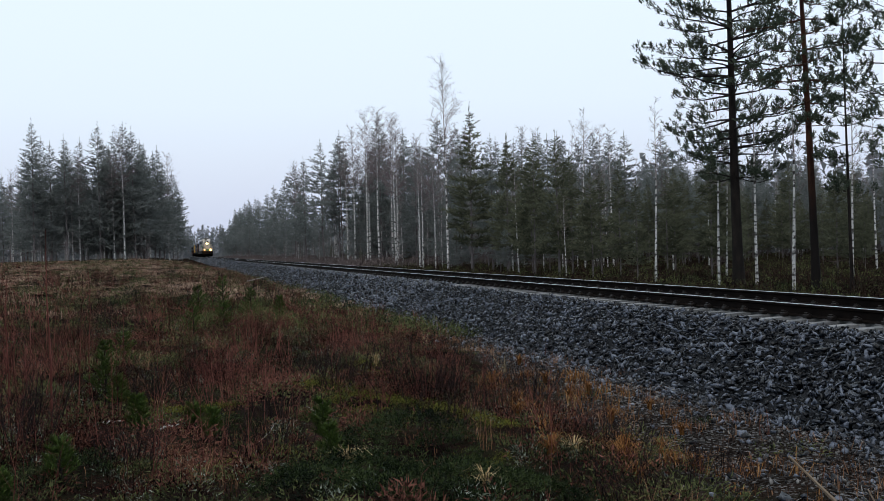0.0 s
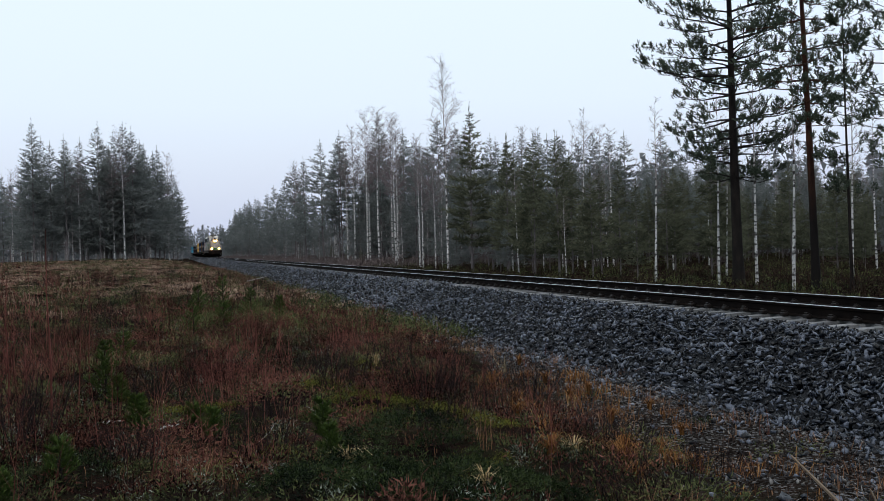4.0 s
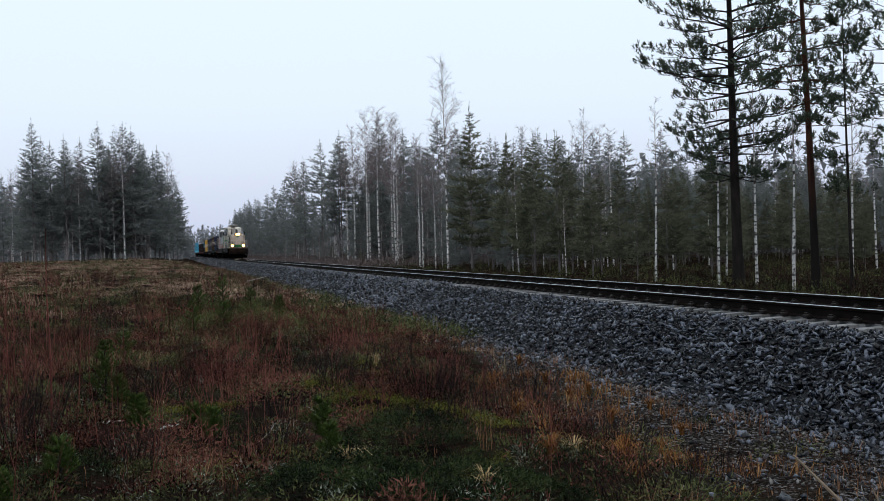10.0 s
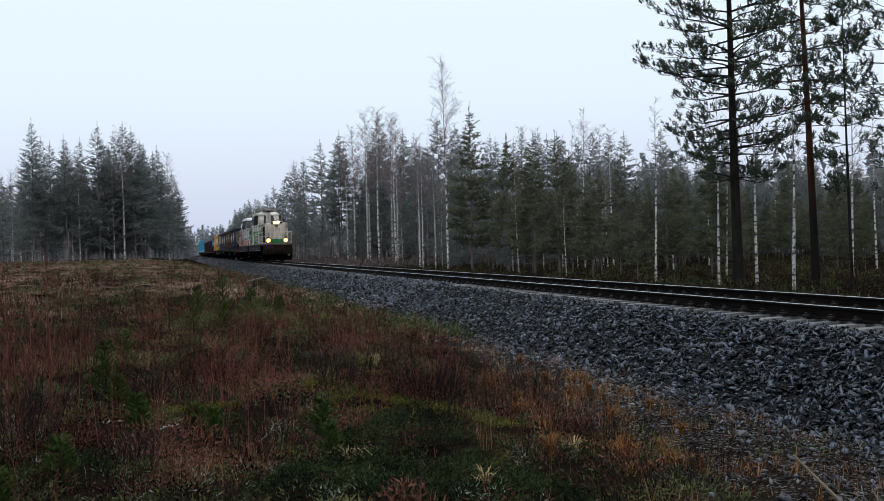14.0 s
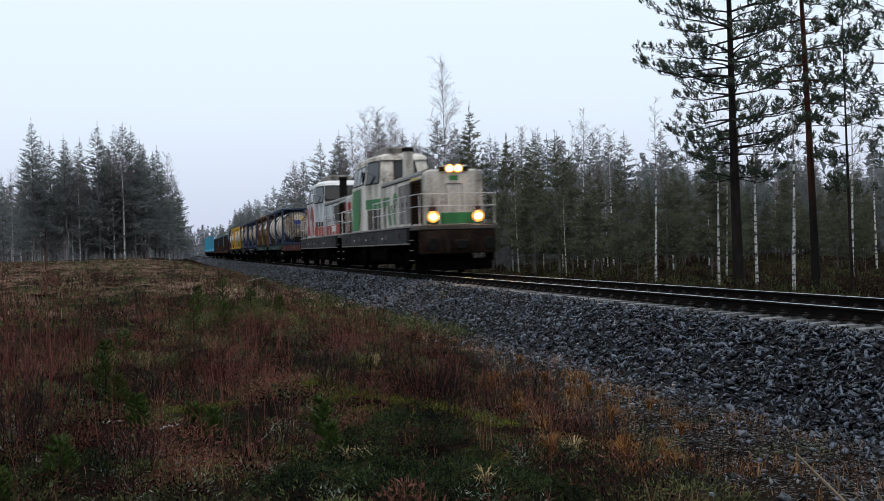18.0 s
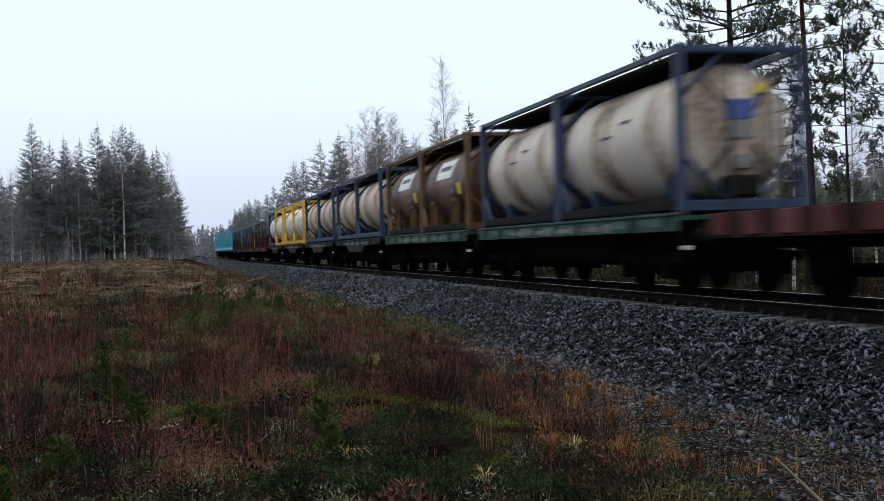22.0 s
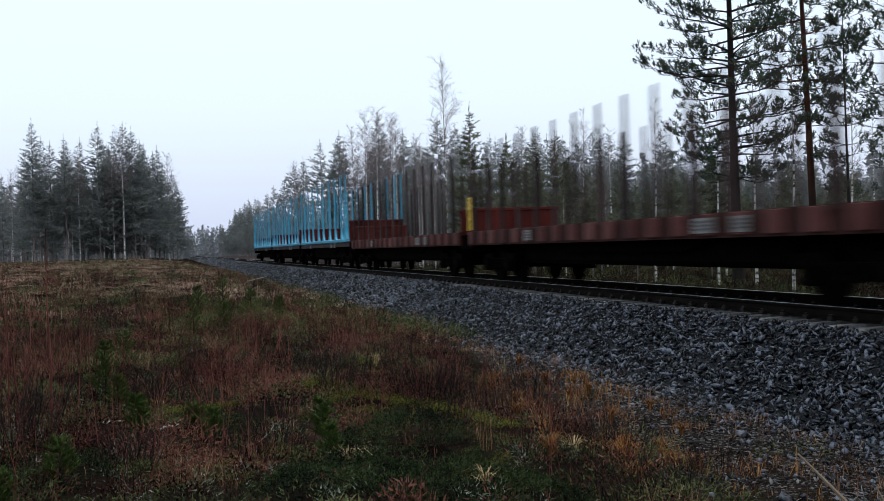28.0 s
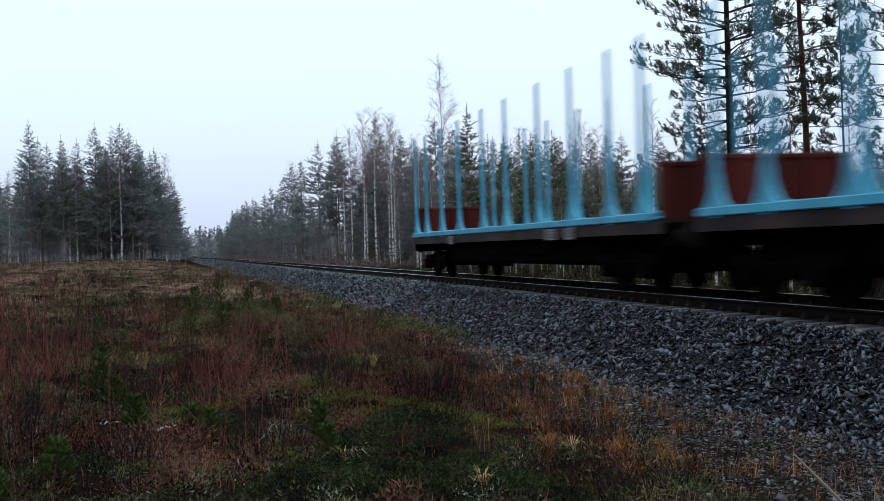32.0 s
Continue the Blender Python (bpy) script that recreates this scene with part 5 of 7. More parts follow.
    prof = hood_profile(1.05, 1.73, 3.68, 0.14)
    g.loft([[(a, 12.7, b) for a, b in prof], [(a, 16.0, b) for a, b in prof], [(a * 0.97, 16.07, 1.73 + (b - 1.73) * 0.97) for a, b in prof]])
    rear = part("rear_hood", g, scheme["rear"], root, "dirty painted rear hood")
    g = Geo()
    g.box(-0.98, 0.98, 12.9, 16.0, 3.66, 3.72, 0.02)
    part("rear_hood_roof", g, SOOT, rear, "dark hood roof")
    for k in range(4):
        for s in (-1, 1):
            d = Geo()
            d.box(s * 1.052 - 0.008, s * 1.052 + 0.008, 12.95 + 0.76 * k, 13.63 + 0.76 * k, 1.85, 3.4, 0.004)
            part("hood_door", d, scheme["rear"], rear, "hinged hood door")
    # liveries
    for s in (-1, 1):
        for a, b, z0, z1, x, mt in scheme["bands"]:
            plate(root, "livery_band", [(a, z0), (b, z0), (b, z1), (a, z1)], s * (x + 0.004), s, mt, "painted livery band")
        for outline, x, mt in scheme["shapes"]:
            plate(root, "livery_shape", outline, s * (x + 0.012), s, mt, "painted curved livery shape")
        p = Geo()
        p.loft([[(s * (1.112 + 0.2375 * q), 7.75 + q, z) for z in (scheme["wedge"][0], scheme["wedge"][1])] + [(s * (1.09 + 0.2375 * q), 7.78 + q, z) for z in (scheme["wedge"][1], scheme["wedge"][0])] for q in (0.05, 1.57)])
        part("livery_band", p, scheme["wedge"][2], cab, "painted livery band")
        p = Geo()
        p.loft([[(s * (1.109 + 0.2375 * q), 7.75 + q, z) for z in (1.76, 2.58)] + [(s * (1.09 + 0.2375 * q), 7.78 + q, z) for z in (2.58, 1.76)] for q in (0.1, 1.4)])
        part("louvre_panel", p, GRIMEPANEL, cab, "grimy brown louvre panel")
    # handrails along both sides
    for x in (-1.47, 1.47):
        rail_run(root, x, 1.25, 7.7, (2.25, 2.78), [1.25 + 1.075 * k for k in range(7)])
        rail_run(root, x, 12.9, 16.3, (2.25, 2.78), (12.95, 14.0, 15.1, 16.28))
    # below the frame
    g = Geo()
    g.box(-1.2, 1.2, 6.2, 10.2, 0.42, 1.1, 0.12)
    part("fuel_tank", g, BLACK, root, "black fuel tank")
    for a, b in ((1.2, 6.1), (10.3, 16.1)):
        g = Geo()
        g.box(-0.75, 0.75, a, b, 0.5, 1.06, 0.05)
        part("traction_gear", g, BLACK, root, "black gear above the axles")
    for y in (5.6, 10.5):
        g = Geo()
        g.lathe([(0.05, 0), (0.2, 0.04), (0.2, 1.0), (0.05, 1.04)], (-1.15, y, 0.8), "y", 12)
        part("air_reservoir", g, BLACK, root, "black air reservoir", smooth=True)
    add_bogies(root, (3.6, 12.7), 2.5, 0.5, LOCO_WHEEL_ME)
    return root


def arc(cy, cz, r0, r1, a0, a1, n=10):
    """A ring segment as an outline of (y, z)."""
    outer = [(cy + r1 * math.cos(a0 + (a1 - a0) * i / n), cz + r1 * math.sin(a0 + (a1 - a0) * i / n)) for i in range(n + 1)]
    inner = [(cy + r0 * math.cos(a1 + (a0 - a1) * i / n), cz + r0 * math.sin(a1 + (a0 - a1) * i / n)) for i in range(n + 1)]
    return outer + inner


def green_locomotive():
    sc = dict(lit=True, front_panes=((0.28, 0.47), (0.53, 0.72)), grimy=(0, 1, 2), face=None, roof=WHITE, cab_side=WHITE, mirror=True, chimney=WHITE, rear=WHITE, wedge=(2.62, 3.02, GREEN),
              bands=[(12.8, 16.0, 1.80, 2.25, 1.06, GREEN), (6.2, 7.6, 2.66, 3.0, 1.06, GREEN)],
              shapes=[([(12.55, 1.78), (11.2, 1.78), (10.75, 2.2), (10.45, 2.9), (10.35, 3.56), (12.35, 3.56), (12.6, 2.9)], 1.500, GREEN),
                      ([(6.9, 2.95), (6.45, 2.95), (5.75, 1.88), (6.2, 1.88)], 1.062, GREEN), ([(5.75, 2.5), (5.3, 2.5), (4.95, 1.88), (5.4, 1.88)], 1.062, GREEN),
                      (arc(4.95, 2.62, 0.2, 0.5, -1.2, 2.6), 1.068, GREEN), ([(0.9, 3.34), (2.05, 3.34), (2.05, 3.42), (0.9, 3.42)], 1.052, PLATEYELLOW)])
    return tagged(locomotive(WHITE, GREEN, None, sc), "dirty white and green diesel locomotive with lit headlights", "locomotive")


def red_locomotive():
    sc = dict(lit=False, front_panes=((0.03, 0.485), (0.515, 0.97)), grimy=(0, 1, 2), face=RED, roof=PLATE, cab_side=LIGHTGREY, mirror=False, chimney=SOOT, rear=LIGHTGREY, wedge=(1.8, 2.3, RED),
              bands=[(12.8, 16.0, 2.75, 3.5, 1.06, RED), (0.03, 0.30, 1.78, 3.28, 1.05, RED), (2.4, 7.7, 1.80, 2.3, 1.06, RED), (2.4, 4.2, 2.5, 3.3, 1.062, GRIMEPANEL), (3.6, 5.0, 1.95, 2.25, 1.07, PLATE)],
              shapes=[(arc(10.3, 2.85, 0.14, 0.72, -0.2, 3.3), 1.484, RED), ([(9.58, 1.85), (10.16, 1.85), (10.16, 2.85), (9.58, 2.85)], 1.484, RED), ([(12.7, 3.5), (12.1, 3.5), (11.35, 1.85), (11.85, 1.85)], 1.484, RED),
                      ([(11.9, 1.85), (12.6, 1.85), (12.6, 2.4), (11.9, 2.4)], 1.484, RED)])
    return tagged(locomotive(LIGHTGREY, RED, RED, sc), "light grey and red diesel locomotive with dark grilles", "locomotive")


# ---- wagons; y = 0 is the wagon's front end, length the pitch to the next ----
def wagon_ends(root, length):
    buffers(root, ((0.55, -1), (length - 0.55, 1)))
    for y in (0.62, length - 0.62):
        g = Geo()
        g.box(-1.32, 1.32, y - 0.08, y + 0.08, 0.86, 1.3, 0.03)
        part("headstock", g, BLACK, root, "black headstock")


def container_wagon(length, paint, label, belly):
    root = new("container_wagon")
    g = Geo()
    for s in (-1, 1):
        x0, x1 = sorted((s * 1.18, s * 1.3))
        if belly:
            g.side([(0.6, 1.18), (0.6, 1.42), (length - 0.6, 1.42), (length - 0.6, 1.18), (length * 0.7, 1.14), (length * 0.62, 0.84), (length * 0.38, 0.84), (length * 0.3, 1.14)], x0, x1)
        else:
            g.side([(0.6, 1.12), (0.6, 1.42), (length - 0.6, 1.42), (length - 0.6, 1.12)], x0, x1)
            g.box(x0 - 0.04, x1 + 0.04, 0.6, length - 0.6, 1.38, 1.43, 0.01)
    for k in range(7):
        y = 0.9 + (length - 1.8) * k / 6
        g.box(-1.18, 1.18, y - 0.07, y + 0.07, 1.14, 1.38, 0.01)
    part("frame", g, paint, root, "steel wagon frame")
    for k in range(9):
        y = 1.3 + (length - 2.6) * k / 8
        for s in (-1, 1):
            r = Geo()
            r.box(s * 1.32 - 0.025, s * 1.32 + 0.025, y - 0.05, y + 0.05, 1.14, 1.4, 0.008)
            part("sill_rib", r, paint, root)
    g = Geo()
    g.box(-0.25, 0.25, 0.7, length - 0.7, 0.85, 1.3, 0.03)
    part("centre_sill", g, BLACK, root, "black centre sill")
    g = Geo()
    g.box(-0.95, 0.95, 4.3, length - 4.3, 0.5, 1.2, 0.1)
    part("underfloor_gear", g, BLACK, root, "black brake gear below the deck")
    for s in (-1, 1):
        for k in range(15):
            # faded lettering and boards along the sill
            y = length * 0.27 + 0.44 * k
            p = Geo()
            w, z0, z1 = (0.16 + 0.07 * (k * 7 % 4), 1.18, 1.27) if k % 4 else (0.34, 1.145, 1.31)
            p.box(s * 1.305 - 0.006, s * 1.305 + 0.012, y, y + w, z0, z1)
            part("data_plate", p, EDGE, root, "weathered pale marking")
        if not belly:
            for k in range(8):
                y = 1.42 + (length - 2.6) * k / 8
                p = Geo()
                p.box(s * 1.304 - 0.005, s * 1.304 + 0.005, y, y + 0.8, 1.2, 1.34, 0.002)
                part("sill_panel", p, TEALPALE, root, "worn pale green sill panel")
        m = Geo()
        m.box(s * 1.3 - 0.03, s * 1.3 + 0.03, 0.32, 0.52, 0.8, 0.87, 0.01)
        part("end_marker", m, PLATE, root, "small white end marker")
        h = Geo()
        h.tube([(s * 1.3, 0.58, 1.1), (s * 1.42, 0.5, 1.0), (s * 1.42, 0.5, 0.62), (s * 1.3, 0.58, 0.6)], 0.014, 5)
        part("grab_iron", h, SOOT, root)
    wagon_ends(root, length)
    g = Geo()
    g.lathe([(0.05, 0), (0.19, 0.05), (0.19, 0.9), (0.05, 0.95)], (0.5, length * 0.45, 0.78), "y", 12)
    part("air_reservoir", g, BLACK, root, "black air reservoir", smooth=True)
    add_bogies(root, (2.35, length - 2.35), 1.8, WHEEL_R, WHEEL_ME)
    return tagged(root, label, "wagon", "container wagons in the train")


def tank_container(frame_mat, tank_mat, label, marks, length=6.06, height=2.84, gusset=0.0, collars=False, foot=None):
    """A twenty-foot tank in a frame; y = 0 its front end, z = 0 its corner castings' feet."""
    root = new("tank_container")
    w, p = 1.22, 0.075
    for y, e in ((0.0, 1), (length, -1)):
        for s in (-1, 1):
            g = Geo()
            g.box(s * (w - p) - p, s * (w - p) + p, min(y, y + e * 0.15), max(y, y + e * 0.15), 0.0, height, 0.015)
            part("corner_post", g, frame_mat, root)
        g = Geo()
        g.box(-w + 0.15, w - 0.15, min(y, y + e * 0.14), max(y, y + e * 0.14), 0.02, 0.2, 0.012)
        part("end_rail", g, frame_mat, root)
        g = Geo()
        g.box(-w + 0.15, w - 0.15, min(y, y + e * 0.12), max(y, y + e * 0.12), height - 0.13, height - 0.01, 0.012)
        part("end_rail", g, frame_mat, root)
        for s in (-1, 1):
            for z0, z1 in ((0.22, 0.95), (height - 0.14, height - 0.85)):
                g = Geo()
                g.tube([(s * 0.35, y + e * 0.09, z0), (s * 1.08, y + e * 0.09, z1)], 0.05, 4)
                part("corner_brace", g, frame_mat, root)
            g = Geo()
            g.tube([(s * 1.15, y + e * 0.1, 0.85), (s * 1.15, y + e * 0.62, 0.18)], 0.06, 4)
            part("side_brace", g, frame_mat, root)
            g = Geo()
            g.tube([(s * 1.17, y + e * 0.1, height - 0.5), (s * 0.95, y + e * 0.5, height - 0.1)], 0.045, 4)
            part("top_brace", g, frame_mat, root)
            if gusset:
                # curved plates that fill the corners between post and rails
                n = 6
                for z, up in ((0.2, 1), (height - 0.1, -1)):
                    k = gusset if up < 0 else gusset * 0.75
                    line = [(y + e * (0.14 + k * (1 - math.sin(1.571 * i / n))), z + up * k * 1.15 * (1 - math.cos(1.571 * i / n))) for i in range(n + 1)]
                    g = Geo()
                    g.side([(y + e * 0.14, z)] + line, s * 1.15 - 0.03, s * 1.15 + 0.03)
                    part("corner_gusset", g, frame_mat, root)
    for s in (-1, 1):
        g = Geo()
        g.box(s * 1.16 - 0.055, s * 1.16 + 0.055, 0.15, length - 0.15, 0.05, 0.23, 0.012)
        part("bottom_rail", g, foot or frame_mat, root)
        g = Geo()
        g.box(s * 1.17 - 0.045, s * 1.17 + 0.045, 0.15, length - 0.15, height - 0.12, height - 0.02, 0.01)
        part("top_rail", g, frame_mat, root)
    g = Geo()
    g.box(-0.3 if frame_mat is YELLOW else -0.85, 0.3 if frame_mat is YELLOW else 0.85, 0.15, length - 0.15, height - 0.08, height - 0.04)
    part("walkway", g, EDGE if frame_mat is YELLOW else SOOT, root, "roof walkway")
    r, cz = 1.17, 1.45
    end = [(0.05, 0.05), (0.45, 0.075), (0.8, 0.15), (1.02, 0.28), (1.13, 0.45), (r, 0.66)]
    ribs = [(r, 1.6), (r + 0.015, 1.62), (r + 0.015, 1.72), (r, 1.74), (r, 3.0), (r + 0.012, 3.01), (r + 0.012, 3.07), (r, 3.08)]
    prof = end + ribs + [(r, length - 1.74), (r + 0.015, length - 1.72), (r + 0.015, length - 1.62), (r, length - 1.6)] + [(a, length - q) for a, q in reversed(end)]
    g = Geo()
    g.lathe(prof, (0, 0, cz), "y", 30)
    tank = part("tank", g, tank_mat, root, "rounded tank barrel with welded bands", smooth=True)
    for y in (1.2, length - 1.2):
        g = Geo()
        g.loft([[(-0.8, y - 0.12, 0.2), (0.8, y - 0.12, 0.2), (0.85, y - 0.12, 0.62), (0.5, y - 0.12, 0.4), (-0.5, y - 0.12, 0.4), (-0.85, y - 0.12, 0.62)],
                [(-0.8, y + 0.12, 0.2), (0.8, y + 0.12, 0.2), (0.85, y + 0.12, 0.62), (0.5, y + 0.12, 0.4), (-0.5, y + 0.12, 0.4), (-0.85, y + 0.12, 0.62)]])
        part("saddle", g, frame_mat, root)
    g = Geo()
    g.lathe([(0.28, 0.0), (0.3, 0.16), (0.24, 0.2), (0.05, 0.22)], (0, length * 0.45, cz + r - 0.05), "z", 14)
    part("manhole", g, SOOT, tank, "manhole lid")
    g = Geo()
    for z in [0.5 + 0.3 * k for k in range(7)]:
        g.tube([(0.62, 0.03, z), (0.98, 0.03, z)], 0.014, 5)
    g.tube([(0.62, 0.03, 0.3), (0.62, 0.03, height - 0.1)], 0.018, 5)
    part("ladder", g, EDGE, root, "worn grey end ladder")
    # cladding seams that cross on the front end, and the outlet below them
    for s in (-1, 1):
        g = Geo()
        g.tube([(s * 0.2, 0.03, cz + 0.25), (s * 0.5, 0.08, cz + 0.62), (s * 0.74, 0.17, cz + 0.88)], 0.022, 5)
        g.tube([(s * 0.2, 0.03, cz - 0.3), (s * 0.5, 0.08, cz - 0.62), (s * 0.74, 0.17, cz - 0.88)], 0.022, 5)
        part("end_strap", g, SOOT, tank, "dark strap across the tank's end")
    g = Geo()
    g.box(-0.34, 0.34, 0.02, 0.3, 0.24, 0.62, 0.05)
    part("outlet_box", g, SOOT, tank, "dark outlet box under the tank's end")
    if collars:
        for y in (1.35, length - 1.85):
            for s in (-1, 1):
                g = Geo()
                for a0, a1, z0, z1 in ((0, 0.09, 0.2, 0.98), (0.5, 0.59, 0.2, 0.98), (0.0, 0.59, 0.9, 1.0)):
                    x0, x1 = sorted((s * 1.06, s * 1.2))
                    g.box(x0, x1, y + a0, y + a1, z0, z1, 0.012)
                part("support_leg", g, frame_mat, root, "boxed support under the barrel")
    # plates that follow the barrel
    for y, ang, dy, da, mt, nm in marks:
        for s in (-1, 1):
            g = Geo()
            rings = []
            for q in (y, y + dy):
                row = []
                for i in range(5):
                    t = ang - da / 2 + da * i / 4
                    row.append((s * (r + 0.012) * math.cos(t), q, cz + (r + 0.012) * math.sin(t)))
                rings.append(row)
            g.loft(rings, False, closed=False)
            part(nm, g, mt, tank, {"placard": "square warning placard", "sign_panel": "pale panel with faded marking", "marking": "dark marking bars"}[nm])
    # plates on the front end
    for x, z, a, b, mt in () if tank_mat is TANKBROWN else ((-0.05, 1.75, 0.26, 0.17, PLATEBLUE if tank_mat in (CREAM, TANKTAN) else PLATERED), (-0.05, 1.40, 0.26, 0.15, EDGE), (0.0, 0.85, 0.16, 0.12, EDGE), (0.35, 2.1, 0.1, 0.08, PLATEYELLOW)):
        g = Geo()
        g.box(x - a, x + a, 0.005, 0.10, z - b, z + b, 0.004)
        part("end_plate", g, mt, tank, "plate on the tank's end")
    return tagged(root, label, "container", "tank containers on the train")


def even(length, n):
    """Places of n stakes spread evenly over a wagon."""
    return [1.25 + (length - 2.5) * k / (n - 1) for k in range(n)]


def stake_wagon(length, stakes, frame_mat, stake_mat, panel_mat, label, height=3.15, ribs=0, gusset=True, ends="rear", wide=0.065, wall=2.4, axles=()):
    """A timber wagon: low frame, end walls and rows of stakes on both sides."""
    root = new("timber_wagon")
    g = Geo()
    g.box(-1.36, 1.36, 0.55, length - 0.55, 1.28, 1.36, 0.01)
    part("floor", g, frame_mat, root, "flat steel deck")
    for s in (-1, 1):
        g = Geo()
        x0, x1 = sorted((s * 1.24, s * 1.37))
        g.side([(0.55, 1.1 if not ribs else 0.98), (0.55, 1.33 if not ribs else 1.37), (length - 0.55, 1.33 if not ribs else 1.37), (length - 0.55, 1.1 if not ribs else 0.98)], x0, x1)
        b = Geo()
        b.side([(length * 0.26, 1.1), (length * 0.74, 1.1), (length * 0.64, 0.76), (length * 0.36, 0.76)], s * 1.0 - 0.05, s * 1.0 + 0.05)
        part("truss", b, BLACK, root, "black belly truss")
        part("side_sill", g, RUSTDARK if ribs else frame_mat, root, "steel side sill")
    for k in range(ribs):
        y = 0.9 + (length - 1.8) * k / (ribs - 1)
        for s in (-1, 1):
            r = Geo()
            r.box(s * 1.39 - 0.03, s * 1.39 + 0.03, y - 0.23, y + 0.23, 1.02, 1.36, 0.01)
            part("sill_rib", r, RIB, root)
    g = Geo()
    g.box(-0.3, 0.3, 0.7, length - 0.7, 0.8, 1.25, 0.03)
    part("centre_sill", g, BLACK, root, "black centre sill")
    g = Geo()
    if axles:
        g.box(-0.6, 0.6, 4.6, length - 4.6, 0.66, 1.2, 0.1)
    else:
        g.box(-0.95, 0.95, 4.3, length - 4.3, 0.5, 1.2, 0.1)
    part("underfloor_gear", g, BLACK, root, "black brake gear below the deck")
    for y, e in () if axles else ((0.6, 1), (length - 0.6, -1)):
        g = Geo()
        g.box(-1.3, 1.3, y - 0.04, y + 0.04, 1.36, wall, 0.01)
        end = part("end_wall", g, panel_mat, root, "dark red ribbed end wall")
        for x in (-1.22, -0.6, 0.0, 0.6, 1.22):
            r = Geo()
            r.box(x - 0.06, x + 0.06, y - 0.1, y + 0.1, 1.36, wall + 0.02, 0.01)
            part("wall_rib", r, panel_mat, end)
        r = Geo()
        r.box(-1.32, 1.32, y - 0.07, y + 0.07, wall - 0.04, wall + 0.06, 0.02)
        part("top_rail", r, panel_mat, end)
        if ends and (ends == "both" or e < 0):
            b = Geo()
            for d in (-0.13, 0.13):
                b.box(-1.37, -1.33, y + d - 0.02, y + d + 0.02, 1.4, 2.33, 0.006)
            for z in (1.7, 1.98, 2.27):
                b.box(-1.37, -1.33, y - 0.13, y + 0.13, z, z + 0.05, 0.006)
            part("step_ladder", b, PLATEYELLOW, root, "small yellow step ladder")
    for y in stakes:
        for s in (-1, 1):
            g = Geo()
            g.loft([[(s * 1.36 - 0.65 * a, y - a, z), (s * 1.36 + 0.65 * a, y - a, z), (s * 1.36 + 0.65 * a, y + a, z), (s * 1.36 - 0.65 * a, y + a, z)] for a, z in ((wide, 1.3), (wide * 0.9, 2.0), (wide * 0.6, 1.37 + height - 0.05), (wide * 0.5, 1.37 + height))])
            st = part("stake", g, stake_mat, root, "tall steel stake")
            if gusset:
                f = Geo()
                n = 6
                line = [(y - 0.08 - 0.55 * (1 - math.cos(1.571 * i / n)), 1.38 + 0.6 * (1 - math.sin(1.571 * i / n))) for i in range(n + 1)]
                f.side([(y - 0.06, 1.36)] + [(y - 0.06, 1.98)] + line + [(line[-1][0], 1.36)], s * 1.36 - 0.045, s * 1.36 + 0.045)
                line2 = [(2 * y - a, b) for a, b in line]
                f.side([(y + 0.06, 1.36)] + [(y + 0.06, 1.98)] + line2 + [(line2[-1][0], 1.36)], s * 1.36 - 0.045, s * 1.36 + 0.045)
                part("stake_foot", f, stake_mat, st, "curved foot of the stake")
        if gusset:
            g = Geo()
            g.box(-1.3, 1.3, y - 0.09, y + 0.09, 1.37, 1.5, 0.02)
            part("bolster", g, stake_mat, root, "cross bolster")
    if gusset:
        for s in (-1, 1):
            g = Geo()
            g.box(s * 1.37 - 0.05, s * 1.37 + 0.05, 0.7, length - 0.7, 1.33, 1.47, 0.015)
            part("stake_rail", g, stake_mat, root, "blue side rail")
    for s in (-1, 1):
        for y, w in ((length * 0.25, 0.3),) if axles else ((length * 0.22, 0.5), (length * 0.27, 0.7), (length * 0.7, 0.5)):
            p = Geo()
            p.box(s * 1.43 - 0.006, s * 1.43 + 0.004, y, y + w, 1.06, 1.3)
            plt = part("data_plate", p, EDGE, root, "pale marking panel")
            for z in (1.11, 1.17, 1.23):
                b = Geo()
                b.box(s * 1.44 - 0.006, s * 1.44 + 0.002, y + 0.05, y + w - 0.08, z, z + 0.03)
                part("marking_bar", b, MARKINK, plt)
    wagon_ends(root, length)
    g = Geo()
    g.lathe([(0.05, 0), (0.2, 0.05), (0.2, 1.0), (0.05, 1.05)], (-0.7, length * 0.45, 0.75), "y", 12)
    part("air_reservoir", g, BLACK, root, "black air reservoir", smooth=True)
    if axles:
        add_axles(root, axles, WHEEL_R, WHEEL_ME)
        g = Geo()
        g.side([(5.6, 0.6), (6.2, 0.6), (5.98, 0.26), (5.82, 0.26)], -1.0, -0.94)
        g.tube([(-0.97, 2.6, 0.58), (-0.97, length - 2.9, 0.58)], 0.03, 6)
        part("brake_rigging", g, BLACK, root, "black brake rod and hanger")
    else:
        add_bogies(root, (2.6, length - 2.6), 1.8, WHEEL_R, WHEEL_ME)
    return tagged(root, label, "wagon", "timber wagons in the train")


RIDERS = []   # (thing, metres behind the leading hood's face, height of its origin)


def couple(ob, behind, z=0.0):
    RIDERS.append((ob, behind, z))


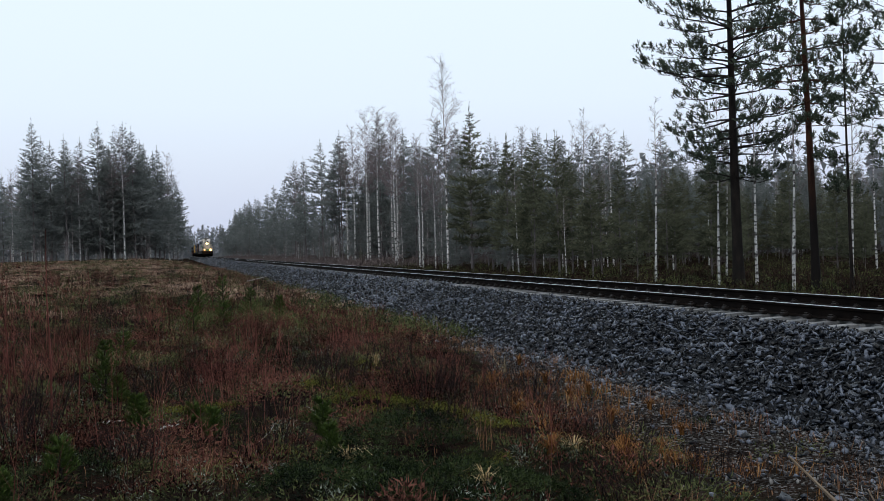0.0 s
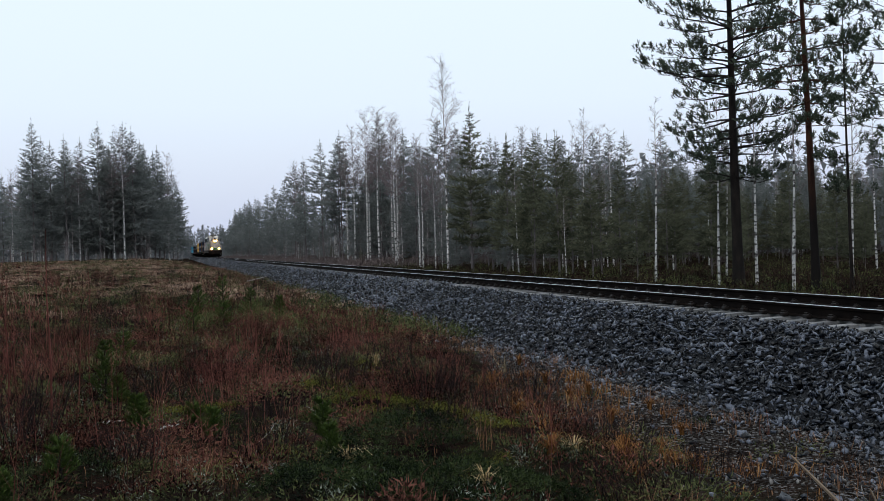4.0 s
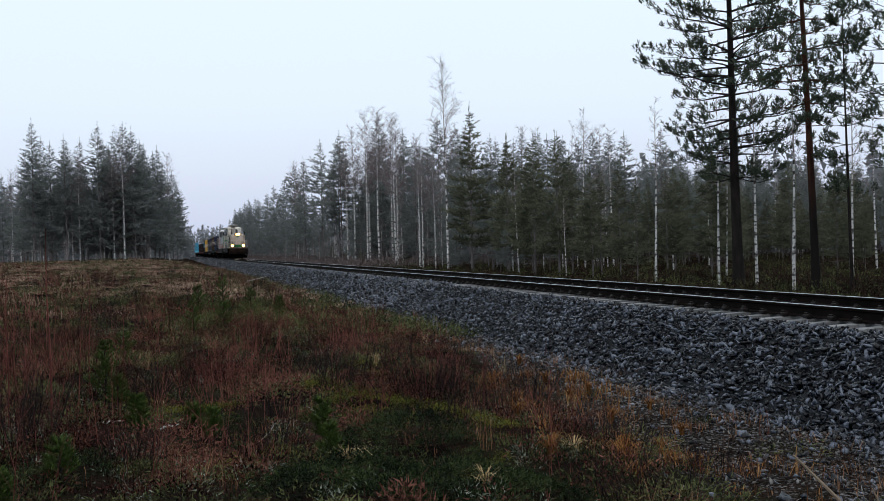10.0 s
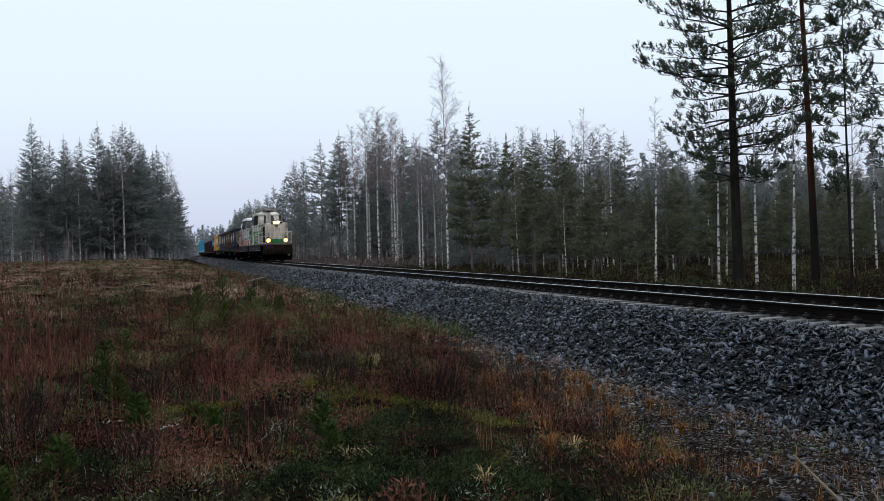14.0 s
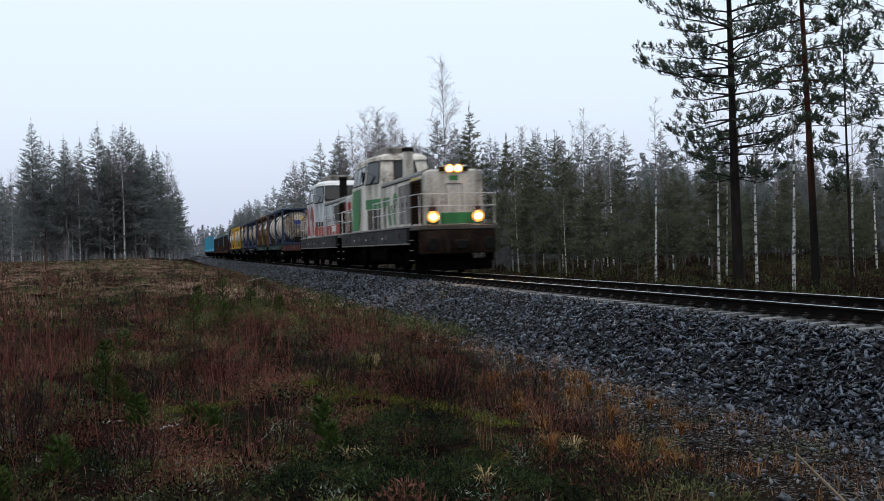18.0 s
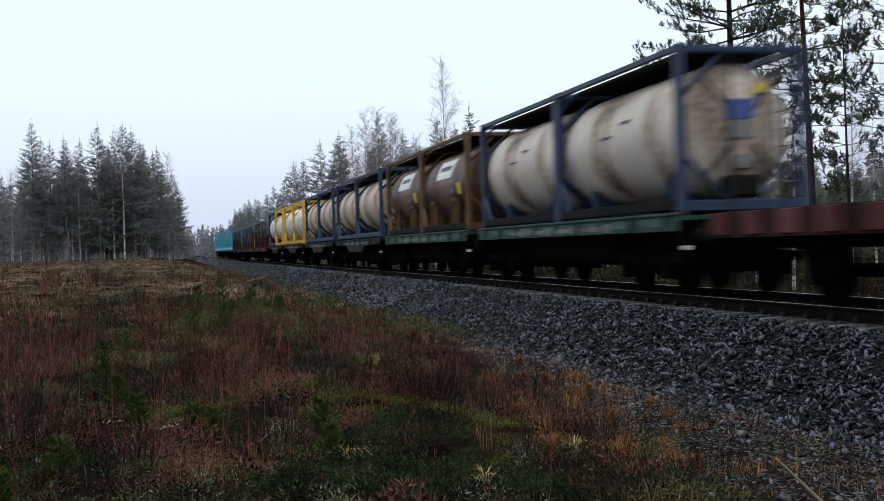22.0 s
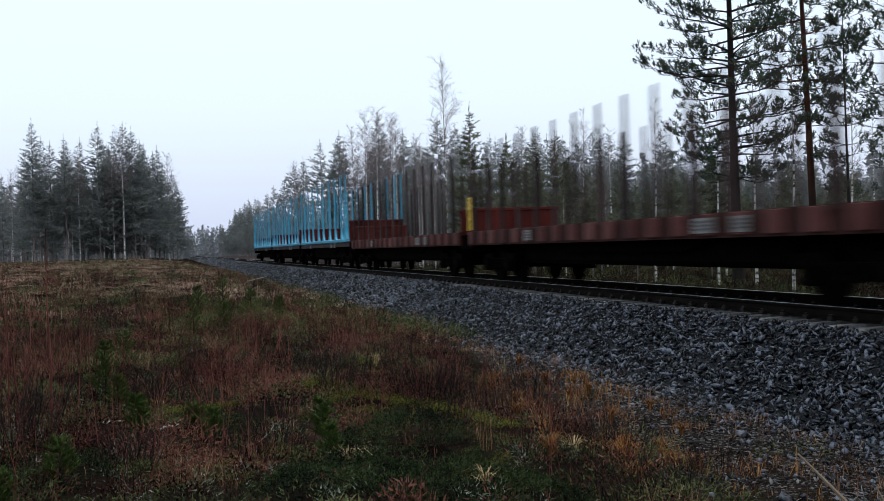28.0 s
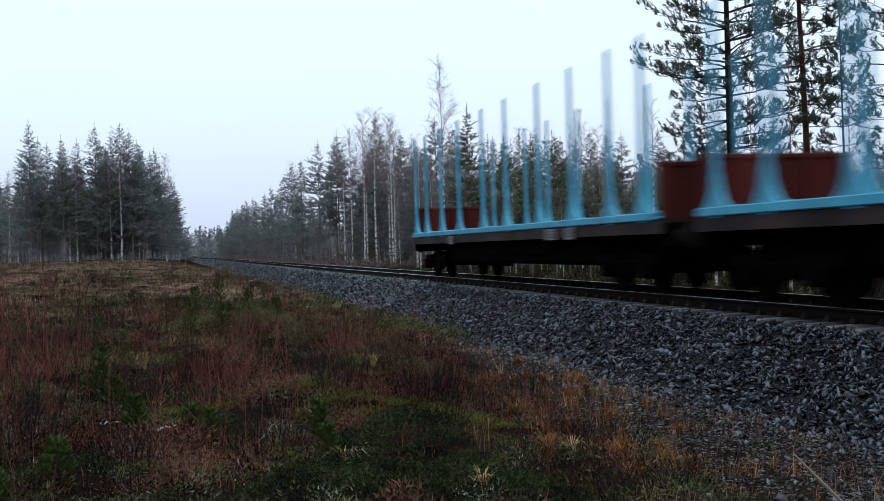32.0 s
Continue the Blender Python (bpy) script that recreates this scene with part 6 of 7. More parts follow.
def build_train():
    couple(green_locomotive(), 0.0)
    couple(red_locomotive(), 17.45)
    first = stake_wagon(13.5, even(13.5, 8), RUSTDARK, WAGONGREY, RUSTDARK, "short rust-red timber wagon with thin grey stakes", 2.4, 13, False, None, 0.03, 1.62, (2.2, 10.5))
    couple(first, 34.6)
    pitch, start = 13.74, 48.1
    grey = container_wagon(pitch, WAGONGREY, "dark grey container wagon with deep centre sills", True)
    teal = container_wagon(pitch, TEAL, "faded teal flat container wagon", False)
    cream_marks = [(0.55, 0.25, 0.35, 0.28, PLATEYELLOW, "placard"), (1.0, 0.22, 0.5, 0.05, MARKINK, "marking"), (1.5, 0.3, 0.32, 0.3, PLATERED, "placard")]
    white_marks = [(0.9, 0.2, 0.4, 0.08, PLATERED, "marking"), (2.3, 0.15, 0.32, 0.28, PLATEYELLOW, "placard"), (3.0, 0.12, 0.3, 0.24, PLATEYELLOW, "placard"), (3.6, 0.45, 0.5, 0.1, PLATERED, "marking")]
    brown_marks = [(2.0, 0.45, 2.0, 0.55, PLATE, "sign_panel"), (2.3, 0.46, 1.4, 0.14, MARKINK, "marking"), (0.9, -0.15, 0.45, 0.3, PLATEYELLOW, "placard"), (1.8, -0.2, 0.9, 0.12, EDGE, "marking")]
    plain_marks = [(2.2, 0.3, 0.5, 0.05, MARKINK, "marking"), (3.0, 0.1, 0.6, 0.05, MARKINK, "marking")]
    cream_a = tank_container(NAVY, CREAM, "stained cream tank container in a navy frame", plain_marks, foot=SOOT)
    brown = tank_container(OCHRE, TANKBROWN, "rusty brown tank container with a white panel", brown_marks, gusset=0.55, collars=True, foot=SOOT)
    cream_b = tank_container(NAVY, TANKTAN, "tan-stained cream tank container with placards in a navy frame", cream_marks, gusset=0.45)
    yellow = tank_container(YELLOW, TANKWHITE, "white tank container in a yellow frame", white_marks, gusset=0.7)
    cream_c = tank_container(NAVY, TANKWHITE, "off-white tank container in a dark blue frame", [(2.0, 0.2, 0.4, 0.2, PLATEYELLOW, "placard")])
    used = set()

    def take(ob):
        if ob in used:
            return copy_wheels(ob)
        used.add(ob)
        return ob

    def copy_wheels(ob):
        c = copy_thing(ob, Matrix.Identity(4))
        for o in c.children_recursive:
            if o.name.startswith("wheelset"):
                WHEELSETS.append((o, o.location.y, o.location.z))
        return c

    loads = [(teal, cream_a, cream_a), (teal, brown, brown), (grey, cream_b, cream_b), (grey, cream_b, cream_b), (grey, yellow, yellow), (grey, yellow, cream_c)]
    for i, (wagon, a, b) in enumerate(loads):
        at = start + pitch * i
        couple(take(wagon), at)
        couple(take(a), at + 0.79, 1.43)
        couple(take(b), at + 0.79 + 6.1, 1.43)
    red = stake_wagon(20.85, even(20.85, 15), RUST, MAUVE, RUST, "long rust-red timber wagon with bare stakes", 2.3, 20, False, wide=0.06, wall=1.97)
    red_b = stake_wagon(20.85, even(20.85, 15), RUST, MAUVE, RUST, "long rust-red timber wagon with bare stakes", 2.3, 20, False, None, wide=0.06, wall=1.97)
    short = stake_wagon(15.2, even(15.2, 11), RUST, MAUVE, RUST, "rust-red timber wagon with bare stakes", 2.3, 15, False, wide=0.06)
    couple(short, 130.5)
    blue = stake_wagon(20.85, (1.22, 2.72, 4.77, 6.87, 9.37, 11.47, 13.97, 16.07, 18.12, 19.62), MAUVE, CYAN, RUST, "timber wagon with empty bright blue stakes", 3.25, 0, True, None, wall=2.28)
    at = 145.7
    for i, w in enumerate((red, red_b, blue, blue, blue)):
        couple(take(w), at)
        at += 20.85 if i < 2 else 21.1


build_train()

# speed in metres a second at certain times; the train gathers way, eases, and speeds up again
TIMES = (0, 8, 14, 19, 23, 26, 29, 32)
SPEEDS = (13.585, 14.795, 16.154, 17.473, 16.696, 17.505, 18.869, 19.936)


def travelled(t):
    """Metres that the train has gone at t seconds, counted from 19 s."""
    def total(u):
        out = 0.0
        for a, b, va, vb in zip(TIMES, TIMES[1:], SPEEDS, SPEEDS[1:]):
            if u <= a:
                break
            e = min(u, b)
            ve = va + (vb - va) * (e - a) / (b - a)
            out += (va + ve) / 2 * (e - a)
        return out
    return total(t) - total(19)


def motions():
    times = [i * 0.5 for i in range(65)]
    for ob, behind, z in RIDERS:
        walk(ob, [(t, pose(TRACK_X, 19.801 + behind - travelled(t), z)) for t in times])
    steps = [i / 30 for i in range(961)]
    way = [travelled(t) - travelled(0) for t in steps]
    # wheelsets of one size and place in the bogie roll alike, so they share one set of keys
    first = {}
    for w, a, r in WHEELSETS:
        kind = (round(a, 3), round(r, 3))
        if kind not in first:
            walk(w, [(t, pose(0, a, r, math.degrees(s / r))) for t, s in zip(steps, way)])
            first[kind] = w
        else:
            w.rotation_mode = "QUATERNION"
            keys = w.animation_data_create()
            keys.action = first[kind].animation_data.action
            keys.action_slot = first[kind].animation_data.action_slot
    sway = ((0, 0.0), (3, 0.2), (6, -0.1), (9, 0.1), (11, 0.35), (13, 0.3), (16, 0.2), (19, 0.55), (21, -0.3), (23, -0.85), (25, -0.1), (28, 0.55), (30, 0.3), (32, 0.5))
    walk(STALK, [(t, pose(*STALK_FOOT, 0, 0.9 * a, 0)) for t, a in sway])
# ---- undergrowth of the meadow ----
MOUNDS = ((1.72, 8.6, 0.62, 0.26, DARKLEAF, "dark green crowberry mound"), (1.9, 7.35, 0.6, 0.12, DARKLEAF, "dark green crowberry mound"), (2.35, 7.0, 0.5, 0.10, DARKLEAF, "dark green crowberry mound"),
          (1.15, 7.7, 0.5, 0.10, DARKLEAF, "dark green crowberry mound"), (2.15, 10.9, 0.75, 0.13, YELLOWMOSS, "yellow-green moss hummock"), (2.45, 9.5, 0.5, 0.10, YELLOWMOSS, "yellow-green moss hummock"), (1.7, 12.2, 0.5, 0.10, YELLOWMOSS, "yellow-green moss hummock"), (0.55, 8.9, 0.4, 0.08, YELLOWMOSS, "yellow-green moss hummock"),
          (0.75, 7.1, 0.5, 0.10, DARKLEAF, "dark green crowberry mound"), (1.45, 6.75, 0.5, 0.10, DARKLEAF, "dark green crowberry mound"), (2.25, 8.0, 0.28, 0.04, YELLOWMOSS, "yellow-green moss hummock"), (-0.75, 8.3, 0.35, 0.08, DARKLEAF, "dark green crowberry mound"), (0.2, 11.2, 0.5, 0.09, YELLOWMOSS, "yellow-green moss hummock"),
          (0.55, 10.2, 0.3, 0.05, DARKLEAF, "dark green crowberry mound"), (2.4, 14.3, 0.5, 0.06, YELLOWMOSS, "yellow-green moss hummock"), (-0.55, 12.6, 0.4, 0.05, YELLOWMOSS, "yellow-green moss hummock"),
          (1.1, 25.5, 1.1, 0.25, MOSS, "green willow scrub mound"), (2.0, 30.0, 1.3, 0.25, MOSS, "green willow scrub mound"), (0.2, 34.0, 1.4, 0.2, MOSS, "green willow scrub mound"),
          (2.75, 13.6, 0.5, 0.05, DARKLEAF, "dark green crowberry mound"))


def meadow_points(rng, n, y0, y1, power, keep):
    """Points on the meadow, denser near by, where keep(x, y) allows."""
    y = y0 + (y1 - y0) * rng.uniform(size=n) ** power
    xl, xr = -0.20 * y - 1.0, np.full(n, TRACK_X - FOOT - 0.15)
    x = xl + (xr - xl) * rng.uniform(size=n)
    k = rng.uniform(size=n) < keep(x, y)
    for mx, my, r, h, mat, label in MOUNDS:
        k &= ((x - mx) ** 2 + ((y - my) / 1.3) ** 2 > (0.85 * r) ** 2) | (rng.uniform(size=n) < 0.08) | (my > 20)
    x, y = x[k], y[k]
    return np.stack([x, y, ground_z(x, y)], -1)


def patches(x, y, seed, scale):
    """A slow random field between 0 and 1."""
    r = np.random.default_rng(seed)
    out = np.zeros_like(x)
    for i in range(7):
        a, b, c = r.normal(size=2) / scale * (1 + 0.5 * i), r.uniform(0, 6.28), r.uniform(0.6, 1)
        out = out + c * np.sin(a[0] * x * 3 + a[1] * y * 2 + b)
    return 1 / (1 + np.exp(-1.7 * out))


def blades(name, roots, per, length, lean, width, mat, seed, label, spread=0.035, cat="undergrowth"):
    """Tufts of bent blades, three triangles each, from numpy; heights swell and sink over the meadow."""
    rng = np.random.default_rng(seed)
    n = len(roots) * per
    p = np.repeat(roots, per, 0) + rng.normal(size=(n, 3)) * np.array([spread, spread, 0.0])
    swell = 0.35 + 1.1 * patches(roots[:, 0], roots[:, 1], seed + 50, 1.2)
    size = np.repeat(rng.uniform(0.5, 1.15, len(roots)) * swell, per) * rng.uniform(0.4, 1.1, n) * length
    a = rng.uniform(0, 6.283, n)
    out = np.stack([np.cos(a), np.sin(a), np.zeros(n)], -1)
    sd = np.stack([-np.sin(a), np.cos(a), np.zeros(n)], -1) * width * rng.uniform(0.6, 1.2, n)[:, None]
    ln = np.abs(rng.normal(size=n)) * lean
    mid = p + out * (ln * size * 0.35)[:, None] + np.array([0, 0, 1]) * (size * 0.62)[:, None]
    tip = p + out * (ln * size * 1.1)[:, None] + np.array([0, 0, 1]) * (size * (1 - 0.35 * np.minimum(ln, 1.6)))[:, None]
    p = p - np.array([0, 0, 0.03])
    v = np.stack([p - sd, p + sd, mid + sd * 0.7, mid - sd * 0.7, tip], 1).reshape(-1, 3)
    k = 5 * np.arange(n)[:, None]
    f = np.concatenate([k + np.array([0, 1, 2]), k + np.array([0, 2, 3]), k + np.array([3, 2, 4])])
    return tagged(new(name, stuff_mesh(name, v, f, mat)), label, cat, kind="stuff")


def cushions(name, roots, per, size, radius, height, mat, seed, label):
    """Rounded cushions of small leaves with dark gaps between them."""
    rng = np.random.default_rng(seed)
    n = len(roots) * per
    s = np.repeat(rng.uniform(0.45, 1.25, len(roots)), per)
    u = rng.normal(size=(n, 3))
    u[:, 2] = np.abs(u[:, 2])
    u /= np.linalg.norm(u, axis=1, keepdims=True)
    p = np.repeat(roots, per, 0) + u * (rng.uniform(0.55, 1.08, n) * s)[:, None] * np.array([radius, radius, height]) - np.array([0, 0, 0.02])
    w = u * np.array([1, 1, 0.7]) + rng.normal(size=(n, 3)) * 0.55 + np.array([0, 0, 0.25])
    w /= np.linalg.norm(w, axis=1, keepdims=True)
    sd = np.cross(w, rng.normal(size=(n, 3)))
    sd /= np.linalg.norm(sd, axis=1, keepdims=True)
    ln = (size * rng.uniform(1.5, 4.2, n))[:, None]
    wd = (size * rng.uniform(0.22, 0.55, n))[:, None]
    v = np.stack([p - sd * wd, p + sd * wd, p + w * ln], 1).reshape(-1, 3)
    return tagged(new(name, stuff_mesh(name, v, np.arange(len(v)).reshape(-1, 3), mat)), label, "undergrowth", kind="stuff")


def shoots(name, roots, length, width, mat, seed, label, twigs=5, lean=0.14):
    """Upright leafless shoots with side twigs."""
    rng = np.random.default_rng(seed)
    n = len(roots)
    h = length * rng.uniform(0.35, 1.15, n)
    a = rng.uniform(0, 6.283, n)
    tilt = rng.normal(size=(n, 2)) * lean
    top = roots + np.stack([tilt[:, 0] * h, tilt[:, 1] * h, h], -1)
    quads = []

    def strip(p, q, w0, w1):
        for turn in (0.0, 1.57):
            sd = np.stack([np.cos(a + turn), np.sin(a + turn), np.zeros(n)], -1)
            quads.append(np.stack([p - sd * w0, p + sd * w0, q + sd * w1, q - sd * w1], 1))
    strip(roots - np.array([0, 0, 0.03]), top, width, width * 0.3)
    for _ in range(twigs):
        t = rng.uniform(0.25, 0.95, n)[:, None]
        b = roots + (top - roots) * t
        d = np.stack([rng.normal(size=n) * 0.5, rng.normal(size=n) * 0.5, rng.uniform(0.4, 1.2, n)], -1) * (h * 0.3)[:, None]
        sd = np.stack([np.cos(a), np.sin(a), np.zeros(n)], -1) * width * 0.45
        quads.append(np.stack([b - sd, b + sd, b + d + sd * 0.3, b + d - sd * 0.3], 1))
    v = np.concatenate(quads).reshape(-1, 3)
    return tagged(new(name, stuff_mesh(name, v, np.arange(len(v)).reshape(-1, 4), mat)), label, "undergrowth", kind="stuff")


def undergrowth():
    R = np.random.default_rng
    side = lambda x: TRACK_X - x
    dry = lambda x, y: patches(x, y, 3, 3.0)
    red = lambda x, y: patches(x, y, 4, 2.6) * (1 - 0.95 * np.exp(-((x - 1.7) / 1.5) ** 2 - ((y - 7.3) / 1.7) ** 2))
    grn = lambda x, y: np.clip(patches(x, y, 5, 2.2) + 0.55 * np.exp(-((x - 2.1) / 1.3) ** 2 - ((y - 7.6) / 1.7) ** 2) + 0.5 * np.exp(-((x - 1.6) / 1.0) ** 2 - ((y - 10.6) / 1.2) ** 2), 0, 1)
    
    def verge(x, y):
        """0 on the gravel beside the ballast, 1 on the heath; the gravel is widest near the camera."""
        s0 = 3.9 + 1.35 * (1 - smooth01(13, 25, y)) + 0.5 * np.exp(-(y - 6) / 3)
        return smooth01(0, 1, (side(x) - s0) / 1.1)

    meadow = lambda x, y: 0.04 + 0.96 * verge(x, y)
    # near carpet
    cushions("heather_cushions", meadow_points(R(1), 3700, 4.4, 34, 1.4, lambda x, y: (0.35 + 0.65 * red(x, y)) * verge(x, y)), 70, 0.015, 0.20, 0.16, HEATHER, 21, "dark brown heather cushions")
    cushions("green_cushions", meadow_points(R(5), 4000, 4.4, 30, 1.35, lambda x, y: grn(x, y) ** 1.5 * meadow(x, y)), 90, 0.013, 0.20, 0.12, MOSS, 25, "low green lingonberry and moss cushions")
    cushions("grey_leaves", meadow_points(R(7), 1900, 4.6, 24, 1.3, lambda x, y: np.clip(grn(y, x) ** 3 + 0.35 * (x < 0.2) * (y < 10.5), 0, 1) * verge(x, y)), 40, 0.010, 0.13, 0.2, GREYLEAF, 27, "pale grey-green leaves of bog shrubs")
    blades("heather", meadow_points(R(11), 4600, 4.6, 30, 1.35, lambda x, y: (0.08 + 0.92 * red(x, y) ** 2) * meadow(x, y)), 8, 0.24, 0.9, 0.0028, HEATHER, 31, "dead brown stalks among heather", 0.06)
    blades("dry_grass", meadow_points(R(2), 5200, 4.6, 30, 1.35, lambda x, y: (0.03 + 0.9 * dry(x, y) ** 3) * meadow(x, y)), 10, 0.2, 1.1, 0.0026, STRAW, 22, "rust-brown withered grass tufts")
    shoots("red_shoots", meadow_points(R(8), 9000, 5.5, 34, 1.2, lambda x, y: red(x, y) ** 5 * verge(x, y)), 0.4, 0.003, REDTWIG, 28, "red-brown leafless shoots in thickets")
    blades("pale_grass", meadow_points(R(10), 60, 7.5, 26, 1.2, lambda x, y: 0.8 * dry(x, y)), 12, 0.28, 1.1, 0.003, PALEGRASS, 30, "pale straw-coloured grass tufts")
    # mounds of crowberry and moss, each with its own place
    for i, (x, y, r, h, mat, label) in enumerate(MOUNDS):
        q = R(200 + i)
        n = int(60 * r * r / 0.25)
        a, d = q.uniform(0, 6.283, n), r * np.sqrt(q.uniform(size=n))
        px, py = x + d * np.cos(a), y + 1.3 * d * np.sin(a)
        hump = h * (1 - (d / r) ** 2) * q.uniform(0.7, 1.1, n)
        low = mat is YELLOWMOSS
        cushions("moss_mound" if low else "crowberry_mound", np.stack([px, py, ground_z(px, py) + hump], -1), 60 if low else 85, 0.007 if low else 0.010, 0.13, 0.05 if low else 0.09, mat, 230 + i, label)
    # larger mats and low shrubs that break the carpet up
    cushions("crowberry_mats", meadow_points(R(18), 240, 5.0, 26, 1.2, lambda x, y: (0.2 + 0.8 * grn(x, y)) * verge(x, y)), 420, 0.016, 0.42, 0.2, MOSS, 39, "dark green crowberry mats")
    cushions("heather_shrubs", meadow_points(R(19), 260, 5.5, 30, 1.2, lambda x, y: (0.2 + 0.8 * red(x, y)) * verge(x, y)), 380, 0.016, 0.34, 0.34, HEATHER, 40, "taller brown heather shrubs")
    shoots("red_shoots", meadow_points(R(20), 1700, 7, 30, 1.2, lambda x, y: patches(x, y, 77, 1.4) ** 5 * verge(x, y)), 0.75, 0.0035, REDTWIG, 41, "dense red-brown shoots in clumps", 9)
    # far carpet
    blades("dry_grass", meadow_points(R(3), 26000, 24, 135, 1.1, lambda x, y: (0.25 + 0.75 * dry(x / 4, y / 6) ** 1.5) * (0.04 + 0.96 * smooth01(24, 50, y))), 10, 0.17, 1.8, 0.0105, FARSTRAW, 23, "withered grass over the far meadow, paled with painted haze", 0.12)
    blades("heather", meadow_points(R(4), 1800, 26, 135, 1.3, lambda x, y: 0.1 + 0.9 * red(x / 4, y / 6) ** 2), 8, 0.32, 0.7, 0.011, HEATHER, 24, "dark heather over the far meadow", 0.12)
    cushions("green_cushions", meadow_points(R(6), 4200, 22, 125, 1.25, lambda x, y: grn(x / 3, y / 5) ** 1.5), 45, 0.035, 0.45, 0.28, MOSS, 26, "low green scrub on the far meadow")
    cushions("heather_cushions", meadow_points(R(13), 900, 28, 125, 1.3, lambda x, y: red(x / 3, y / 5)), 45, 0.035, 0.45, 0.32, HEATHER, 32, "dark heather scrub on the far meadow")
    shoots("red_shoots", meadow_points(R(9), 2600, 34, 125, 1.2, lambda x, y: red(x / 3, y / 4) ** 3 * verge(x, y)), 0.5, 0.009, REDTWIG, 29, "red-brown thickets on the far meadow")
    # tall thin shoots where the meadow is wettest
    wet = R(14)
    t = np.stack([wet.uniform(-3.6, -0.4, 50), wet.uniform(10, 30, 50)], -1)
    t[:, 0] -= 0.13 * (t[:, 1] - 9)
    roots = np.stack([t[:, 0], t[:, 1], ground_z(t[:, 0], t[:, 1])], -1)
    shoots("red_shoots", roots, 1.5, 0.006, REDTWIG, 33, "tall thin red-brown birch shoots", 9, 0.05)

    # the verge between gravel and heath: short tufts
    y = 6 + 30 * R(15).uniform(size=650) ** 1.2
    x = TRACK_X - FOOT + 0.1 - (0.9 + 1.9 * (1 - smooth01(12, 25, y))) * R(16).uniform(size=650) ** 0.7
    blades("dry_grass", np.stack([x, y, ground_z(x, y)], -1), 12, 0.13, 1.1, 0.0026, STRAW, 34, "orange-brown tufts on the gravel verge", 0.05)

    # rust-coloured grass where gravel meets heath
    q = R(60)
    y = 6.2 + 9 * q.uniform(size=420)
    x = 2.7 + 0.13 * (y - 6) + 1.7 * q.uniform(size=420)
    k = patches(x, y, 88, 0.8) > 0.76
    blades("dry_grass", np.stack([x, y, ground_z(x, y)], -1)[k], 16, 0.2, 1.2, 0.003, ORANGE, 61, "rust-orange grass between gravel and heath", 0.07)

    # floor of the wood beyond the line
    r = R(17)
    n = 6500
    y = 18 + 80 * r.uniform(size=n) ** 1.1
    x = TRACK_X + 4.0 + 40 * r.uniform(size=n) ** 1.5
    roots = np.stack([x, y, ground_z(x, y)], -1)
    blades("dry_grass", roots[:3500], 8, 0.42, 0.9, 0.008, BRUSHFLOOR, 35, "withered grass on the wood floor", 0.15)
    cushions("heather_cushions", roots[3500:], 36, 0.04, 0.5, 0.32, BRUSHFLOOR, 36, "brown brushwood on the wood floor")
    cushions("green_cushions", roots[:1400] + np.array([0.4, 0.3, 0]), 45, 0.04, 0.5, 0.45, MOSS, 38, "green bilberry brush on the wood floor")
    shoots("red_shoots", roots[2000:3200], 1.1, 0.006, BRUSHFLOOR, 37, "bare brushwood shoots beyond the track", 6)
    # Distant brush gets a paler grey-brown than the near floor, imitating haze.
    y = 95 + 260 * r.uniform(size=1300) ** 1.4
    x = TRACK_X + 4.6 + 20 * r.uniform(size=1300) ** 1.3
    cushions("heather_cushions", np.stack([x, y, ground_z(x, y)], -1), 40, 0.11, 1.0, 0.9, DEADTWIG, 43, "brushwood far along the wood, paled with painted haze")


undergrowth()
# ---- single plants and bits of the meadow ----
def pine_sapling(x, y, h, seed, wide=0.36):
    rng = random.Random(seed)
    root = new("pine_sapling")
    g = Geo()
    g.tube([(0, 0, -0.05), (0.01, 0, h * 0.5), (0, 0.01, h)], [0.014, 0.01, 0.004], 6)
    part("stem", g, PINE_BARK, root)
    c = Geo()
    for i in range(int(6 + h * 7)):
        t = 0.12 + 0.85 * i / (6 + h * 7)
        for _ in range(5):
            a = rng.uniform(0, 6.283)
            ln = 1.25 * wide * h * (1.05 - t) * rng.uniform(0.6, 1.1) + 0.03
            d = Vector((math.cos(a), math.sin(a), 0.75)).normalized()
            for s in (0.3, 0.48, 0.66, 0.84, 1.0):
                p = Vector((0, 0, h * t)) + d * ln * s
                for _ in range(9):
                    w = (d + Vector((rng.uniform(-1, 1), rng.uniform(-1, 1), rng.uniform(-0.6, 1)))).normalized() * rng.uniform(0.035, 0.065)
                    sd = w.cross(Vector((0.3, 0.5, 0.8))).normalized() * 0.0045
                    c.add([p - sd, p + sd, p + w], [(0, 1, 2)])
    tagged(part("foliage", c, SAPLING, root, "fresh green needles"), kind="stuff")
    root.location = (x, y, stand(x, y))
    return tagged(root, "small bright green pine sapling in the heath", "sapling", "pine saplings on the meadow")


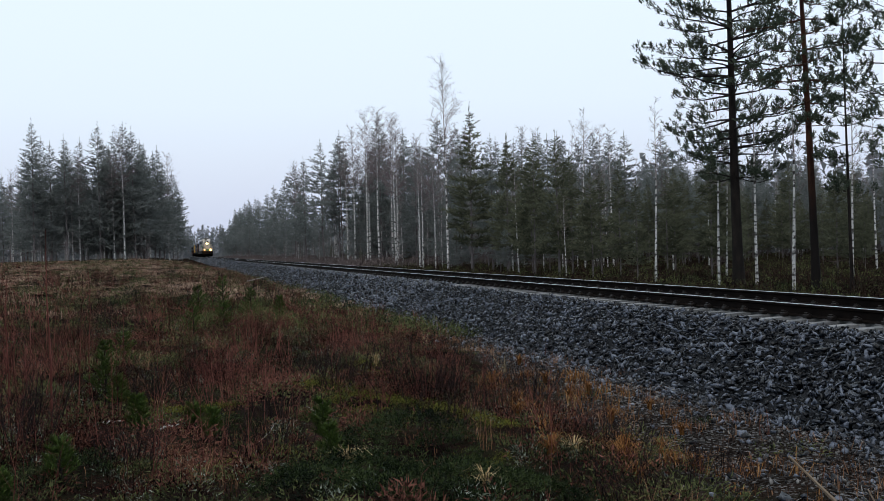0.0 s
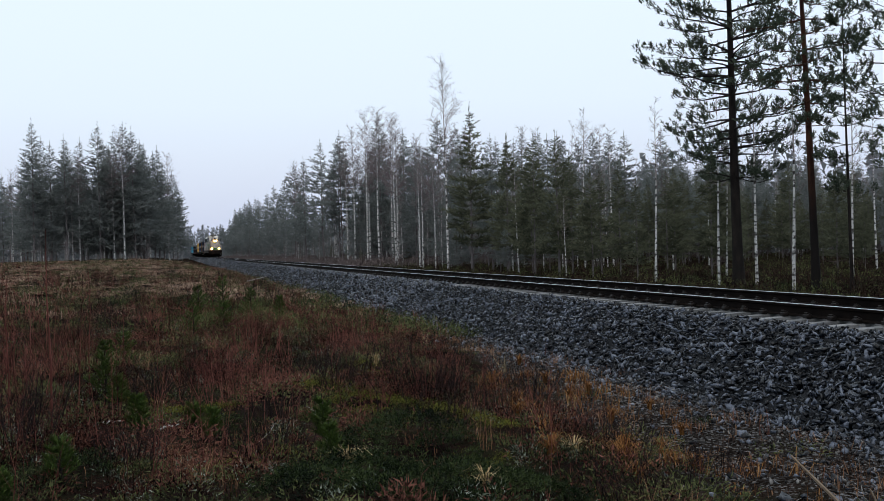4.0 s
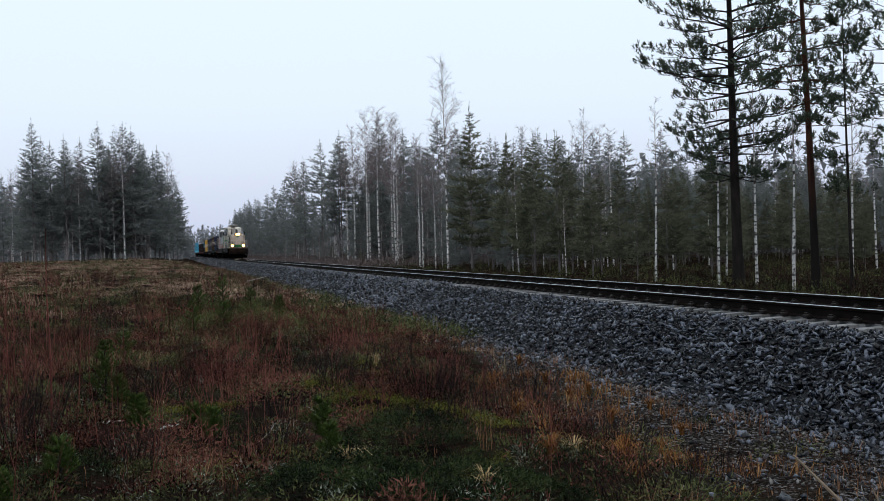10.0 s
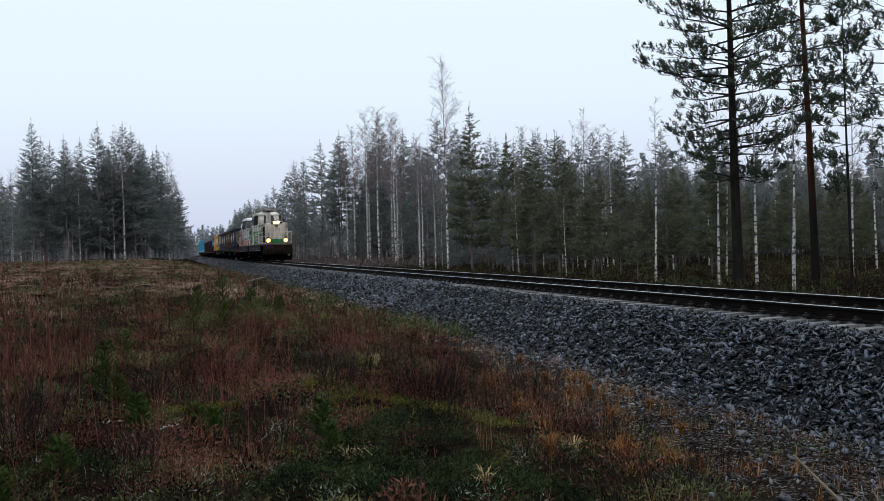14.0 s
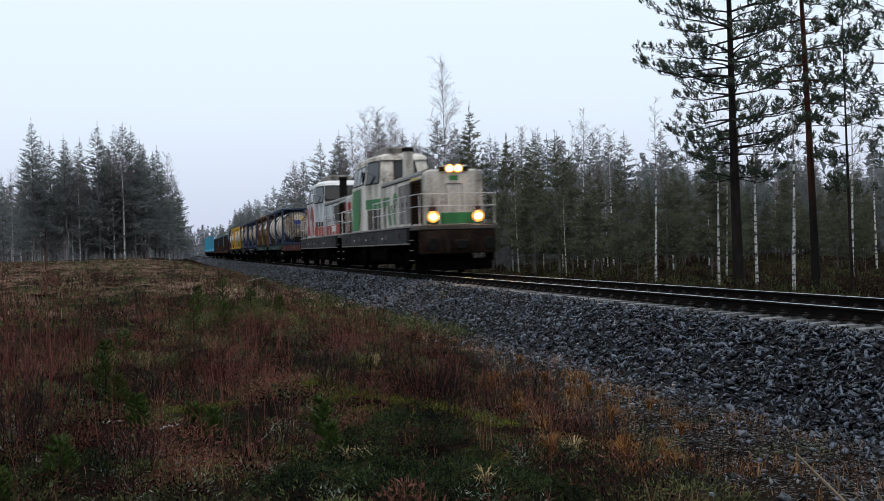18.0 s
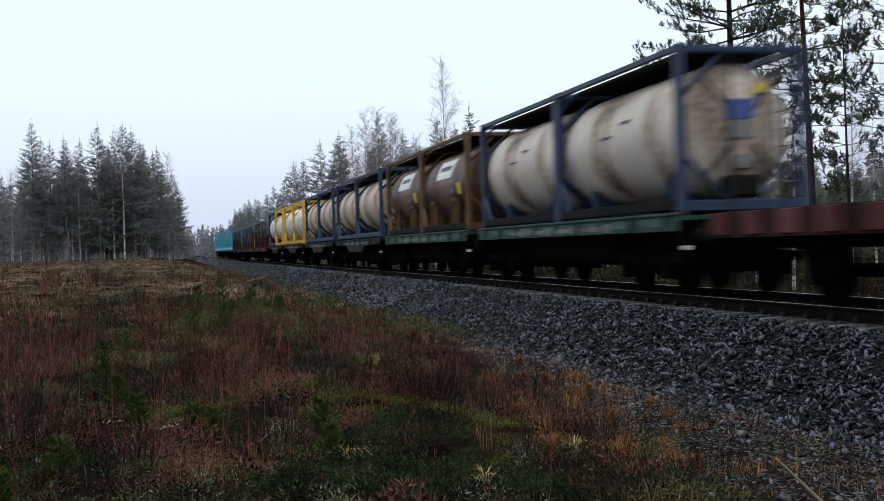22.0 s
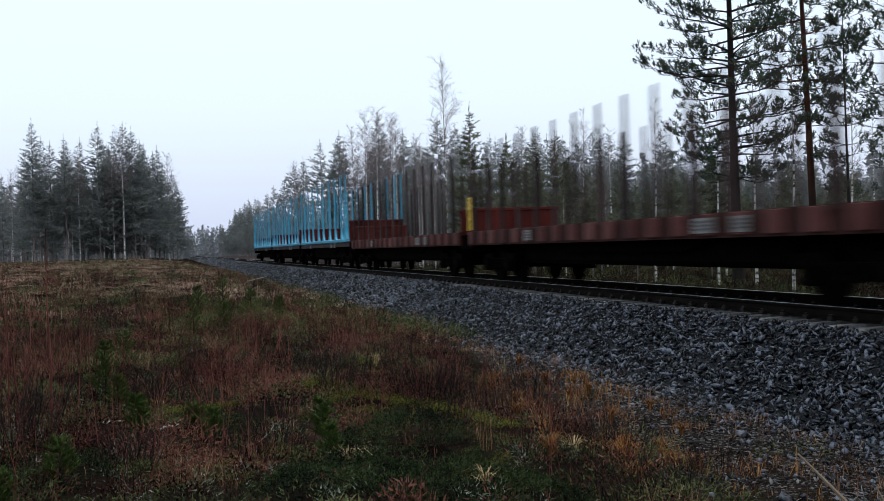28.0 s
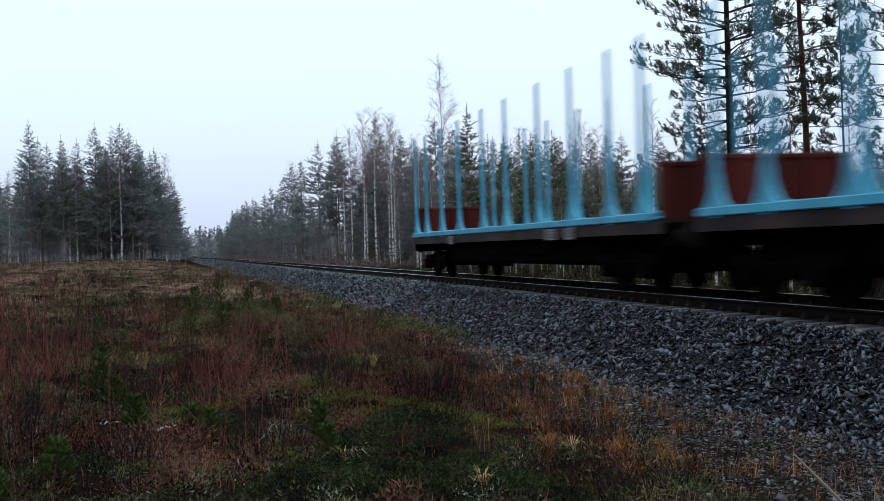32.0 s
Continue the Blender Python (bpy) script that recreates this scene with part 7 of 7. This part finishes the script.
def thicket(x, y, h, n, seed, mat, label, spread=0.3, w=0.004):
    rng = random.Random(seed)
    root = new("shrub")
    g = Geo()
    for _ in range(n):
        a = rng.uniform(0, 6.283)
        r = spread * rng.random() ** 0.7
        b = Vector((r * math.cos(a), r * math.sin(a), -0.03))
        hh = h * rng.uniform(0.55, 1.1)
        lean = Vector((math.cos(a) * 0.3 + rng.uniform(-0.2, 0.2), math.sin(a) * 0.3 + rng.uniform(-0.2, 0.2), 1))
        pts = [b, b + lean * hh * 0.5 + Vector((rng.uniform(-0.03, 0.03), 0, 0)), b + lean * hh]
        g.tube(pts, [w, w * 0.7, w * 0.25], 4, False)
        for _ in range(7):
            s = rng.uniform(0.25, 1)
            q = along(pts, min(0.999, s))
            e = q + Vector((rng.uniform(-1, 1), rng.uniform(-1, 1), rng.uniform(0.4, 1.4))) * hh * 0.16
            g.tube([q, e], [w * 0.5, w * 0.2], 3, False)
            for _ in range(2):
                e2 = q.lerp(e, rng.random())
                dv = Vector((rng.uniform(-1, 1), rng.uniform(-1, 1), rng.uniform(0, 1))) * hh * 0.07
                g.tube([e2, e2 + dv], [w * 0.3, w * 0.12], 3, False)
    tagged(part("brushwood", g, mat, root), kind="stuff")
    root.location = (x, y, stand(x, y))
    return tagged(root, label, "shrub", "leafless shrubs on the meadow")


def tuft(x, y, h, n, seed, mat, label):
    rng = random.Random(seed)
    root = new("grass_tuft")
    g = Geo()
    for _ in range(n):
        a = rng.uniform(0, 6.283)
        o = Vector((math.cos(a), math.sin(a), 0))
        ln = h * rng.uniform(0.6, 1.15)
        k = rng.uniform(0.3, 1.2)
        sd = Vector((-o.y, o.x, 0)) * 0.0035
        pts = [o * 0.02, o * ln * 0.25 * k + Vector((0, 0, ln * 0.55)), o * ln * 0.6 * k + Vector((0, 0, ln * (0.85 - 0.1 * k))), o * ln * 0.95 * k + Vector((0, 0, ln * (0.92 - 0.35 * k)))]
        v = []
        for i, p in enumerate(pts):
            f = (1, 0.9, 0.6, 0.1)[i]
            v += [p - sd * f, p + sd * f]
        g.add(v, [(0, 1, 3, 2), (2, 3, 5, 4), (4, 5, 7, 6)])
    tagged(part("tussock", g, mat, root), kind="stuff")
    root.location = (x, y, stand(x, y))
    return tagged(root, label, "grass", "grass tufts on the meadow")


def scattered_shrubs():
    """Leafless shrubs all over the meadow, copies of five grown ones."""
    rng = random.Random(77)
    kinds = []
    for i, (h, n, spread, mat, label) in enumerate(((0.55, 34, 0.34, DARKTWIG, "dark brown leafless shrub on the meadow"), (0.7, 40, 0.42, DARKTWIG, "tall dark leafless shrub on the meadow"),
                                                    (0.5, 40, 0.36, REDTWIG, "leafless red-brown shrub on the meadow"), (0.62, 46, 0.45, HEATHER, "bushy brown heather shrub on the meadow"),
                                                    (0.42, 44, 0.3, HEATHER, "low brown heather shrub on the meadow"))):
        kinds.append(thicket(-3.4 + 0.5 * i, 15.0 + 1.1 * i, h, n, 500 + i, mat, label, spread, 0.0042))
    for i in range(70):
        y = 11.5 + 50 * rng.random() ** 1.4
        x = -0.2 * y - 0.6 + (6.0 - 1.35 * (1 - min(1, max(0, (y - 13) / 12))) + 0.2 * y + 0.6 - 1.6) * rng.random()
        s = rng.uniform(0.5, 0.9) + 0.008 * y
        k = rng.choice(kinds)
        copy_thing(k, Matrix.LocRotScale((x, y, stand(x, y)), Euler((0, 0, rng.uniform(0, 6.28))), (s, s, s)))


def meadow_things():
    scattered_shrubs()
    for i, (x, y, h, w) in enumerate(SAPLINGS):
        pine_sapling(x, y, h, 300 + i, w)
    for i, (x, y, h, n, s) in enumerate(RED_SHRUBS):
        thicket(x, y, h, n, 340 + i, REDTWIG, "leafless red-brown shrub on the meadow", s)
    for i, (x, y, h, n, s) in enumerate(BROWN_SHRUBS):
        thicket(x, y, h, 2 * n, 380 + i, DARKTWIG, "dark brown leafless shrub on the meadow", s)
    for i, (x, y, h) in enumerate(TUFTS):
        tuft(x, y, h, 34 if i < 4 else 80, 420 + i, PALEGRASS if i < 4 else ORANGE, "straw-yellow grass tuft in dark heath" if i < 4 else "rust-orange grass tuft by the gravel")


SAPLINGS = ((-0.75, 12.7, 0.72, 0.3), (-0.62, 12.5, 0.4, 0.3), (1.2, 9.4, 0.42, 0.22), (1.12, 8.4, 0.36, 0.25), (-0.78, 7.9, 0.34, 0.34), (-0.72, 16.6, 0.55, 0.42), (0.35, 21.5, 0.75, 0.3), (0.95, 22.2, 0.7, 0.3),
            (-1.1, 7.4, 0.3, 0.34), (-0.33, 9.8, 0.42, 0.24), (0.15, 10.4, 0.24, 0.3), (2.4, 26.0, 0.6, 0.35), (1.15, 27.0, 1.2, 0.3), (1.7, 25.5, 0.9, 0.3), (0.6, 28.0, 0.8, 0.35), (0.3, 9.7, 0.3, 0.25))
RED_SHRUBS = ((2.75, 12.4, 0.62, 30, 0.5), (3.1, 12.9, 0.5, 22, 0.4), (2.65, 19.0, 0.6, 30, 0.6), (0.62, 12.0, 0.45, 26, 0.5), (0.5, 13.2, 0.5, 30, 0.6), (2.0, 11.0, 0.34, 20, 0.3),
              (-1.6, 13.0, 0.7, 24, 0.5), (-2.2, 14.4, 0.8, 26, 0.6), (-1.9, 11.0, 0.6, 20, 0.5), (1.2, 17.0, 0.55, 28, 0.6), (3.6, 22.0, 0.6, 28, 0.6), (0.4, 9.0, 0.34, 24, 0.35))
BROWN_SHRUBS = ((2.75, 12.2, 0.7, 26, 0.4), (3.05, 12.7, 0.6, 22, 0.4), (3.45, 8.3, 0.4, 10, 0.2), (2.9, 6.9, 0.36, 10, 0.2), (3.3, 7.1, 0.3, 8, 0.2), (0.75, 9.0, 0.4, 16, 0.3), (-1.25, 9.2, 0.6, 18, 0.35), (1.75, 12.2, 0.45, 18, 0.35), (3.3, 17.5, 0.5, 20, 0.5),(2.15, 9.3, 0.32, 22, 0.3), (3.2, 10.8, 0.34, 20, 0.3), (3.6, 8.9, 0.28, 22, 0.25), (2.9, 7.6, 0.22, 16, 0.2), (-0.35, 8.6, 0.3, 20, 0.3), (0.9, 10.6, 0.3, 22, 0.3),
                (4.1, 12.6, 0.36, 18, 0.3), (3.95, 7.7, 0.3, 14, 0.2), (-1.3, 9.6, 0.45, 20, 0.3), (1.7, 13.6, 0.4, 24, 0.4))
TUFTS = ((1.16, 7.7, 0.2), (1.95, 7.0, 0.2), (2.6, 14.6, 0.22), (3.05, 8.3, 0.2), (3.5, 8.4, 0.24), (3.65, 8.7, 0.22), (4.3, 10.6, 0.2), (4.6, 12.0, 0.18), (4.9, 14.4, 0.2), (4.2, 9.2, 0.16),
         (5.2, 16.5, 0.2), (4.75, 9.9, 0.14), (3.9, 13.5, 0.24), (3.2, 7.4, 0.2), (3.9, 7.9, 0.18), (3.3, 10.6, 0.22), (3.6, 11.6, 0.24),
         (4.3, 11.8, 0.22), (2.75, 8.0, 0.24), (3.35, 8.0, 0.26), (5.0, 11.2, 0.14))
meadow_things()

BARK_BIT = material("pale_lichen_bark", [(0.25, 0.25, 0.24), (0.45, 0.45, 0.44)], 0.6, scale=12, fine=60, bump=0.3, depth=0.004)


def dead_twig(x, y, pts, r, label, mat):
    root = new("dead_branch")
    g = Geo()
    g.tube(pts, [r * (1 - 0.7 * i / (len(pts) - 1)) for i in range(len(pts))], 6)
    part("stem", g, mat, root)
    rng = random.Random(int(x * 100) + int(y * 10))
    for i in (1, 2) if mat is not BARK_BIT else ():
        t = Geo()
        p = Vector(pts[i])
        a = rng.uniform(0, 6.28)
        k = rng.uniform(0.5, 1.0) * Vector(pts[-1]).length * 0.2
        t.tube([p, p + Vector((math.cos(a), math.sin(a), 1.2)) * k * 0.5, p + Vector((math.cos(a) * 0.8, math.sin(a) * 0.8, 2.2)) * k * 0.5], [r * 0.4, r * 0.25, r * 0.1], 4)
        part("twig", t, mat, root)
    root.location = (x, y, stand(x, y))
    return tagged(root, label, "branch")


dead_twig(1.66, 9.7, [(-0.1, 0, 0.02), (0.02, 0, 0.08), (0.08, 0.02, 0.2), (0.07, 0.02, 0.36), (-0.02, 0, 0.5)], 0.009, "bent dark dead branch standing in moss", DARKTWIG)
dead_twig(-1.03, 9.9, [(0, 0, -0.03), (0.01, 0, 0.6), (-0.01, 0.01, 1.2), (0.0, 0, 1.75)], 0.012, "tall thin red-brown birch stem", REDTWIG)
dead_twig(-1.5, 10.8, [(0, 0, -0.03), (0.02, 0, 0.5), (0.0, 0.01, 1.0), (0.03, 0, 1.4)], 0.009, "tall thin red-brown birch stem", REDTWIG)
dead_twig(-0.95, 13.2, [(0, 0, -0.03), (0.0, 0, 0.5), (0.03, 0.01, 1.0), (0.02, 0, 1.5)], 0.008, "thin red-brown birch stem", REDTWIG)
dead_twig(0.72, 9.3, [(-0.09, 0, 0.05), (-0.03, 0.02, 0.1), (0.03, 0, 0.15), (0.07, 0, 0.22)], 0.006, "pale lichen-covered branch in heather", BARK_BIT)
dead_twig(-0.08, 10.2, [(-0.07, 0, 0.03), (0.0, 0.01, 0.06), (0.05, 0, 0.05), (0.1, 0, 0.07)], 0.012, "pale lichen-covered branch in heather", BARK_BIT)
dead_twig(-0.58, 10.5, [(-0.08, 0, 0.03), (0.0, 0.01, 0.04), (0.05, 0, 0.05), (0.1, 0, 0.04)], 0.018, "pale weathered piece of wood on moss", BARK_BIT)
dead_twig(4.3, 60.0, [(-0.5, 0, 0.3), (-0.1, 0.02, 0.36), (0.3, 0, 0.45), (0.6, 0, 0.52)], 0.03, "pale fallen birch branch on the meadow", BARK_BIT)


def swaying_stalk():
    """A dry grass stalk close to the camera, which nods in the wind."""
    root = new("grass_stalk")
    base = Vector((0.76, 1.0, stand(0.76, 1.0)))
    g = Geo()
    pts = [base, (0.755, 1.0, 0.2), (0.73, 1.01, 0.56), (0.687, 1.015, 0.671), (0.659, 1.022, 0.703), (0.615, 1.033, 0.75)]
    g.tube([Vector(p) - base for p in pts], [0.003, 0.003, 0.0028, 0.0026, 0.0022, 0.0012], 6)
    part("stem", g, DRYSTALK, root, smooth=True)
    s = Geo()
    s.tube([Vector(p) - base for p in ((0.73, 1.01, 0.56), (0.715, 1.01, 0.67), (0.694, 1.014, 0.713))], [0.002, 0.0018, 0.0008], 5)
    part("leaf", s, DRYSTALK, root, smooth=True)
    root.location = base
    return base, tagged(root, "dry straw-coloured grass stalk close by", "grass")


STALK_FOOT, STALK = swaying_stalk()


motions()
